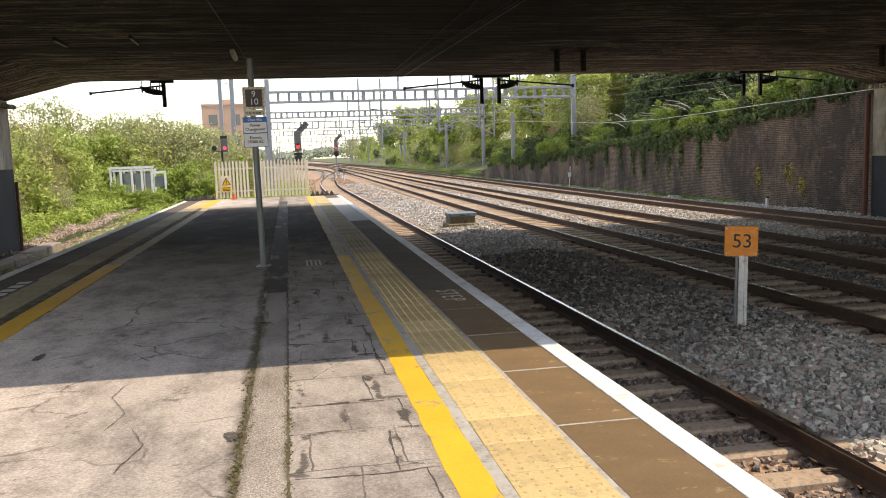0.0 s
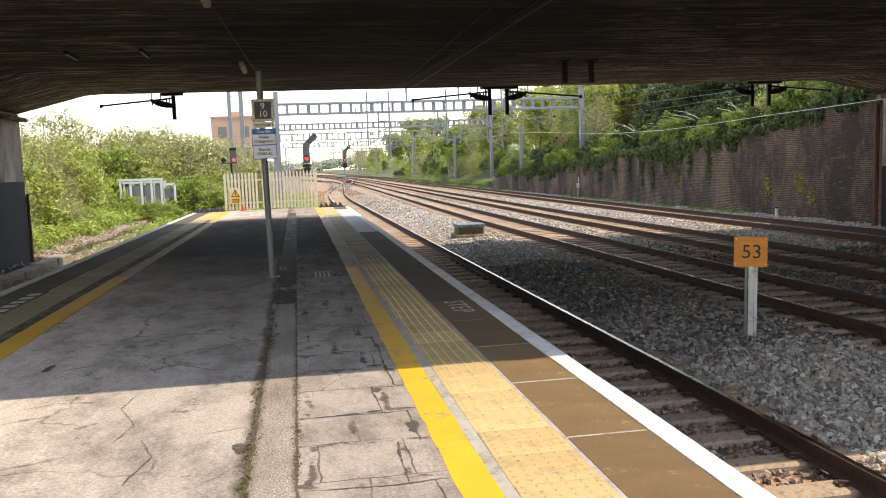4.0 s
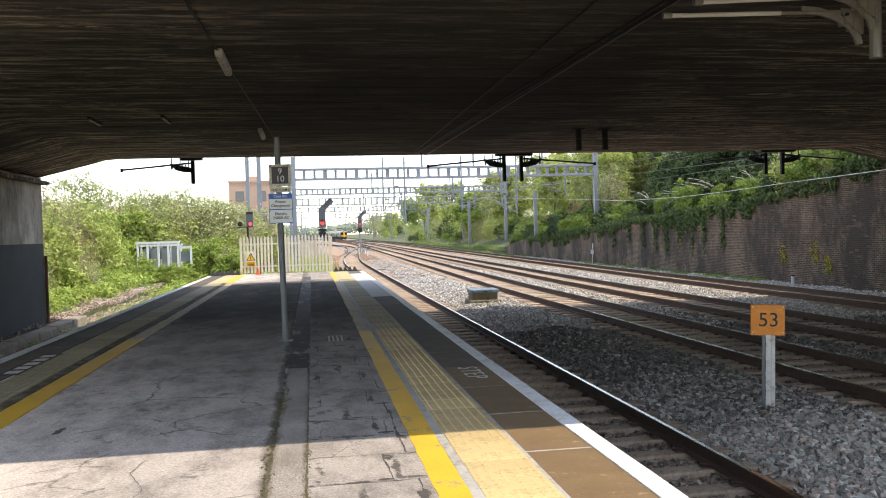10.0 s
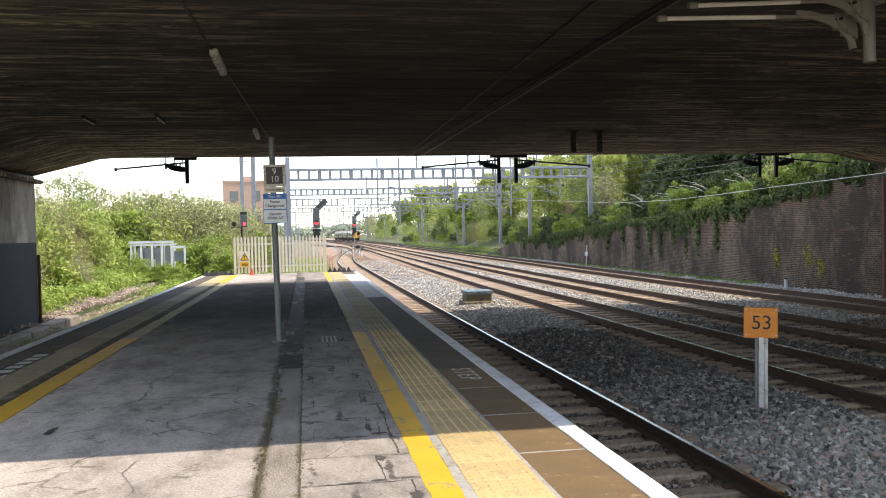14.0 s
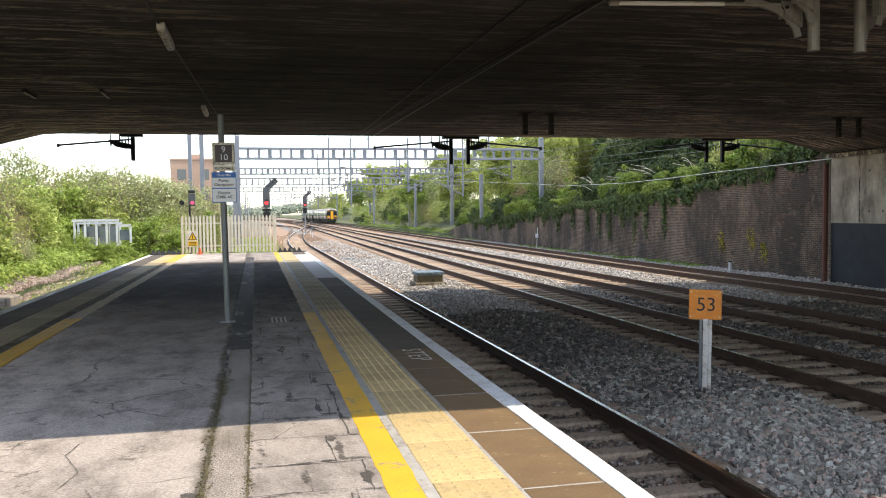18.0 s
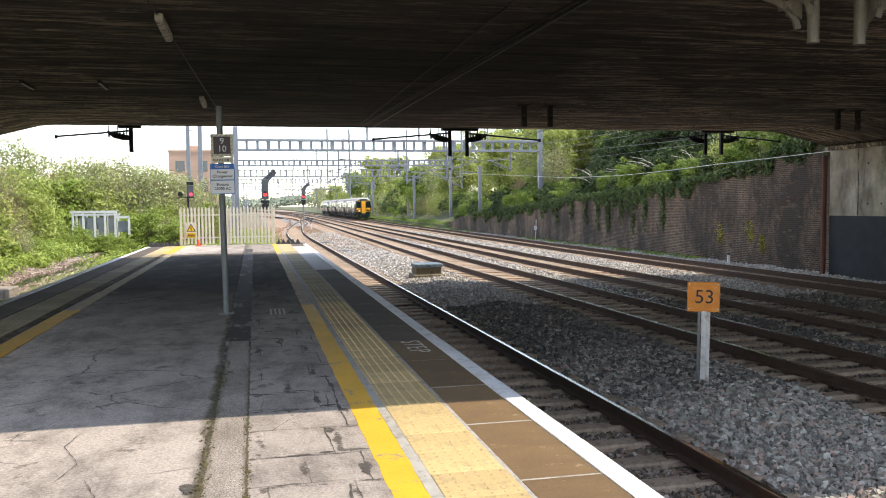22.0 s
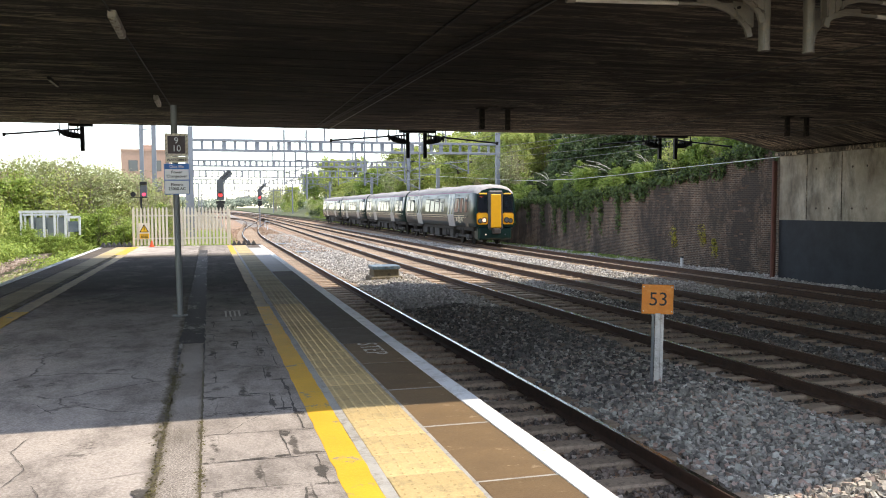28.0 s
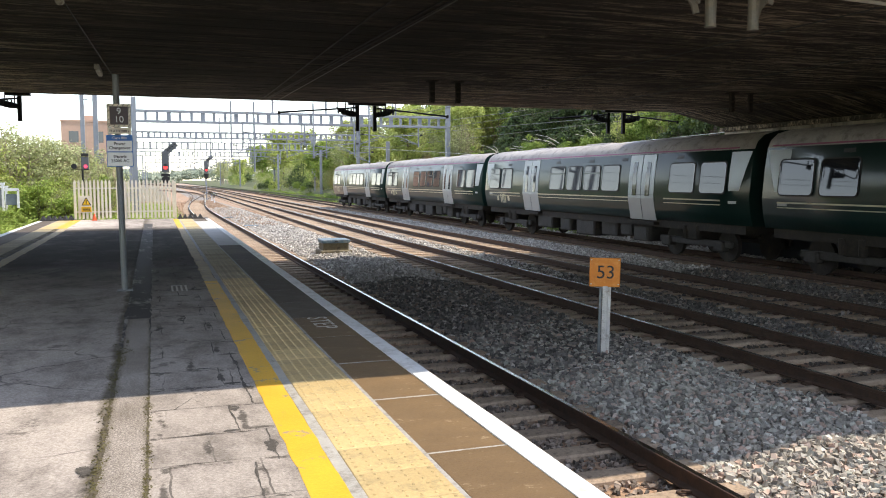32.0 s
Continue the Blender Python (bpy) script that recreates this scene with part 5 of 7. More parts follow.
signal(-1.15, 62, -1.2, 2.35)
signal(4.25, 108, -1.2, 2.7)
sl = thing("railway_signal", "grey signal head with a dim red lamp beside the platform's end", "signal", (-5.15, 45, 0), "signals")
part("post", rodm((-0.12, 0, -1.2), (-0.12, 0, 2.6), 0.05, 8), DARKSTEEL, sl)
h = part("head", boxm(-0.17, 0.17, -0.08, 0.12, 2.0, 2.62, 0.02), SIGHEAD, sl)
part("lens", rodm((0.03, -0.11, 2.15), (0.03, -0.08, 2.15), 0.09, 12), glow("dim_red_lens", (0.7, 0.05, 0.1), 1.2), h, "dim red lens")
part("cap", boxm(-0.17, 0.17, -0.1, 0.14, 2.64, 2.8, 0.02), DARKSTEEL, sl)
part("side_lamp", rodm((-0.5, -0.1, 2.15), (-0.5, 0.1, 2.15), 0.13, 10), DARKSTEEL, sl)
part("bracket", boxm(-0.65, 0.2, -0.02, 0.02, 1.97, 2.0), DARKSTEEL, sl)


# ---- train ----
CAR_LEN, TRAIN_X = 19.6, 14.6
SIDE = [(1.27, 0.2), (1.355, 0.55), (1.41, 0.98), (1.345, 1.75), (1.26, 2.3), (1.17, 2.5), (0.95, 2.68), (0.5, 2.8), (0.0, 2.83)]


def body_half(z):
    return float(np.interp(z, [p[1] for p in SIDE], [p[0] for p in SIDE]))


def car_body(y0, y1, cab):
    """The shell from floor to cantrail and the roof over it, the cab end drawn in."""
    bm = bmesh.new()
    ring0 = [(-x, z) for x, z in SIDE] + [(x, z) for x, z in SIDE[::-1][1:]]
    stations = [(y0, 1.0, 0.0)] + [(y0 + (y1 - y0) * k / 6, 1.0, 0.0) for k in range(1, 7)]
    if cab:
        stations = [(y0, 0.9, 0.26), (y0 + 0.1, 0.945, 0.17), (y0 + 0.28, 0.975, 0.09), (y0 + 0.6, 0.99, 0.03), (y0 + 1.1, 1.0, 0.0)] + [(y0 + 1.1 + (y1 - y0 - 1.1) * k / 6, 1.0, 0.0) for k in range(1, 7)]
    rings = []
    for y, w, d in stations:
        rings.append([bm.verts.new((x * w, y, z - (d if z > 2.4 else d * 0.3 * max(0, z) / 2.4))) for x, z in ring0])
    n = len(ring0)
    for a, b in zip(rings, rings[1:]):
        for k in range(n - 1):
            f = bm.faces.new((a[k], a[k + 1], b[k + 1], b[k]))
            zc = (ring0[k][1] + ring0[k + 1][1]) / 2
            f.material_index = 1 if zc > 2.38 else 0
            f.smooth = True
        bm.faces.new((a[0], b[0], b[n - 1], a[n - 1]))
    bm.faces.new(rings[0])
    bm.faces.new(rings[-1][::-1])
    bmesh.ops.recalc_face_normals(bm, faces=bm.faces[:])
    return bm


def side_panel(s, ya, yb, za, zb, proud=0.006, thick=0.02, slant=0.0):
    """A panel that follows the body's side between two heights; its first edge may slant inward towards the bottom."""
    bm = bmesh.new()
    zs = [za + (zb - za) * k / 3 for k in range(4)]
    grid = []
    for y in (ya, yb):
        edge_y = lambda z: y + (slant * (zb - z) / (zb - za) if y == ya else 0.0)
        grid.append([(bm.verts.new((s * (body_half(z) + proud), edge_y(z), z)), bm.verts.new((s * (body_half(z) - thick), edge_y(z), z))) for z in zs])
    a, b = grid
    for k in range(3):
        bm.faces.new((a[k][0], a[k + 1][0], b[k + 1][0], b[k][0]))
        bm.faces.new((a[k][0], a[k][1], a[k + 1][1], a[k + 1][0]))
        bm.faces.new((b[k][0], b[k + 1][0], b[k + 1][1], b[k][1]))
    bm.faces.new((a[0][0], b[0][0], b[0][1], a[0][1]))
    bm.faces.new((a[3][0], a[3][1], b[3][1], b[3][0]))
    bmesh.ops.recalc_face_normals(bm, faces=bm.faces[:])
    return bm


def window_panel(s, ya, yb, za, zb, proud=0.012, thick=0.02, rad=0.1):
    """A panel with rounded corners on the body's side."""
    out = []
    for cy, cz, a0 in ((yb - rad, zb - rad, 0), (ya + rad, zb - rad, 90), (ya + rad, za + rad, 180), (yb - rad, za + rad, 270)):
        for k in range(4):
            a = radians(a0 + 30 * k)
            out.append((cy + rad * math.cos(a), cz + rad * math.sin(a)))
    bm = bmesh.new()
    front = [bm.verts.new((s * (body_half(z) + proud), y, z)) for y, z in out]
    back = [bm.verts.new((s * (body_half(z) - thick), y, z)) for y, z in out]
    n = len(out)
    # strips between opposite edges keep the panel on the curved side
    for k in range(n // 2 - 1):
        bm.faces.new((front[k], front[k + 1], front[n - 2 - k], front[n - 1 - k]))
    for k in range(n):
        bm.faces.new((front[k], back[k], back[(k + 1) % n], front[(k + 1) % n]))
    bmesh.ops.recalc_face_normals(bm, faces=bm.faces[:])
    return bm


WHEEL_BM = rodm((-0.07, 0, 0), (0.07, 0, 0), 0.42, 18)
rod(WHEEL_BM, (-0.09, 0, 0), (-0.02, 0, 0), 0.46, 18)
WHEEL_ME = bpy.data.meshes.new("wheel")
WHEEL_BM.to_mesh(WHEEL_ME)
WHEEL_BM.free()
WHEEL_ME.materials.append(UNDER)


def bogie(car, y):
    bg = part("bogie", boxm(-1.12, -0.98, y - 1.75, y + 1.75, -0.5, -0.3, 0.03), UNDERBOX, car, "grimy bogie")
    part("side_frame", boxm(0.98, 1.12, y - 1.75, y + 1.75, -0.5, -0.3, 0.03), UNDERBOX, bg)
    part("bolster", boxm(-1.15, 1.15, y - 0.35, y + 0.35, -0.35, 0.1, 0.03), UNDER, bg)
    for s in (-1, 1):
        for dy in (-1.3, 1.3):
            share("wheel", WHEEL_ME, bg, (s * 0.75, y + dy, -0.915 + 0.46))
            part("axle_box", boxm(s * 1.08 - 0.14, s * 1.08 + 0.14, y + dy - 0.22, y + dy + 0.22, -0.6, -0.3, 0.04), UNDERBOX, bg)
        for dy in (-0.3, 0.3):
            part("air_spring", rodm((s * 1.15, y + dy, -0.3), (s * 1.15, y + dy, 0.08), 0.11, 10), UNDER, bg)


def mono_shape(car, s, y, z):
    """The operator's mark, as plain pale bars."""
    for k, (dy, h, w) in enumerate(((-0.62, 0.2, 0.2), (-0.24, 0.4, 0.07), (-0.08, 0.4, 0.07), (0.08, 0.4, 0.07), (0.24, 0.4, 0.07), (0.6, 0.2, 0.2))):
        part("mark_bar", side_panel(s, y + dy - w / 2, y + dy + w / 2, z - h / 2, z + h / 2, 0.009, 0.004), TRAINSTRIPE, car)


def train_car(lead, tail):
    """A coach that runs from y = 0 (its leading end) back to CAR_LEN."""
    car = thing("train_coach", "dark green electric train coach with silver doors" + (" and a yellow-fronted cab" if lead else ""), "train", (TRAIN_X, 500, 0), "train coaches")
    part("body", car_body(0.0 if lead else 0.25, CAR_LEN - (0.0 if tail else 0.25), lead), [TRAINGREEN, TRAINROOF], car, "dark green shell with a dusty grey roof")
    doors = (5.2, 14.4) if lead else (5.6, 14.2)
    for s in (-1, 1):
        for dy in doors:
            for k in (0, 1):
                d = part("door", side_panel(s, dy + k * 0.78 - 0.76, dy + k * 0.78 - 0.02, 0.16, 2.28, 0.02), TRAINDOOR, car, "silver sliding door leaf")
                part("door_window", side_panel(s, dy + k * 0.78 - 0.5, dy + k * 0.78 - 0.28, 0.95, 2.05, 0.026), TRAINGLASS, d)
            part("door_step", boxm(s * 1.3 - 0.1, s * 1.3 + 0.1, dy - 0.8, dy + 0.8, 0.02, 0.12), UNDER, car)
        wins = [(7.0, 8.15), (8.35, 9.5), (9.7, 10.85), (11.1, 12.35), (16.2, 17.35), (17.6, 18.75)]
        wins += [(2.35, 3.0), (3.25, 4.2)] if lead else [(1.3, 2.45), (2.75, 4.0)]
        for a, b in wins:
            w = part("window_frame", window_panel(s, a - 0.04, b + 0.04, 1.05, 2.0, 0.016, 0.02, 0.14), BLACK, car)
            part("pane", window_panel(s, a, b, 1.09, 1.96, 0.024, 0.02, 0.11), TRAINGLASS, w)
            if (a, b) in ((11.1, 12.35), (8.35, 9.5)):
                part("vent_bar", side_panel(s, a, b, 1.68, 1.73, 0.026), TRAINGREEN, w)
        for a, b in ((1.5, 4.3), (6.1, 13.5), (15.3, CAR_LEN - 0.8)):
            part("stripe", side_panel(s, a, b, 0.86, 0.9, 0.008, 0.004), TRAINSTRIPE, car)
            part("stripe", side_panel(s, a, b, 0.74, 0.765, 0.008, 0.004), TRAINSTRIPE, car)
        mono_shape(car, s, 17.2 if not lead else 3.2, 0.62)
        part("cantrail_line", side_panel(s, 0.9, CAR_LEN - 0.4, 2.33, 2.37, 0.008, 0.004), PINBLUE, car)
        for yy in (3.4, 6.6, 8.9, 11.6, 16.4):
            part("grille", side_panel(s, yy, yy + 0.35, 2.1, 2.2, 0.01), INK, car)
        if lead:
            cd = part("cab_door", side_panel(s, 1.25, 1.95, 0.2, 2.25, 0.014), TRAINGREEN, car)
            part("cab_door_window", side_panel(s, 1.38, 1.82, 1.1, 2.05, 0.02), TRAINGLASS, cd)
        else:
            # pale shape stands in for a reflection off the angled coach end
            part("end_reflection", side_panel(s, 0.32, 1.15, 0.8, 2.24, 0.01, 0.02, 0.5), TRAINDOOR, car, "pale slanted shape for a reflection at the coach end")
        part("end_reflection", side_panel(s, CAR_LEN - 0.32, CAR_LEN - 1.15, 0.8, 2.24, 0.01, 0.02, -0.5), TRAINDOOR, car, "pale slanted shape for a reflection at the coach end")
    part("underframe", boxm(-1.2, 1.2, 0.6, CAR_LEN - 0.5, -0.05, 0.22), UNDER, car)
    rr = random.Random(4)
    y = 5.6
    while y < 14.2:
        w = rr.uniform(0.7, 1.5)
        deep, wide = rr.uniform(-0.62, -0.3), rr.uniform(0.98, 1.24)
        case = part("equipment_case", boxm(-wide, wide, y, min(y + w, 14.5), deep, 0.02, 0.03), rr.choice([UNDERBOX, UNDER, UNDERBOX]), car)
        for s in (-1, 1):
            part("case_lid", boxm(min(s * wide, s * (wide + 0.02)), max(s * wide, s * (wide + 0.02)), y + 0.08, min(y + w, 14.5) - 0.08, deep + 0.06, -0.06, 0.008), UNDERBOX, case)
        part("pipe", rodm((-0.9, y + w, -0.15), (-0.9, y + w + 0.4, -0.22), 0.035, 6), UNDER, car)
        y += w + rr.uniform(0.15, 0.6)
    bogie(car, 3.1)
    bogie(car, CAR_LEN - 3.1)
    for yy in (5.0, 10.0, 15.0):
        part("roof_unit", boxm(-0.55, 0.55, yy - 0.9, yy + 0.9, 2.74, 2.84, 0.04), TRAINROOF, car)
    if not tail:
        part("gangway", boxm(-0.55, 0.55, CAR_LEN - 0.28, CAR_LEN + 0.28, 0.15, 2.3, 0.03), BLACK, car)
    if lead:
        fy = -0.012
        part("gangway_door", boxm(-0.33, 0.33, fy - 0.18, fy - 0.1, 0.16, 2.2, 0.035), TRAINYELLOW, car, "yellow corridor door in the cab front")
        part("gangway_frame", boxm(-0.47, 0.47, fy - 0.14, fy + 0.1, 0.05, 2.42, 0.09), plain("dark_grey_surround", (0.06, 0.06, 0.062), 0.5), car, "dark grey surround of the corridor door")
        for s in (-1, 1):
            part("windscreen", boxm(min(s * 0.48, s * 1.15), max(s * 0.48, s * 1.15), fy - 0.02, fy + 0.05, 1.06, 2.14, 0.05), TRAINGLASS, car)
            lp = part("lamp_panel", boxm(min(s * 0.48, s * 1.18), max(s * 0.48, s * 1.18), fy - 0.03, fy + 0.05, 0.36, 1.07, 0.08), TRAINYELLOW, car)
            for q, zz, rr_ in ((0.72, 0.62, 0.18), (0.96, 0.58, 0.16)):
                part("lamp_bezel", rodm((s * q, fy - 0.045, zz), (s * q, fy - 0.02, zz), rr_, 18), BLACK, lp)
            part("headlamp", rodm((s * 0.72, fy - 0.06, 0.62), (s * 0.72, fy - 0.03, 0.62), 0.12, 16), HEADLAMP if s < 0 else PANE, lp)
            part("tail_lamp", rodm((s * 0.96, fy - 0.06, 0.58), (s * 0.96, fy - 0.03, 0.58), 0.1, 16), PANE, lp)
        part("destination_display", boxm(-0.98, -0.72, fy - 0.02, fy, 2.02, 2.055), glow("amber_display", (0.9, 0.12, 0.05), 0.6), car)
        part("coupler", boxm(-0.22, 0.22, -0.45, 0.1, -0.2, 0.12, 0.05), UNDERBOX, car)
        part("valance", boxm(-1.08, 1.08, fy + 0.02, 0.9, -0.58, 0.24, 0.12), TRAINGREEN, car, "dark valance under the cab")
        for s in (-1, 1):
            part("cab_brow", boxm(min(s * 0.48, s * 1.06), max(s * 0.48, s * 1.06), fy - 0.02, fy + 0.3, 2.15, 2.3, 0.06), TRAINYELLOW, car, "yellow band over the windscreen")
            part("marker_lamp", rodm((s * 0.62, -0.06, -0.25), (s * 0.62, -0.03, -0.25), 0.045, 10), HEADLAMP if s < 0 else PANE, car)
    return car


coaches = [train_car(True, False), train_car(False, False), train_car(False, False), train_car(False, True)]


# ---- plants ----
def bush_mesh(name, size, seed, n, leaf, mats, twigs=14, lean=0.0, clumps=60):
    """An untidy shrub: bare twigs with leaves clumped along them."""
    r = np.random.default_rng(seed)
    sx, sy, sz = size
    bm = bmesh.new()
    cent = []
    for k in range(twigs):
        a, q = r.uniform(0, 6.28), r.uniform(0.15, 1.0)
        base = Vector((math.cos(a) * q * sx * 0.35, math.sin(a) * q * sy * 0.35, -0.2))
        tip = Vector((math.cos(a) * q * sx + lean, math.sin(a) * q * sy, sz * r.uniform(0.55, 1.12) * (1.15 - 0.45 * q)))
        mid = (base + tip) / 2 + Vector((r.uniform(-0.2, 0.2), r.uniform(-0.2, 0.2), 0.15 * sz))
        rod(bm, base, mid, 0.03, 5, 0.02, False)
        rod(bm, mid, tip, 0.02, 5, 0.006, False)
        for u in (0.35, 0.55, 0.75, 0.95):
            p = base.lerp(mid, u * 2) if u < 0.5 else mid.lerp(tip, u * 2 - 1)
            for _ in range(3):
                cent.append(p + Vector(r.normal(0, 0.16, 3)) * sx)
    for k in range(twigs * 2):
        a, q = r.uniform(0, 6.28), r.uniform(0.0, 0.9)
        b0 = Vector((math.cos(a) * q * sx * 0.7, math.sin(a) * q * sy * 0.7, sz * r.uniform(0.2, 0.5)))
        b1 = b0 + Vector((r.normal(0, 0.2), r.normal(0, 0.2), sz * r.uniform(0.45, 0.85) * (1.1 - 0.5 * q)))
        rod(bm, b0, b1, 0.012, 4, 0.004, False)
        for u in (0.4, 0.6, 0.8, 0.97):
            cent.append(b0.lerp(b1, u))
    for k in range(twigs):
        # bare shoots standing above the leaves
        a, q = r.uniform(0, 6.28), r.uniform(0.0, 0.8)
        b0 = Vector((math.cos(a) * q * sx * 0.8, math.sin(a) * q * sy * 0.8, sz * 0.5))
        rod(bm, b0, b0 + Vector((r.normal(0, 0.12), r.normal(0, 0.12), sz * r.uniform(0.55, 0.95) * (1.1 - 0.4 * q))), 0.01, 3, 0.003, False)
    me = bpy.data.meshes.new(name)
    bm.to_mesh(me)
    tv = [v.co[:] for v in me.vertices]
    tf = [tuple(p.vertices) for p in me.polygons]
    bm.free()
    bpy.data.meshes.remove(me)
    pick = r.choice(len(cent), min(len(cent), clumps), replace=False)
    q, f = leaves([cent[i][:] for i in pick], n, (0.19 * sx, 0.19 * sy, 0.1 * sz), leaf, 0.35, seed)
    keep = q.reshape(-1, 4, 3)[:, :, 2].min(1) > -0.3
    q = q.reshape(-1, 4, 3)[keep].reshape(-1, 3)
    f = np.arange(len(q)).reshape(-1, 4) + len(tv)
    tw = soup(name + "_twigs", tv, tf, mats[0])
    lv = soup(name + "_leaves", q.tolist(), (f - len(tv)).tolist(), mats[1])
    return tw, lv


def plant(kind, label, category, pair, loc, s, rz, group):
    t = thing(kind, label, category, loc, group, rz)
    t.scale = (s, s, s * random.uniform(0.85, 1.15))
    a = new("branchwork" if category == "bush" else "trunk", pair[0])
    a.parent = t
    b = new("foliage" if category == "bush" else "crown", pair[1])
    b.parent = t
    return t


SHRUBS = [
    (bush_mesh("shrub_a", (1.5, 1.5, 2.3), 11, 8000, 0.068, (BARK, LEAF_A), 18), "bright green leafy shrub in spring leaf"),
    (bush_mesh("shrub_b", (1.6, 1.5, 3.0), 12, 6000, 0.05, (PALEBARK, LEAF_B), 44, 0.0, 110), "straggly olive shrub with pale twigs"),
    (bush_mesh("shrub_c", (1.4, 1.4, 1.9), 13, 7000, 0.08, (BARK, LEAF_C)), "dense dark green ivy-clad shrub"),
    (bush_mesh("shrub_d", (1.7, 1.6, 2.6), 14, 7000, 0.06, (PALEBARK, LEAF_D), 30, 0.0, 80), "yellow-green shrub in the sun"),
    (bush_mesh("shrub_e", (1.5, 1.5, 2.9), 15, 4200, 0.045, (PALEBARK, LEAF_E), 50, 0.0, 120), "twiggy shrub with reddish-brown buds"),
    (bush_mesh("shrub_f", (1.5, 1.5, 2.2), 16, 8000, 0.065, (BARK, LEAF_F), 16), "fresh yellow-green bramble in full sun"),
]
pr = random.Random(21)


FAR_LEAVES = {}


def put_shrub(k, x, y, z, s, group):
    pair, label = SHRUBS[k]
    if y > 74:
        me = pair[1]
        co = np.empty(len(me.vertices) * 3)
        me.vertices.foreach_get("co", co)
        co = co.reshape(-1, 4, 3)[::4].reshape(-1, 3)
        a = pr.uniform(0, 6.28)
        q = np.stack([co[:, 0] * math.cos(a) - co[:, 1] * math.sin(a), co[:, 0] * math.sin(a) + co[:, 1] * math.cos(a), co[:, 2]], 1) * s + (x, y, z)
        FAR_LEAVES.setdefault(k, []).append(q)
        return
    plant("shrub", label, "bush", pair, (x, y, z), s, pr.uniform(0, 6.28), group)


# west of the platform
for i in range(84):
    y = 25 + (i / 84) ** 1.2 * 62 + pr.uniform(-1.5, 1.5)
    x = -12.0 - pr.random() ** 1.2 * (9 + 0.12 * y)
    k = pr.choice([3, 1, 1, 4, 4, 5])
    put_shrub(k, x, y, ground_z(x, y) - 0.1, pr.uniform(0.85, 1.28), "west bank shrubs")
for i in range(44):
    x, y = -10.6 - pr.random() * 2.2, 22.5 + i * 0.85
    if 40 < y < 50 and x > -12.0:
        continue
    put_shrub(pr.choice([5, 5, 1, 3]), x, y, ground_z(x, y) - 0.1, pr.uniform(0.28, 0.55), "west bank shrubs")
for i in range(16):
    put_shrub(pr.choice([1, 4, 3, 1, 4]), pr.uniform(-16.5, -9.2), 51 + i * 1.3, -0.6, pr.uniform(1.1, 1.45), "west bank shrubs")
for i in range(14):
    put_shrub(pr.choice([5, 5, 1]), -9.6 + i * 0.27, 49.5 + pr.uniform(-1.5, 3), -1.1, pr.uniform(0.5, 0.85), "west bank shrubs")
for i in range(12):
    put_shrub(5, -11.8 + i * 0.33, 44.4 + pr.uniform(-0.4, 0.3), -0.85, pr.uniform(0.3, 0.46), "west bank shrubs")
for i in range(30):
    x, y = pr.uniform(-40, -7.5), pr.uniform(66, 170)
    put_shrub(pr.choice([0, 1, 1, 3]), x, y, ground_z(x, y) - 0.1, pr.uniform(1.0, 1.5), "west bank shrubs")

# ivy and shrubs over the retaining wall
for i in range(120):
    y = 25.8 + i * 0.5 + pr.uniform(-0.5, 0.5)
    z = wall_top(y)
    put_shrub(pr.choice([2, 2, 0, 0, 3] if y < 40 else [2, 2, 0, 0]), 18.35 + 2.6 * (xo := pr.random()), y, z - 0.4 + 1.4 * xo, pr.uniform(0.34, 0.7), "wall top shrubs")
for i in range(130):
    y = 27 + (i / 130) ** 1.25 * 110 + pr.uniform(-1.5, 1.5)
    x = 19.8 + pr.random() * 9
    k = pr.choice([0, 0, 3, 2]) if y < 37 else pr.choice([2, 2, 2, 2, 0]) if y < 57 else pr.choice([0, 3, 3, 1, 4, 2])
    put_shrub(k, x, y, ground_z(x, y) - 0.2, pr.uniform(0.65, 1.05), "embankment shrubs")
for i in range(70):
    x, y = pr.uniform(19.0, 25.0), pr.uniform(76, 190)
    put_shrub(pr.choice([0, 0, 1, 3, 2]), x, y, ground_z(x, y) - 0.15, pr.uniform(0.4, 0.85), "embankment shrubs")
for i in range(60):
    y = 84 + pr.random() ** 1.2 * 200
    x = 20.2 + pr.random() * 12
    put_shrub(pr.choice([0, 1, 1, 3, 2]), x, y, ground_z(x, y) - 0.2, pr.uniform(0.9, 1.5), "embankment shrubs")


for k, chunks in FAR_LEAVES.items():
    q = np.concatenate(chunks)
    tagged(new("far_thicket", soup("far_thicket", q.tolist(), np.arange(len(q)).reshape(-1, 4).tolist(), SHRUBS[k][0][1].materials[0])), "thicket of shrubs far along the line", "thicket", kind="stuff")


def hanging_ivy(y, drop, wide, seed):
    """Ivy strands that hang over the wall's face in a ragged fringe."""
    r = np.random.default_rng(seed)
    z0 = wall_top(y) + 0.1
    cent = []
    for k in range(int(7 * wide) + 2):
        ys, ln = y + r.uniform(-wide, wide) * 0.6, drop * r.uniform(0.35, 1.0)
        for u in np.arange(0, 1.01, 0.12 / max(ln, 0.12)):
            cent.append((WALL_X - 0.12 + 0.08 * u, ys + 0.05 * r.normal(), z0 - ln * u))
    q, f = leaves(cent, (14 if seed < 200 else 5) * len(cent), (0.09, 0.13, 0.1), 0.06, 0.3, seed, (-0.5, 0, 0))
    q[:, 0] = np.minimum(q[:, 0], WALL_X - 0.01)
    o = new("hanging_ivy", soup("hanging_ivy", q.tolist(), f.tolist(), IVY))
    return tagged(o, "ivy trailing in strands over the brick wall", "ivy", "wall ivy", "stuff")


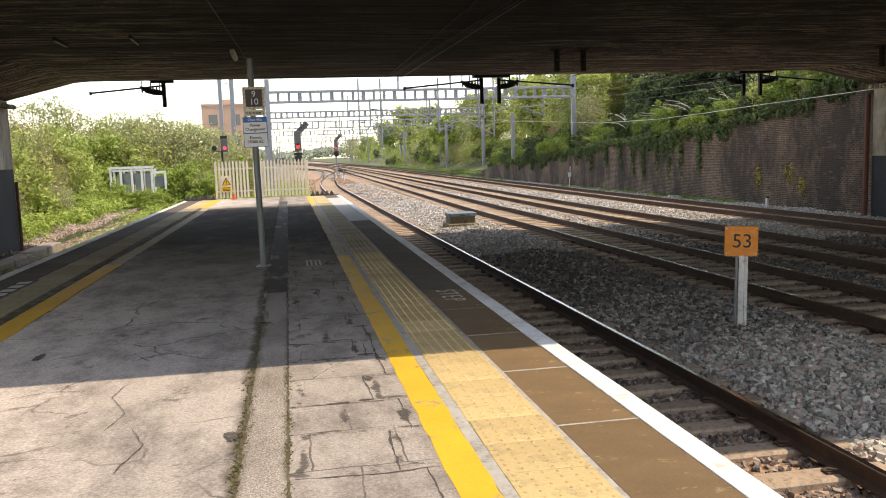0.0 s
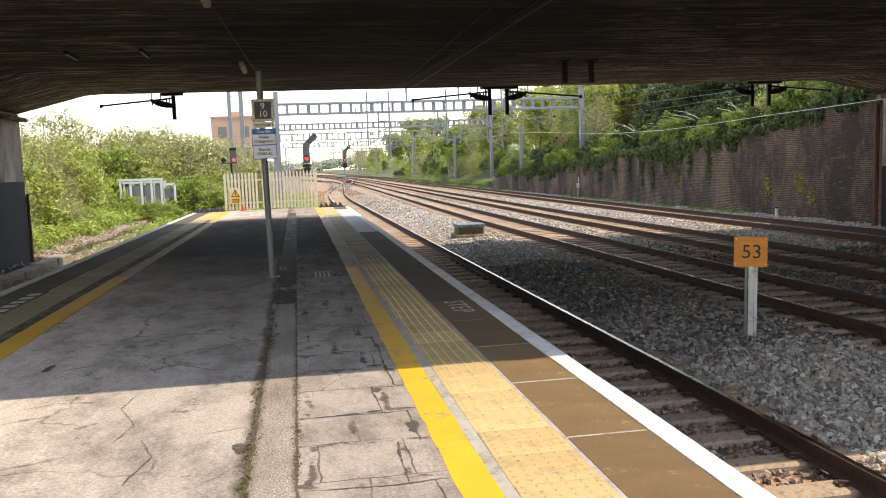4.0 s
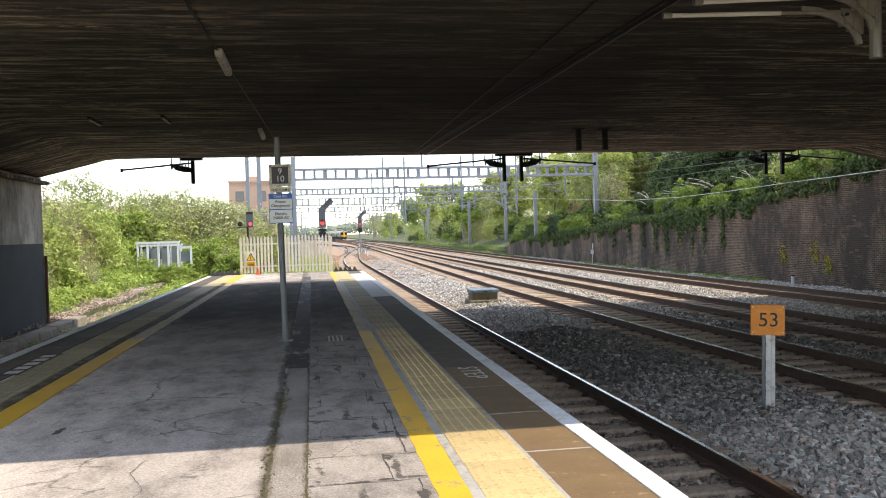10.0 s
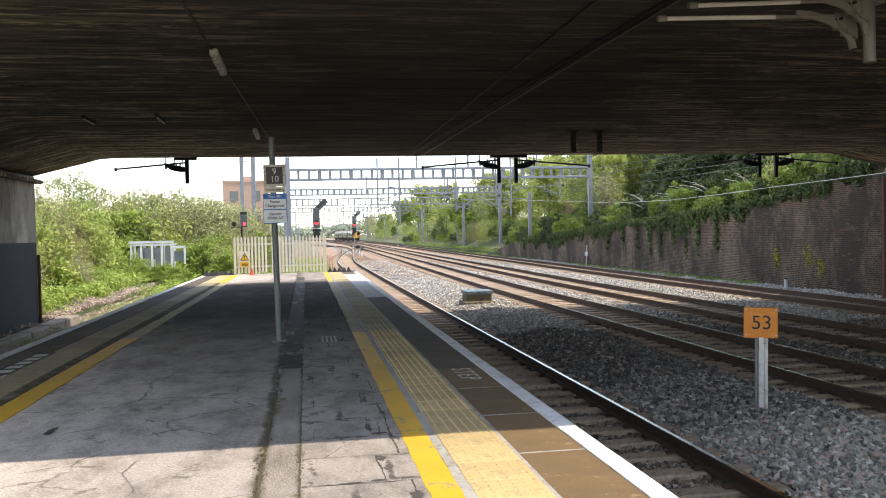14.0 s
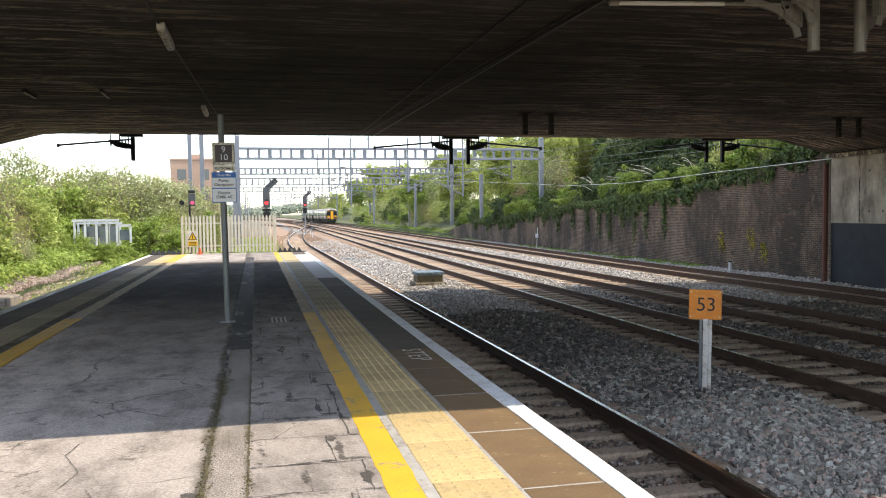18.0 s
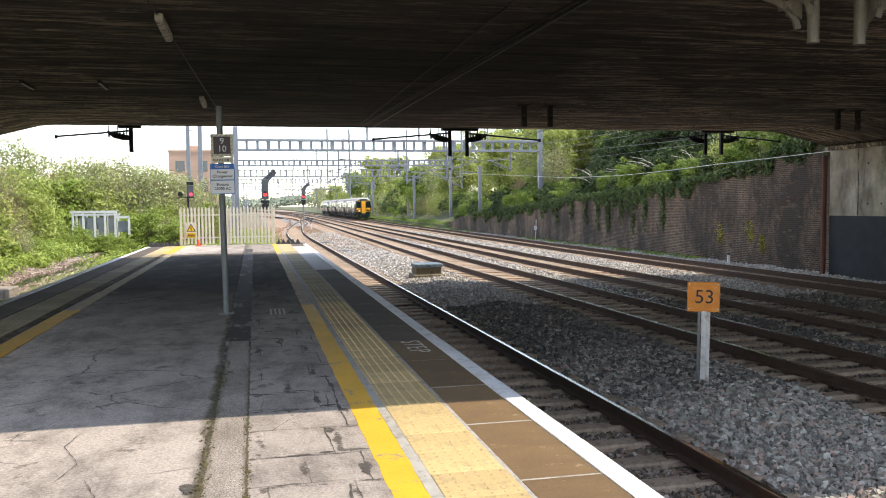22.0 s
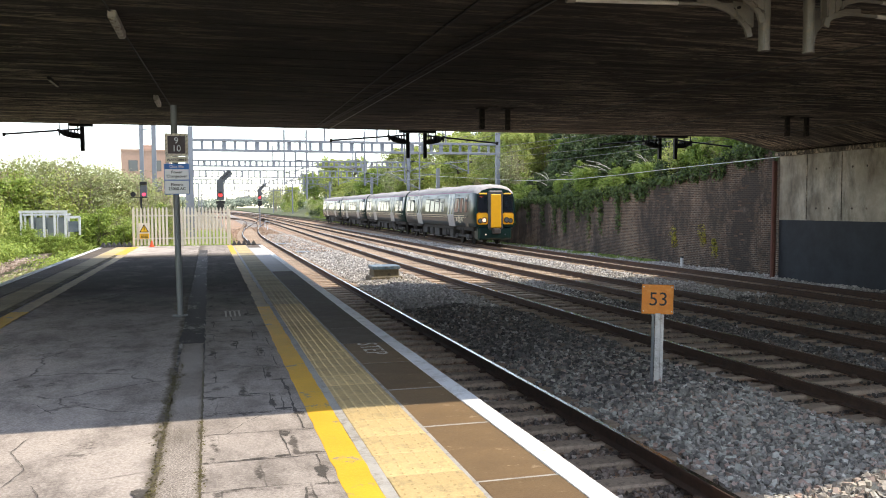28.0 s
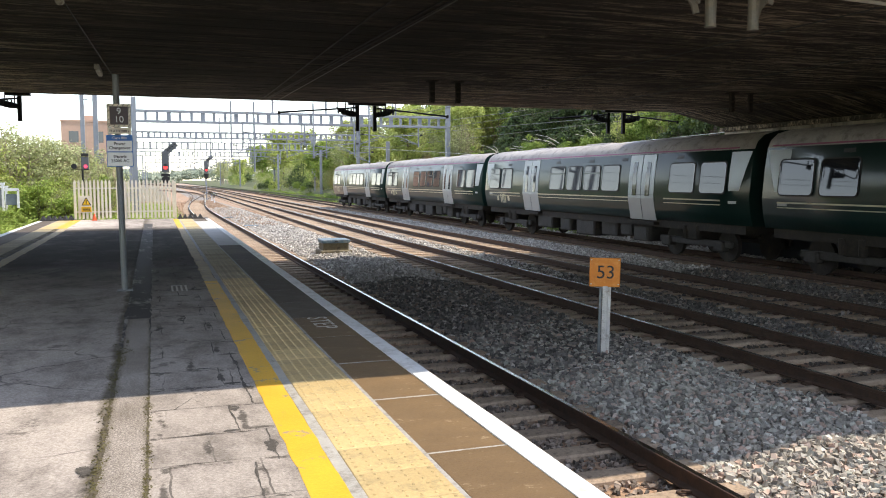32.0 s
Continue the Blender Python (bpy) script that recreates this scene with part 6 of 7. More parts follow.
for i in range(50):
    y = 25.6 + i * 1.0
    hanging_ivy(y, 0.35 + 1.0 * pr.random() ** 2, pr.uniform(0.5, 1.2), 100 + i)
for i, y in enumerate((38.2, 40.2, 41.6, 43.0, 44.8, 46.2, 48, 50.5, 53, 56)):
    hanging_ivy(y, pr.uniform(1.6, 2.9) * (wall_top(y) + 1.2) / 3.3, 0.3, 200 + i)


def weeds(name, xa, xb, ya, yb, n, h, mat, label, seed, zf):
    r = np.random.default_rng(seed)
    c = np.stack([r.uniform(xa, xb, n // 30), r.uniform(ya, yb, n // 30), np.zeros(n // 30)], 1)
    c[:, 2] = [zf(x, y) + 0.4 * h for x, y in c[:, :2]]
    q, f = leaves(c, n, (0.25, 0.25, h * 0.3), 0.06, 0.6, seed)
    return tagged(new(name, soup(name, q.tolist(), f.tolist(), mat)), label, "weeds", kind="stuff")


weeds("nettle_bank", -13.2, -10.0, 19, 48, 34000, 0.7, LEAF_F, "bright green nettles and weeds on the bank", 31, ground_z)
weeds("wall_foot_grass", 17.2, 17.95, 34, 60, 4000, 0.14, LEAF_A, "green grass along the foot of the brick wall", 32, lambda x, y: -1.15)
weeds("track_end_weeds", -9.0, -0.6, 35.5, 80, 40000, 0.7, LEAF_F, "weeds growing beyond the platform's end", 35, lambda x, y: -1.15)
weeds("far_bank_grass", 17.5, 19.0, 70, 170, 12000, 0.4, LEAF_A, "grass on the bank beside the tracks", 33, ground_z)
weeds("kerb_weeds", -9.2, -7.6, 22, 44, 2500, 0.15, LEAF_B, "dry weeds in the gravel", 34, lambda x, y: -1.1)


def arching_stalks(x, y, z, n, seed):
    """Pale dead stems that arch out of the shrubs over the wall."""
    t = thing("dead_stalks", "pale dead stalks arching out of the shrubs", "stalks", (x, y, z), "dead stalks")
    r = random.Random(seed)
    for _ in range(n):
        bm = bmesh.new()
        dx, dy, h = r.uniform(-1.6, -0.3), r.uniform(-1.3, 1.3), r.uniform(1.0, 1.8)
        pts = [(dx * u * u, dy * u, h * (1.7 * u - 0.8 * u * u)) for u in (0, 0.25, 0.5, 0.75, 1.0)]
        for k, (p0, p1) in enumerate(zip(pts, pts[1:])):
            rod(bm, p0, p1, 0.02 - 0.003 * k, 5, None, False)
        part("stalk", bm, STALK, t)


for x, y, n, sd in ((19.6, 41.5, 6, 1), (19.8, 43.6, 7, 2), (20.2, 46.0, 5, 3), (19.4, 37.5, 4, 4), (19.8, 51.0, 5, 5)):
    arching_stalks(x, y, wall_top(y) + 0.4, n, sd)
for k, (y, z) in enumerate(((32.9, 0.05), (30.65, 0.15), (29.8, -0.25))):
    q, f = leaves([(WALL_X - 0.05, y + 0.05 * i, z + 0.22 * (i - 1)) for i in range(3)], 260, (0.05, 0.13, 0.13), 0.035, 0.2, 500 + k, (-0.6, 0, 0))
    tagged(new("wall_flowers", soup("wall_flowers", q.tolist(), f.tolist(), WALLFLOWER)), "yellow flowering plant rooted in the brick wall", "plant", "wall plants", "stuff")


def tree_mesh(name, h, spread, seed, n, leaf, mats):
    r = np.random.default_rng(seed)
    bm = bmesh.new()
    rod(bm, (0, 0, -0.3), (0.1, 0.1, h * 0.45), 0.16, 8, 0.1, False)
    rod(bm, (0.1, 0.1, h * 0.45), (0.0, 0.2, h * 0.9), 0.1, 6, 0.02, False)
    cent = []
    for k in range(22):
        z = h * r.uniform(0.25, 0.85)
        a = r.uniform(0, 6.28)
        ln = spread * (1.15 - abs(z / h - 0.5)) * r.uniform(0.5, 1.0)
        tip = Vector((math.cos(a) * ln, math.sin(a) * ln, z + ln * 0.6))
        rod(bm, (0.05, 0.1, z), tip, 0.05, 5, 0.01, False)
        for u in (0.45, 0.7, 1.0):
            p = Vector((0.05, 0.1, z)).lerp(tip, u)
            for _ in range(3):
                cent.append((p + Vector(r.normal(0, 0.35, 3)))[:])
    me = bpy.data.meshes.new(name + "_wood")
    bm.to_mesh(me)
    bm.free()
    me.materials.append(mats[0])
    pick = r.choice(len(cent), 85, replace=False)
    q, f = leaves([cent[i] for i in pick], n, (0.4, 0.4, 0.32), leaf, 0.3, seed)
    return me, soup(name + "_leaves", q.tolist(), f.tolist(), mats[1])


TREES = [
    (tree_mesh("tree_a", 7.5, 2.6, 41, 9000, 0.12, (BARK, LEAF_D)), "young tree in pale yellow-green spring leaf"),
    (tree_mesh("tree_b", 7.0, 2.4, 42, 4200, 0.085, (PALEBARK, LEAF_B)), "half-bare tree with olive buds and pale branches"),
    (tree_mesh("tree_c", 6.5, 2.5, 43, 9000, 0.12, (BARK, LEAF_A)), "leafy green tree on the embankment"),
    (tree_mesh("tree_d", 6.0, 2.6, 44, 12000, 0.11, (BARK, LEAF_C)), "tree smothered in dark evergreen ivy"),
]


def put_tree(k, x, y, s, group):
    pair, label = TREES[k]
    plant("tree", label, "tree", pair, (x, y, ground_z(x, y) - 0.15), s, pr.uniform(0, 6.28), group)


for i in range(30):
    y = 62 + i * 4.6 + pr.uniform(-2, 2)
    put_tree(pr.choice([0, 1, 2, 0]), 27 + pr.random() * 9, y, pr.uniform(0.6, 1.0), "embankment trees")
for i in range(22):
    put_tree(pr.choice([1, 1, 0]), pr.uniform(-30, -13), 34 + i * 3.4, pr.uniform(0.38, 0.6), "west bank trees")
for k, x, y, s in ((1, -14.3, 50, 0.76), (1, -15.4, 52, 0.66), (1, -12.6, 53, 0.56), (1, -8.6, 52, 0.78), (1, -9.6, 55, 0.8), (0, -10.6, 56, 0.52), (1, -7.3, 54, 0.74), (1, -6.3, 56, 0.68), (0, -5.6, 58, 0.6), (1, -11.4, 54, 0.68)):
    put_tree(k, x, y, s, "west bank trees")
for i in range(12):
    put_shrub(pr.choice([0, 1, 3]), -8.6 + i * 0.36, 53 + pr.uniform(-2, 2), -1.1, pr.uniform(0.8, 1.15), "west bank shrubs")
for k, x, y, s in ((0, 24.5, 86, 1.05), (2, 27.5, 90, 1.0), (0, 21.5, 98, 1.1), (1, 25.5, 100, 1.15), (0, 29.5, 82, 0.9), (1, 23.0, 112, 1.2), (2, 20.8, 118, 1.0), (0, 26.5, 76, 0.8), (1, 31.0, 92, 1.1)):
    put_tree(k, x, y, s, "embankment trees")
for i in range(16):
    put_tree(pr.choice([0, 1, 2]), pr.uniform(20, 34), 170 + i * 14, pr.uniform(1.0, 1.5), "far trees")

for k, x, y, s in ((3, 22.5, 43, 0.7), (3, 24.0, 46.5, 0.75), (3, 22.8, 50, 0.65), (3, 25.0, 53, 0.75), (3, 23.6, 56, 0.6), (3, 22.0, 47, 0.6), (0, 21.6, 62, 0.62), (0, 23.0, 66, 0.8), (0, 25.0, 64, 0.9), (0, 22.6, 68, 0.75), (0, 27.0, 69, 0.95), (1, 24.0, 74, 0.9), (0, 21.6, 79, 0.8), (2, 23.0, 33, 0.5), (2, 25.5, 36, 0.6)):
    put_tree(k, x, y, s, "embankment trees")

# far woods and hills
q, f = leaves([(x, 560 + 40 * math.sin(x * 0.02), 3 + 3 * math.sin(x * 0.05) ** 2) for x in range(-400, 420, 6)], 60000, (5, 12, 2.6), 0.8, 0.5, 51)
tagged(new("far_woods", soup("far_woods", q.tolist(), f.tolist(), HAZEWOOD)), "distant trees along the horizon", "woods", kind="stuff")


# trees added mainly so the far coach sides reflect less bright sky
wr = np.random.default_rng(52)
cent = [(-9 - 26 * wr.random() ** 1.4 - 0.02 * y, y, 0.5 + 5.0 * wr.random() ** 0.7) for y in np.arange(178, 440, 0.5)]
q, f = leaves(cent, 26000, (1.3, 1.6, 0.9), 0.3, 0.3, 53)
tagged(new("far_thicket", soup("far_thicket", q.tolist(), f.tolist(), LEAF_B)), "line of pale trees far along the west side", "thicket", kind="stuff")


# ---- buildings ----
def house(x, y, w, d, h, mat, storeys, label, flat=True):
    b = thing("far_building", label, "building", (x, y, -0.6), "far buildings")
    part("wall", boxm(-w / 2, w / 2, -d / 2, d / 2, 0, h), mat, b)
    part("roof", boxm(-w / 2 - 0.1, w / 2 + 0.1, -d / 2 - 0.1, d / 2 + 0.1, h, h + 0.25), mat if storeys > 2 else SLATE, b)
    if storeys > 2:
        part("roof_house", boxm(-w * 0.12, w * 0.12, -1.5, 1.5, h + 0.25, h + 1.1), mat, b)
    n = max(2, int(w / 3))
    for s in range(storeys):
        for i in range(n):
            wx = -w / 2 + (i + 0.5) * w / n
            z = 1.2 + s * (h - 1) / storeys
            part("window", boxm(wx - 0.6, wx + 0.6, -d / 2 - 0.03, -d / 2 + 0.1, z, z + 1.5), PANE, b)
    return b


house(-10.4, 128, 6.2, 10, 9.9, HOUSEBRICK, 3, "tan brick block beyond the railway")
house(-40, 120, 14, 10, 6.5, FARWALL, 2, "pale house beyond the west bank")
house(-52, 96, 10, 8, 6.2, HOUSEBRICK, 2, "brick house with a dark roof beyond the bushes")


# ---- white frame shelter ----
PANEL_GREY = plain("grey_sheet", (0.2, 0.23, 0.24), 0.5)
sh = thing("white_frame_shelter", "white painted open metal frame among the bushes", "frame", (-10.1, 46, -0.5))
for x in (-0.95, -0.45, 0.1, 0.6, 1.1):
    part("post", boxm(x - 0.05, x + 0.05, -0.05, 0.05, 0, 1.75), SHELTER, sh)
    part("post", boxm(x - 0.05, x + 0.05, 0.9, 1.0, 0, 1.6), SHELTER, sh)
part("top_rail", boxm(-1.05, 1.2, -0.06, 0.06, 1.74, 1.86), SHELTER, sh)
part("top_rail", boxm(-1.05, 1.2, 0.88, 1.02, 1.6, 1.7), SHELTER, sh)
part("side_frame", boxm(1.15, 1.8, -0.04, 0.04, 1.45, 1.58), SHELTER, sh)
part("side_frame", boxm(1.72, 1.82, -0.04, 0.04, 0.6, 1.5), SHELTER, sh)
part("back_sheet", boxm(-0.7, 0.45, 0.5, 0.53, 0.9, 1.5), PANEL_GREY, sh)
for a, b in ((-0.42, 0.07), (0.13, 0.57), (0.63, 1.07)):
    part("glazed_panel", boxm(a + 0.06, b - 0.04, 0.45, 0.47, 0.3, 1.5), PANEL_GREY, sh, "dull grey sheet between the posts")
part("glazed_panel", boxm(1.22, 1.7, 0.05, 0.07, 0.75, 1.3), PANEL_GREY, sh, "dull grey sheet between the posts")
for x in (-2.9, -2.5):
    part("rail_post", boxm(x - 0.04, x + 0.04, -0.04, 0.04, 0.2, 0.95), SHELTER, sh)


# ---- proud bricks of the retaining wall ----
brick_wall = bpy.data.objects["wall_retaining"]
BRICK_PIECE = plain("sooty_single_brick", (0.16, 0.1, 0.067), 0.9, 0, 0.3, 6, 40, (0.05, 0.036, 0.028), 0.3, per_object=0.65)
bm = boxm(-0.012, 0.012, -0.1035, 0.1035, -0.031, 0.031, 0.004)
BRICK_ME = bpy.data.meshes.new("brick")
bm.to_mesh(BRICK_ME)
bm.free()
BRICK_ME.materials.append(BRICK_PIECE)
br_ = random.Random(77)
placed = set()
while len(placed) < 290:
    row, col = br_.randrange(0, 52), br_.randrange(0, 66)
    y = 25.425 + col * 0.225 + (0.1125 if row % 2 else 0)
    if (row, col) in placed or -1.05 + row * 0.075 > wall_top(y) - 0.3:
        continue
    placed.add((row, col))
    share("brick", BRICK_ME, brick_wall, (WALL_X - 0.004 + br_.uniform(-0.003, 0.004), y, -1.05 + 0.0375 + row * 0.075))


# ---- platform edge pieces ----
edge = tagged(new("platform_edging"), "coping slabs and tactile paving along the platform's edges", "paving", kind="structure")
bm = boxm(-0.214, 0.214, -0.197, 0.197, -0.04, 0.0, 0.004)
for i in range(6):
    for j in range(6):
        bmesh.ops.create_cone(bm, cap_ends=True, segments=6, radius1=0.012, radius2=0.008, depth=0.006, matrix=Matrix.Translation((-0.178 + i * 0.0712, -0.167 + j * 0.0668, 0.003)))
TILE_ME = bpy.data.meshes.new("tactile_slab")
bm.to_mesh(TILE_ME)
bm.free()
TILE_ME.materials.append(TACTILE)
bm = boxm(-0.214, 0.214, -0.197, 0.197, -0.04, 0.0, 0.004)
TILE_FAR = bpy.data.meshes.new("tactile_slab")
bm.to_mesh(TILE_FAR)
bm.free()
TILE_FAR.materials.append(TACTILE)
DULL_ME, DULL_FAR = TILE_ME.copy(), TILE_FAR.copy()
for me in (DULL_ME, DULL_FAR):
    me.materials[0] = TACTILE_DULL
r2 = random.Random(9)
for side, xc in ((0, -0.836), (1, -5.06)):
    y = -13.0
    while y < 33.2:
        # right-hand slabs from 12.8 to 27.5 go dull for the bridge's shade
        share("tactile_slab", (DULL_ME if y < 18 else DULL_FAR) if y < 27.5 and (side or y > 12.8) else TILE_ME if y < 18 else TILE_FAR, edge, (xc + r2.uniform(-0.003, 0.003), y, 0.006 + r2.uniform(-0.002, 0.002)), r2.uniform(-0.006, 0.006))
        y += 0.4
for mat, nm in ((COPING, "coping_slab"), (DARKCOPING, "dark_coping_slab"), (PALE_SLAB, "pale_coping_slab")):
    bm = boxm(-0.299, 0.299, -0.576, 0.576, -0.07, 0.0, 0.006)
    me = bpy.data.meshes.new(nm)
    bm.to_mesh(me)
    bm.free()
    me.materials.append(mat)
    if nm == "coping_slab":
        SLAB_ME = me
    elif nm == "dark_coping_slab":
        DARK_ME = me
    else:
        PALE_ME = me
for xc in (-0.302, -5.62):
    y = -12.78
    while y < 33.3:
        pale = xc > -1 and 18.9 < y < 31
        # right slabs past 9.2 coloured darker for bridge shade; left row is grey-brown
        share("coping_slab", PALE_ME if pale else DARK_ME if y > 9.2 or xc < -1 else SLAB_ME, edge, (xc, y, 0.004 + r2.uniform(-0.002, 0.002)), 0)
        y += 1.17
wavy_strip("trim_joint_1", -0.6, 0.0, PLAT_Y0, 33.6, 0.0015, KERB, "pale mortar under the coping slabs", "mortar", 0.0, 1, 8)
wavy_strip("trim_joint_2", -5.92, -5.36, PLAT_Y0, 33.6, 0.0015, KERB, "pale mortar under the coping slabs", "mortar", 0.0, 1, 8)
wavy_strip("trim_white_1", -0.135, 0.004, PLAT_Y0, 33.0, 0.012, WHITE, "white painted line on the platform's edge", "edge line", 0.003, 0.8, 9, 0.02)
wavy_strip("trim_white_2", -5.925, -5.78, PLAT_Y0, 33.0, 0.012, WHITE, "white painted line on the platform's edge", "edge line", 0.003, 0.8, 10, 0.02)


# ---- stencils and moss on the platform ----
step_mark = thing("step_stencil", "worn pale stencil lettering on the coping", "stencil", (-0.36, 8.48, 0.0075))
for k, ch in enumerate("STEP"):
    text_part("letter", ch, 0.3, WORNTEXT, step_mark, Matrix.Translation((0, 0.29 - k * 0.19, 0)) @ Matrix.Rotation(radians(-90), 4, "Z"), depth=0.0006)
faint = thing("faded_stencil", "faded unreadable stencil on the asphalt", "stencil", (-1.66, 11.87, 0.003))
for k in range(4):
    part("stencil_bar", boxm(-0.11 + k * 0.06, -0.085 + k * 0.06, -0.3, 0.3, 0, 0.0015), WORNTEXT, faint)
part("stencil_bar", boxm(-0.11, 0.105, 0.31, 0.34, 0, 0.0015), WORNTEXT, faint)
dark = thing("faded_stencil", "dark panel with faded pale stencil on the coping", "stencil", (-5.37, 10.8, 0.0075))
part("stencil_panel", boxm(-0.13, 0.13, -0.9, 0.9, 0, 0.001), BLACK, dark)
for k in range(5):
    part("stencil_bar", boxm(-0.08, 0.08, -0.75 + k * 0.32, -0.55 + k * 0.32, 0.001, 0.0025), WORNTEXT, dark)


def moss(name, x, y0, y1, n, wide, seed):
    r = np.random.default_rng(seed)
    c = np.stack([x + r.normal(0, wide, n // 12), r.uniform(y0, y1, n // 12), np.full(n // 12, 0.004)], 1)
    q, f = leaves(c, n, (0.016, 0.05, 0.002), 0.0065, 1.6, seed)
    q[:, 2] = np.maximum(q[:, 2], 0.003)
    return tagged(new(name, soup(name, q.tolist(), f.tolist(), MOSS)), "yellow-green moss along the joint", "moss", kind="stuff")


moss("joint_moss", -2.275, 3.2, 7.6, 1500, 0.02, 61)
moss("joint_moss", -2.03, 3.2, 6.2, 500, 0.006, 62)
moss("joint_moss", -2.26, 7.2, 8.2, 300, 0.03, 63)


def stain(cx, cy, rx, ry, seed):
    """A flat damp patch with a ragged outline."""
    r = np.random.default_rng(seed)
    n = 110
    smooth = lambda w: np.convolve(np.tile(r.normal(0, 1, n), 3), np.ones(w) / w, "same")[n:2 * n]
    rad = np.clip(0.72 + 0.45 * smooth(15) + 0.14 * smooth(4) + 0.03 * r.normal(0, 1, n), 0.2, 1.15)
    vs = [(cx + rx * rad[k] * math.cos(k * 6.283 / n), cy + ry * rad[k] * math.sin(k * 6.283 / n), 0.0035) for k in range(n)]
    return tagged(new("damp_stain", soup("damp_stain", vs, [tuple(range(n))], STAIN)), "ragged dark damp stain on the asphalt", "stain", "platform stains")


def platform_cracks():
    """Reflected joints of the old slabs and stray cracks: thin dark ribbons of uneven width."""
    r = np.random.default_rng(88)
    vs, fs = [], []

    def ribbon(pts, width):
        run = []
        for (xa, ya), (xb, yb) in zip(pts, pts[1:]):
            n = max(3, int(math.hypot(xb - xa, yb - ya) / 0.035))
            run += [(xa + (xb - xa) * k / n, ya + (yb - ya) * k / n) for k in range(n)]
        run.append(pts[-1])
        along = (abs(pts[-1][1] - pts[0][1]) > abs(pts[-1][0] - pts[0][0]))
        sway = np.cumsum(r.normal(0, 0.0035, len(run)))
        sway -= np.linspace(0, sway[-1], len(run))
        wide = width * (0.35 + np.abs(np.convolve(r.normal(0, 1.5, len(run)), np.ones(4) / 4, "same")))
        b = len(vs)
        for (x, y), o, w in zip(run, sway, wide):
            vs.extend([(x + o - w, y, 0.0034), (x + o + w, y, 0.0034)] if along else [(x, y + o - w, 0.0034), (x, y + o + w, 0.0034)])
        fs.extend([(b + 2 * k, b + 2 * k + 1, b + 2 * k + 3, b + 2 * k + 2) for k in range(len(run) - 1)])

    for k in range(-2, 10):
        y = 4.36 + 0.583 * k
        if r.random() < 0.85:
            ribbon([(-2.0, y + r.uniform(-0.03, 0.03)), (-1.6, y + r.uniform(-0.03, 0.03)), (-1.31, y)], 0.0038)
        xm = -1.51 if k % 2 else -1.365
        if r.random() < 0.8:
            ribbon([(xm, y), (xm + r.uniform(-0.02, 0.02), y + 0.583)], 0.0045)
    ribbon([(-1.387, 7.06), (-1.36, 6.45), (-1.36, 5.98), (-1.37, 5.55)], 0.007)
    ribbon([(-1.87, 5.54), (-1.75, 5.8), (-1.62, 6.0)], 0.003)
    ribbon([(-3.08, 6.46), (-3.23, 6.78), (-3.5, 7.0)], 0.003)
    ribbon([(-3.05, 4.8), (-3.0, 5.1), (-3.15, 5.5), (-3.1, 5.8)], 0.003)
    ribbon([(-2.85, 4.1), (-2.78, 4.5), (-2.9, 4.8)], 0.003)
    ribbon([(-3.9, 5.6), (-3.6, 5.75), (-3.3, 5.7)], 0.003)
    return tagged(new("platform_cracks", soup("platform_cracks", vs, fs, STAIN)), "thin dark cracks in the asphalt over old slabs", "cracks", kind="stuff")


platform_cracks()
for k, (cx, cy, rx, ry) in enumerate(((-1.62, 6.7, 0.14, 0.025), (-1.52, 6.35, 0.035, 0.2), (-1.47, 6.15, 0.1, 0.04), (-1.37, 6.85, 0.03, 0.12), (-1.37, 4.62, 0.05, 0.13), (-1.36, 5.98, 0.05, 0.06), (-1.5, 5.45, 0.045, 0.07), (-1.72, 4.95, 0.09, 0.02), (-1.57, 4.97, 0.06, 0.03), (-3.95, 6.85, 0.05, 0.14), (-2.33, 4.5, 0.05, 0.12))):
    stain(cx, cy, rx, ry, 300 + k)


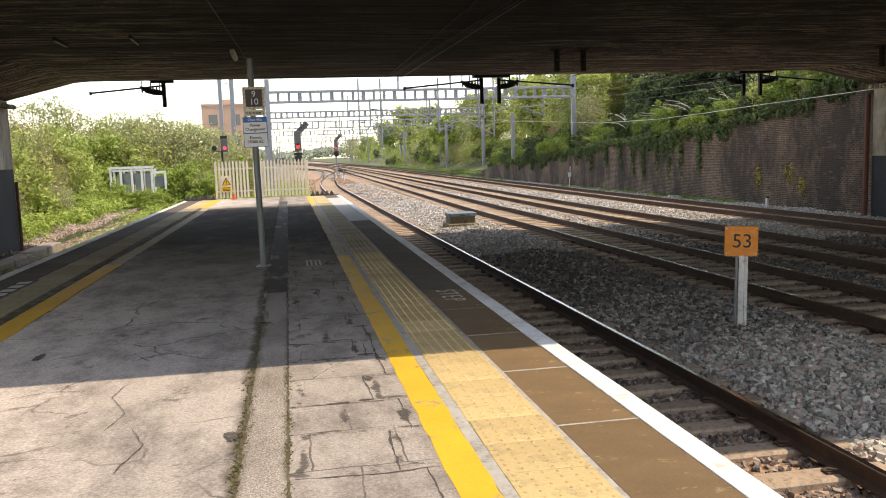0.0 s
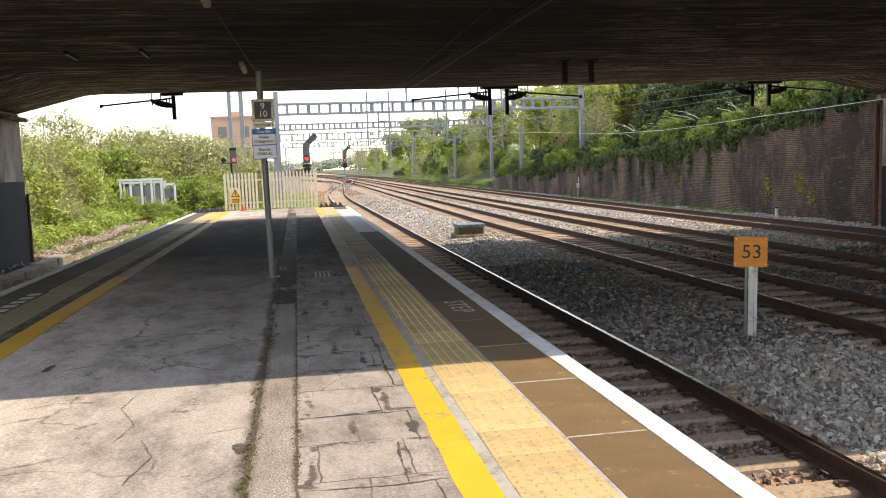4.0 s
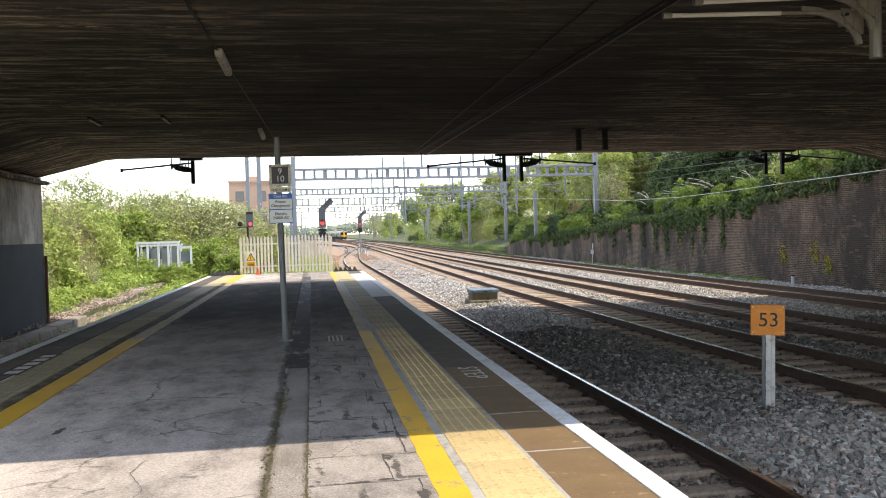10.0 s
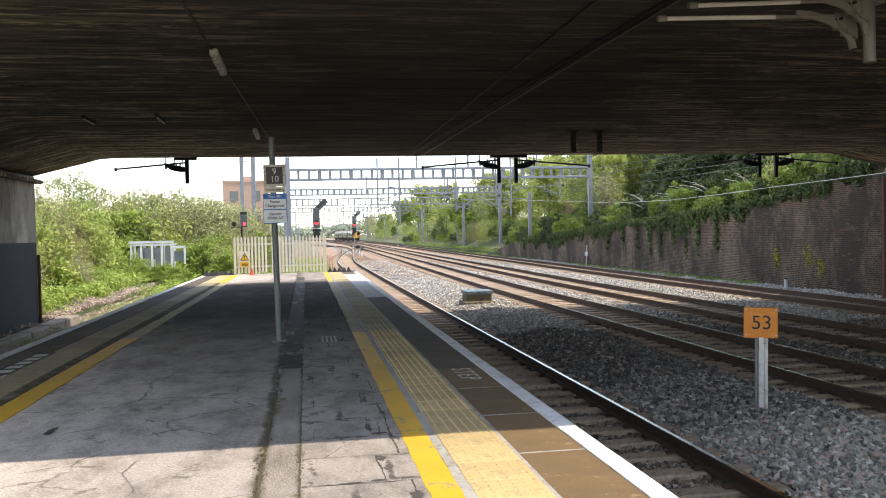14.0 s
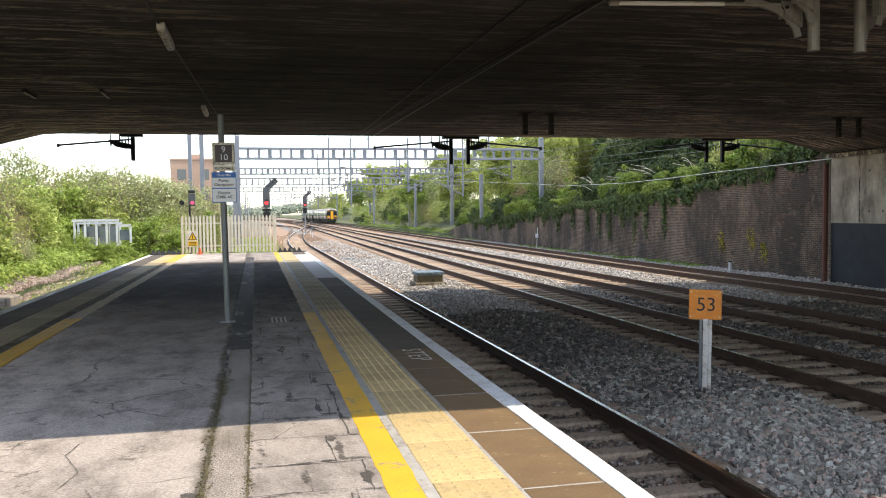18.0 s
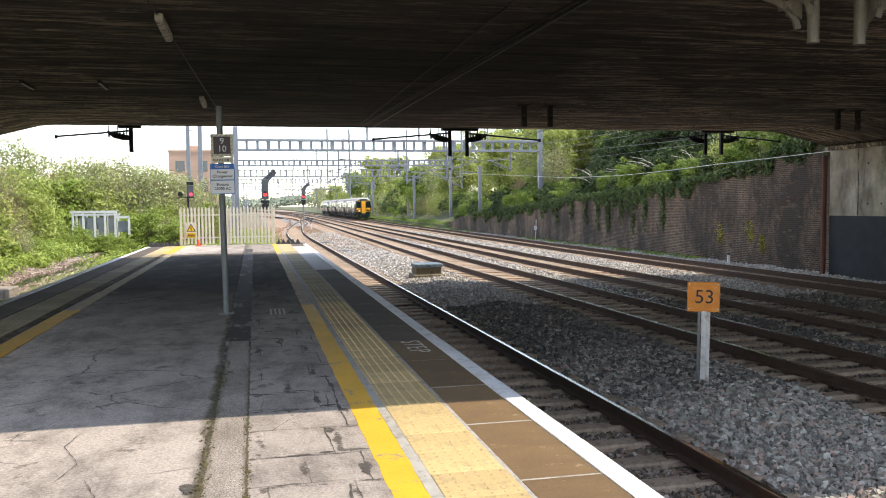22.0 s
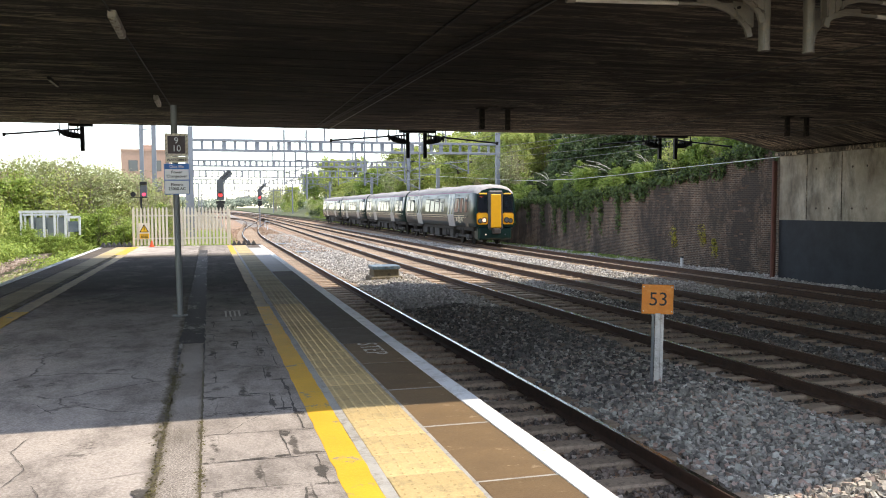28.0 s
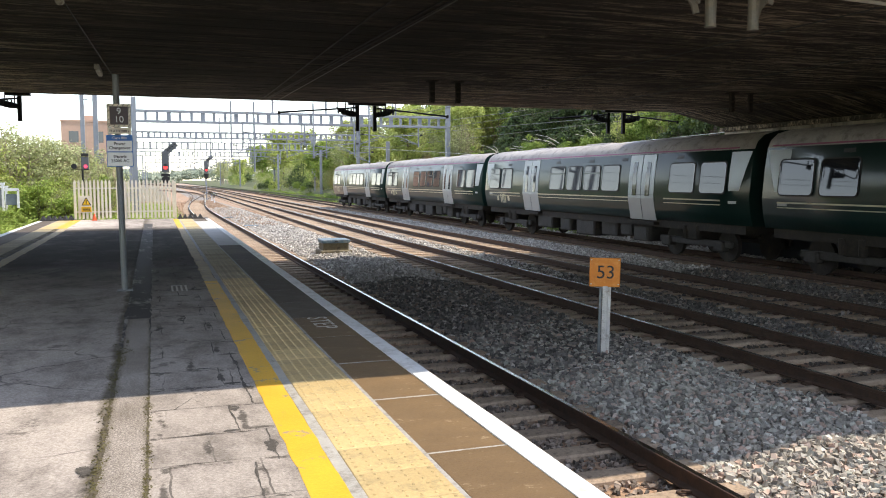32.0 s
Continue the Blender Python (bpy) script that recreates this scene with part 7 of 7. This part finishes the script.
# ---- small trackside things ----
mk = thing("trackside_marker", "small white marker post at the foot of the wall", "marker", (17.3, 31.2, -1.15))
part("post", boxm(-0.05, 0.05, -0.05, 0.05, 0, 0.4, 0.01), TEXTWHITE, mk)
part("cap", boxm(-0.06, 0.06, -0.06, 0.06, 0.4, 0.46, 0.01), DARKSTEEL, mk)
mk = thing("trackside_marker", "thin leaning post with a white plate by the wall", "marker", (17.4, 56, -1.15))
part("post", rodm((0, 0, 0), (0.08, 0, 1.5), 0.03, 6), POSTWHITE, mk)
part("plate", boxm(-0.1, 0.12, -0.04, -0.02, 0.75, 1.05), TEXTWHITE, mk)
for x, y in ((4.1, 92), (4.6, 104)):
    mk = thing("trackside_marker", "short white post in the ballast", "marker", (x, y, -1.12), "ballast posts")
    part("post", boxm(-0.06, 0.06, -0.06, 0.06, 0, 0.6, 0.01), TEXTWHITE, mk)
    part("cap", boxm(-0.1, 0.1, -0.1, 0.1, 0.7, 0.78, 0.01), GALV, mk)
for x, y, w in ((3.4, 47, 0.7), (3.2, 58, 0.9)):
    mk = thing("cable_cover", "flat grey cable cover lying in the ballast", "cover", (x, y, -1.08), "cable covers")
    part("plate", boxm(-w, w, -0.3, 0.3, 0, 0.06, 0.01), BLUELID, mk)
    part("frame", boxm(-w - 0.05, w + 0.05, -0.35, 0.35, -0.05, 0.03, 0.01), BOXSIDE, mk)


# ---- the train's run ----
def run_train():
    for k, car in enumerate(coaches):
        rows = []
        for t, y in TRAIN_ROWS:
            a, b = y + k * CAR_LEN, y + (k + 1) * CAR_LEN
            xa, xb = TRAIN_X + drift(a), TRAIN_X + drift(b)
            rows.append((t, pose(xa, a, 0, 0, 0, -math.degrees(math.atan2(xb - xa, CAR_LEN)))))
        walk(car, rows)


TRAIN_ROWS = [(0.0, 540.0), (6.0, 429.0), (10.0, 356.0), (13.0, 301.0), (16.0, 245.5), (19.0, 191.5), (21.0, 158.0), (23.0, 125.5), (24.0, 109.5), (25.5, 86.0), (27.0, 62.5), (28.0, 48.0), (29.0, 34.7), (30.0, 22.15), (31.0, 10.3), (32.0, -1.3)]


def motions():
    run_train()


motions()
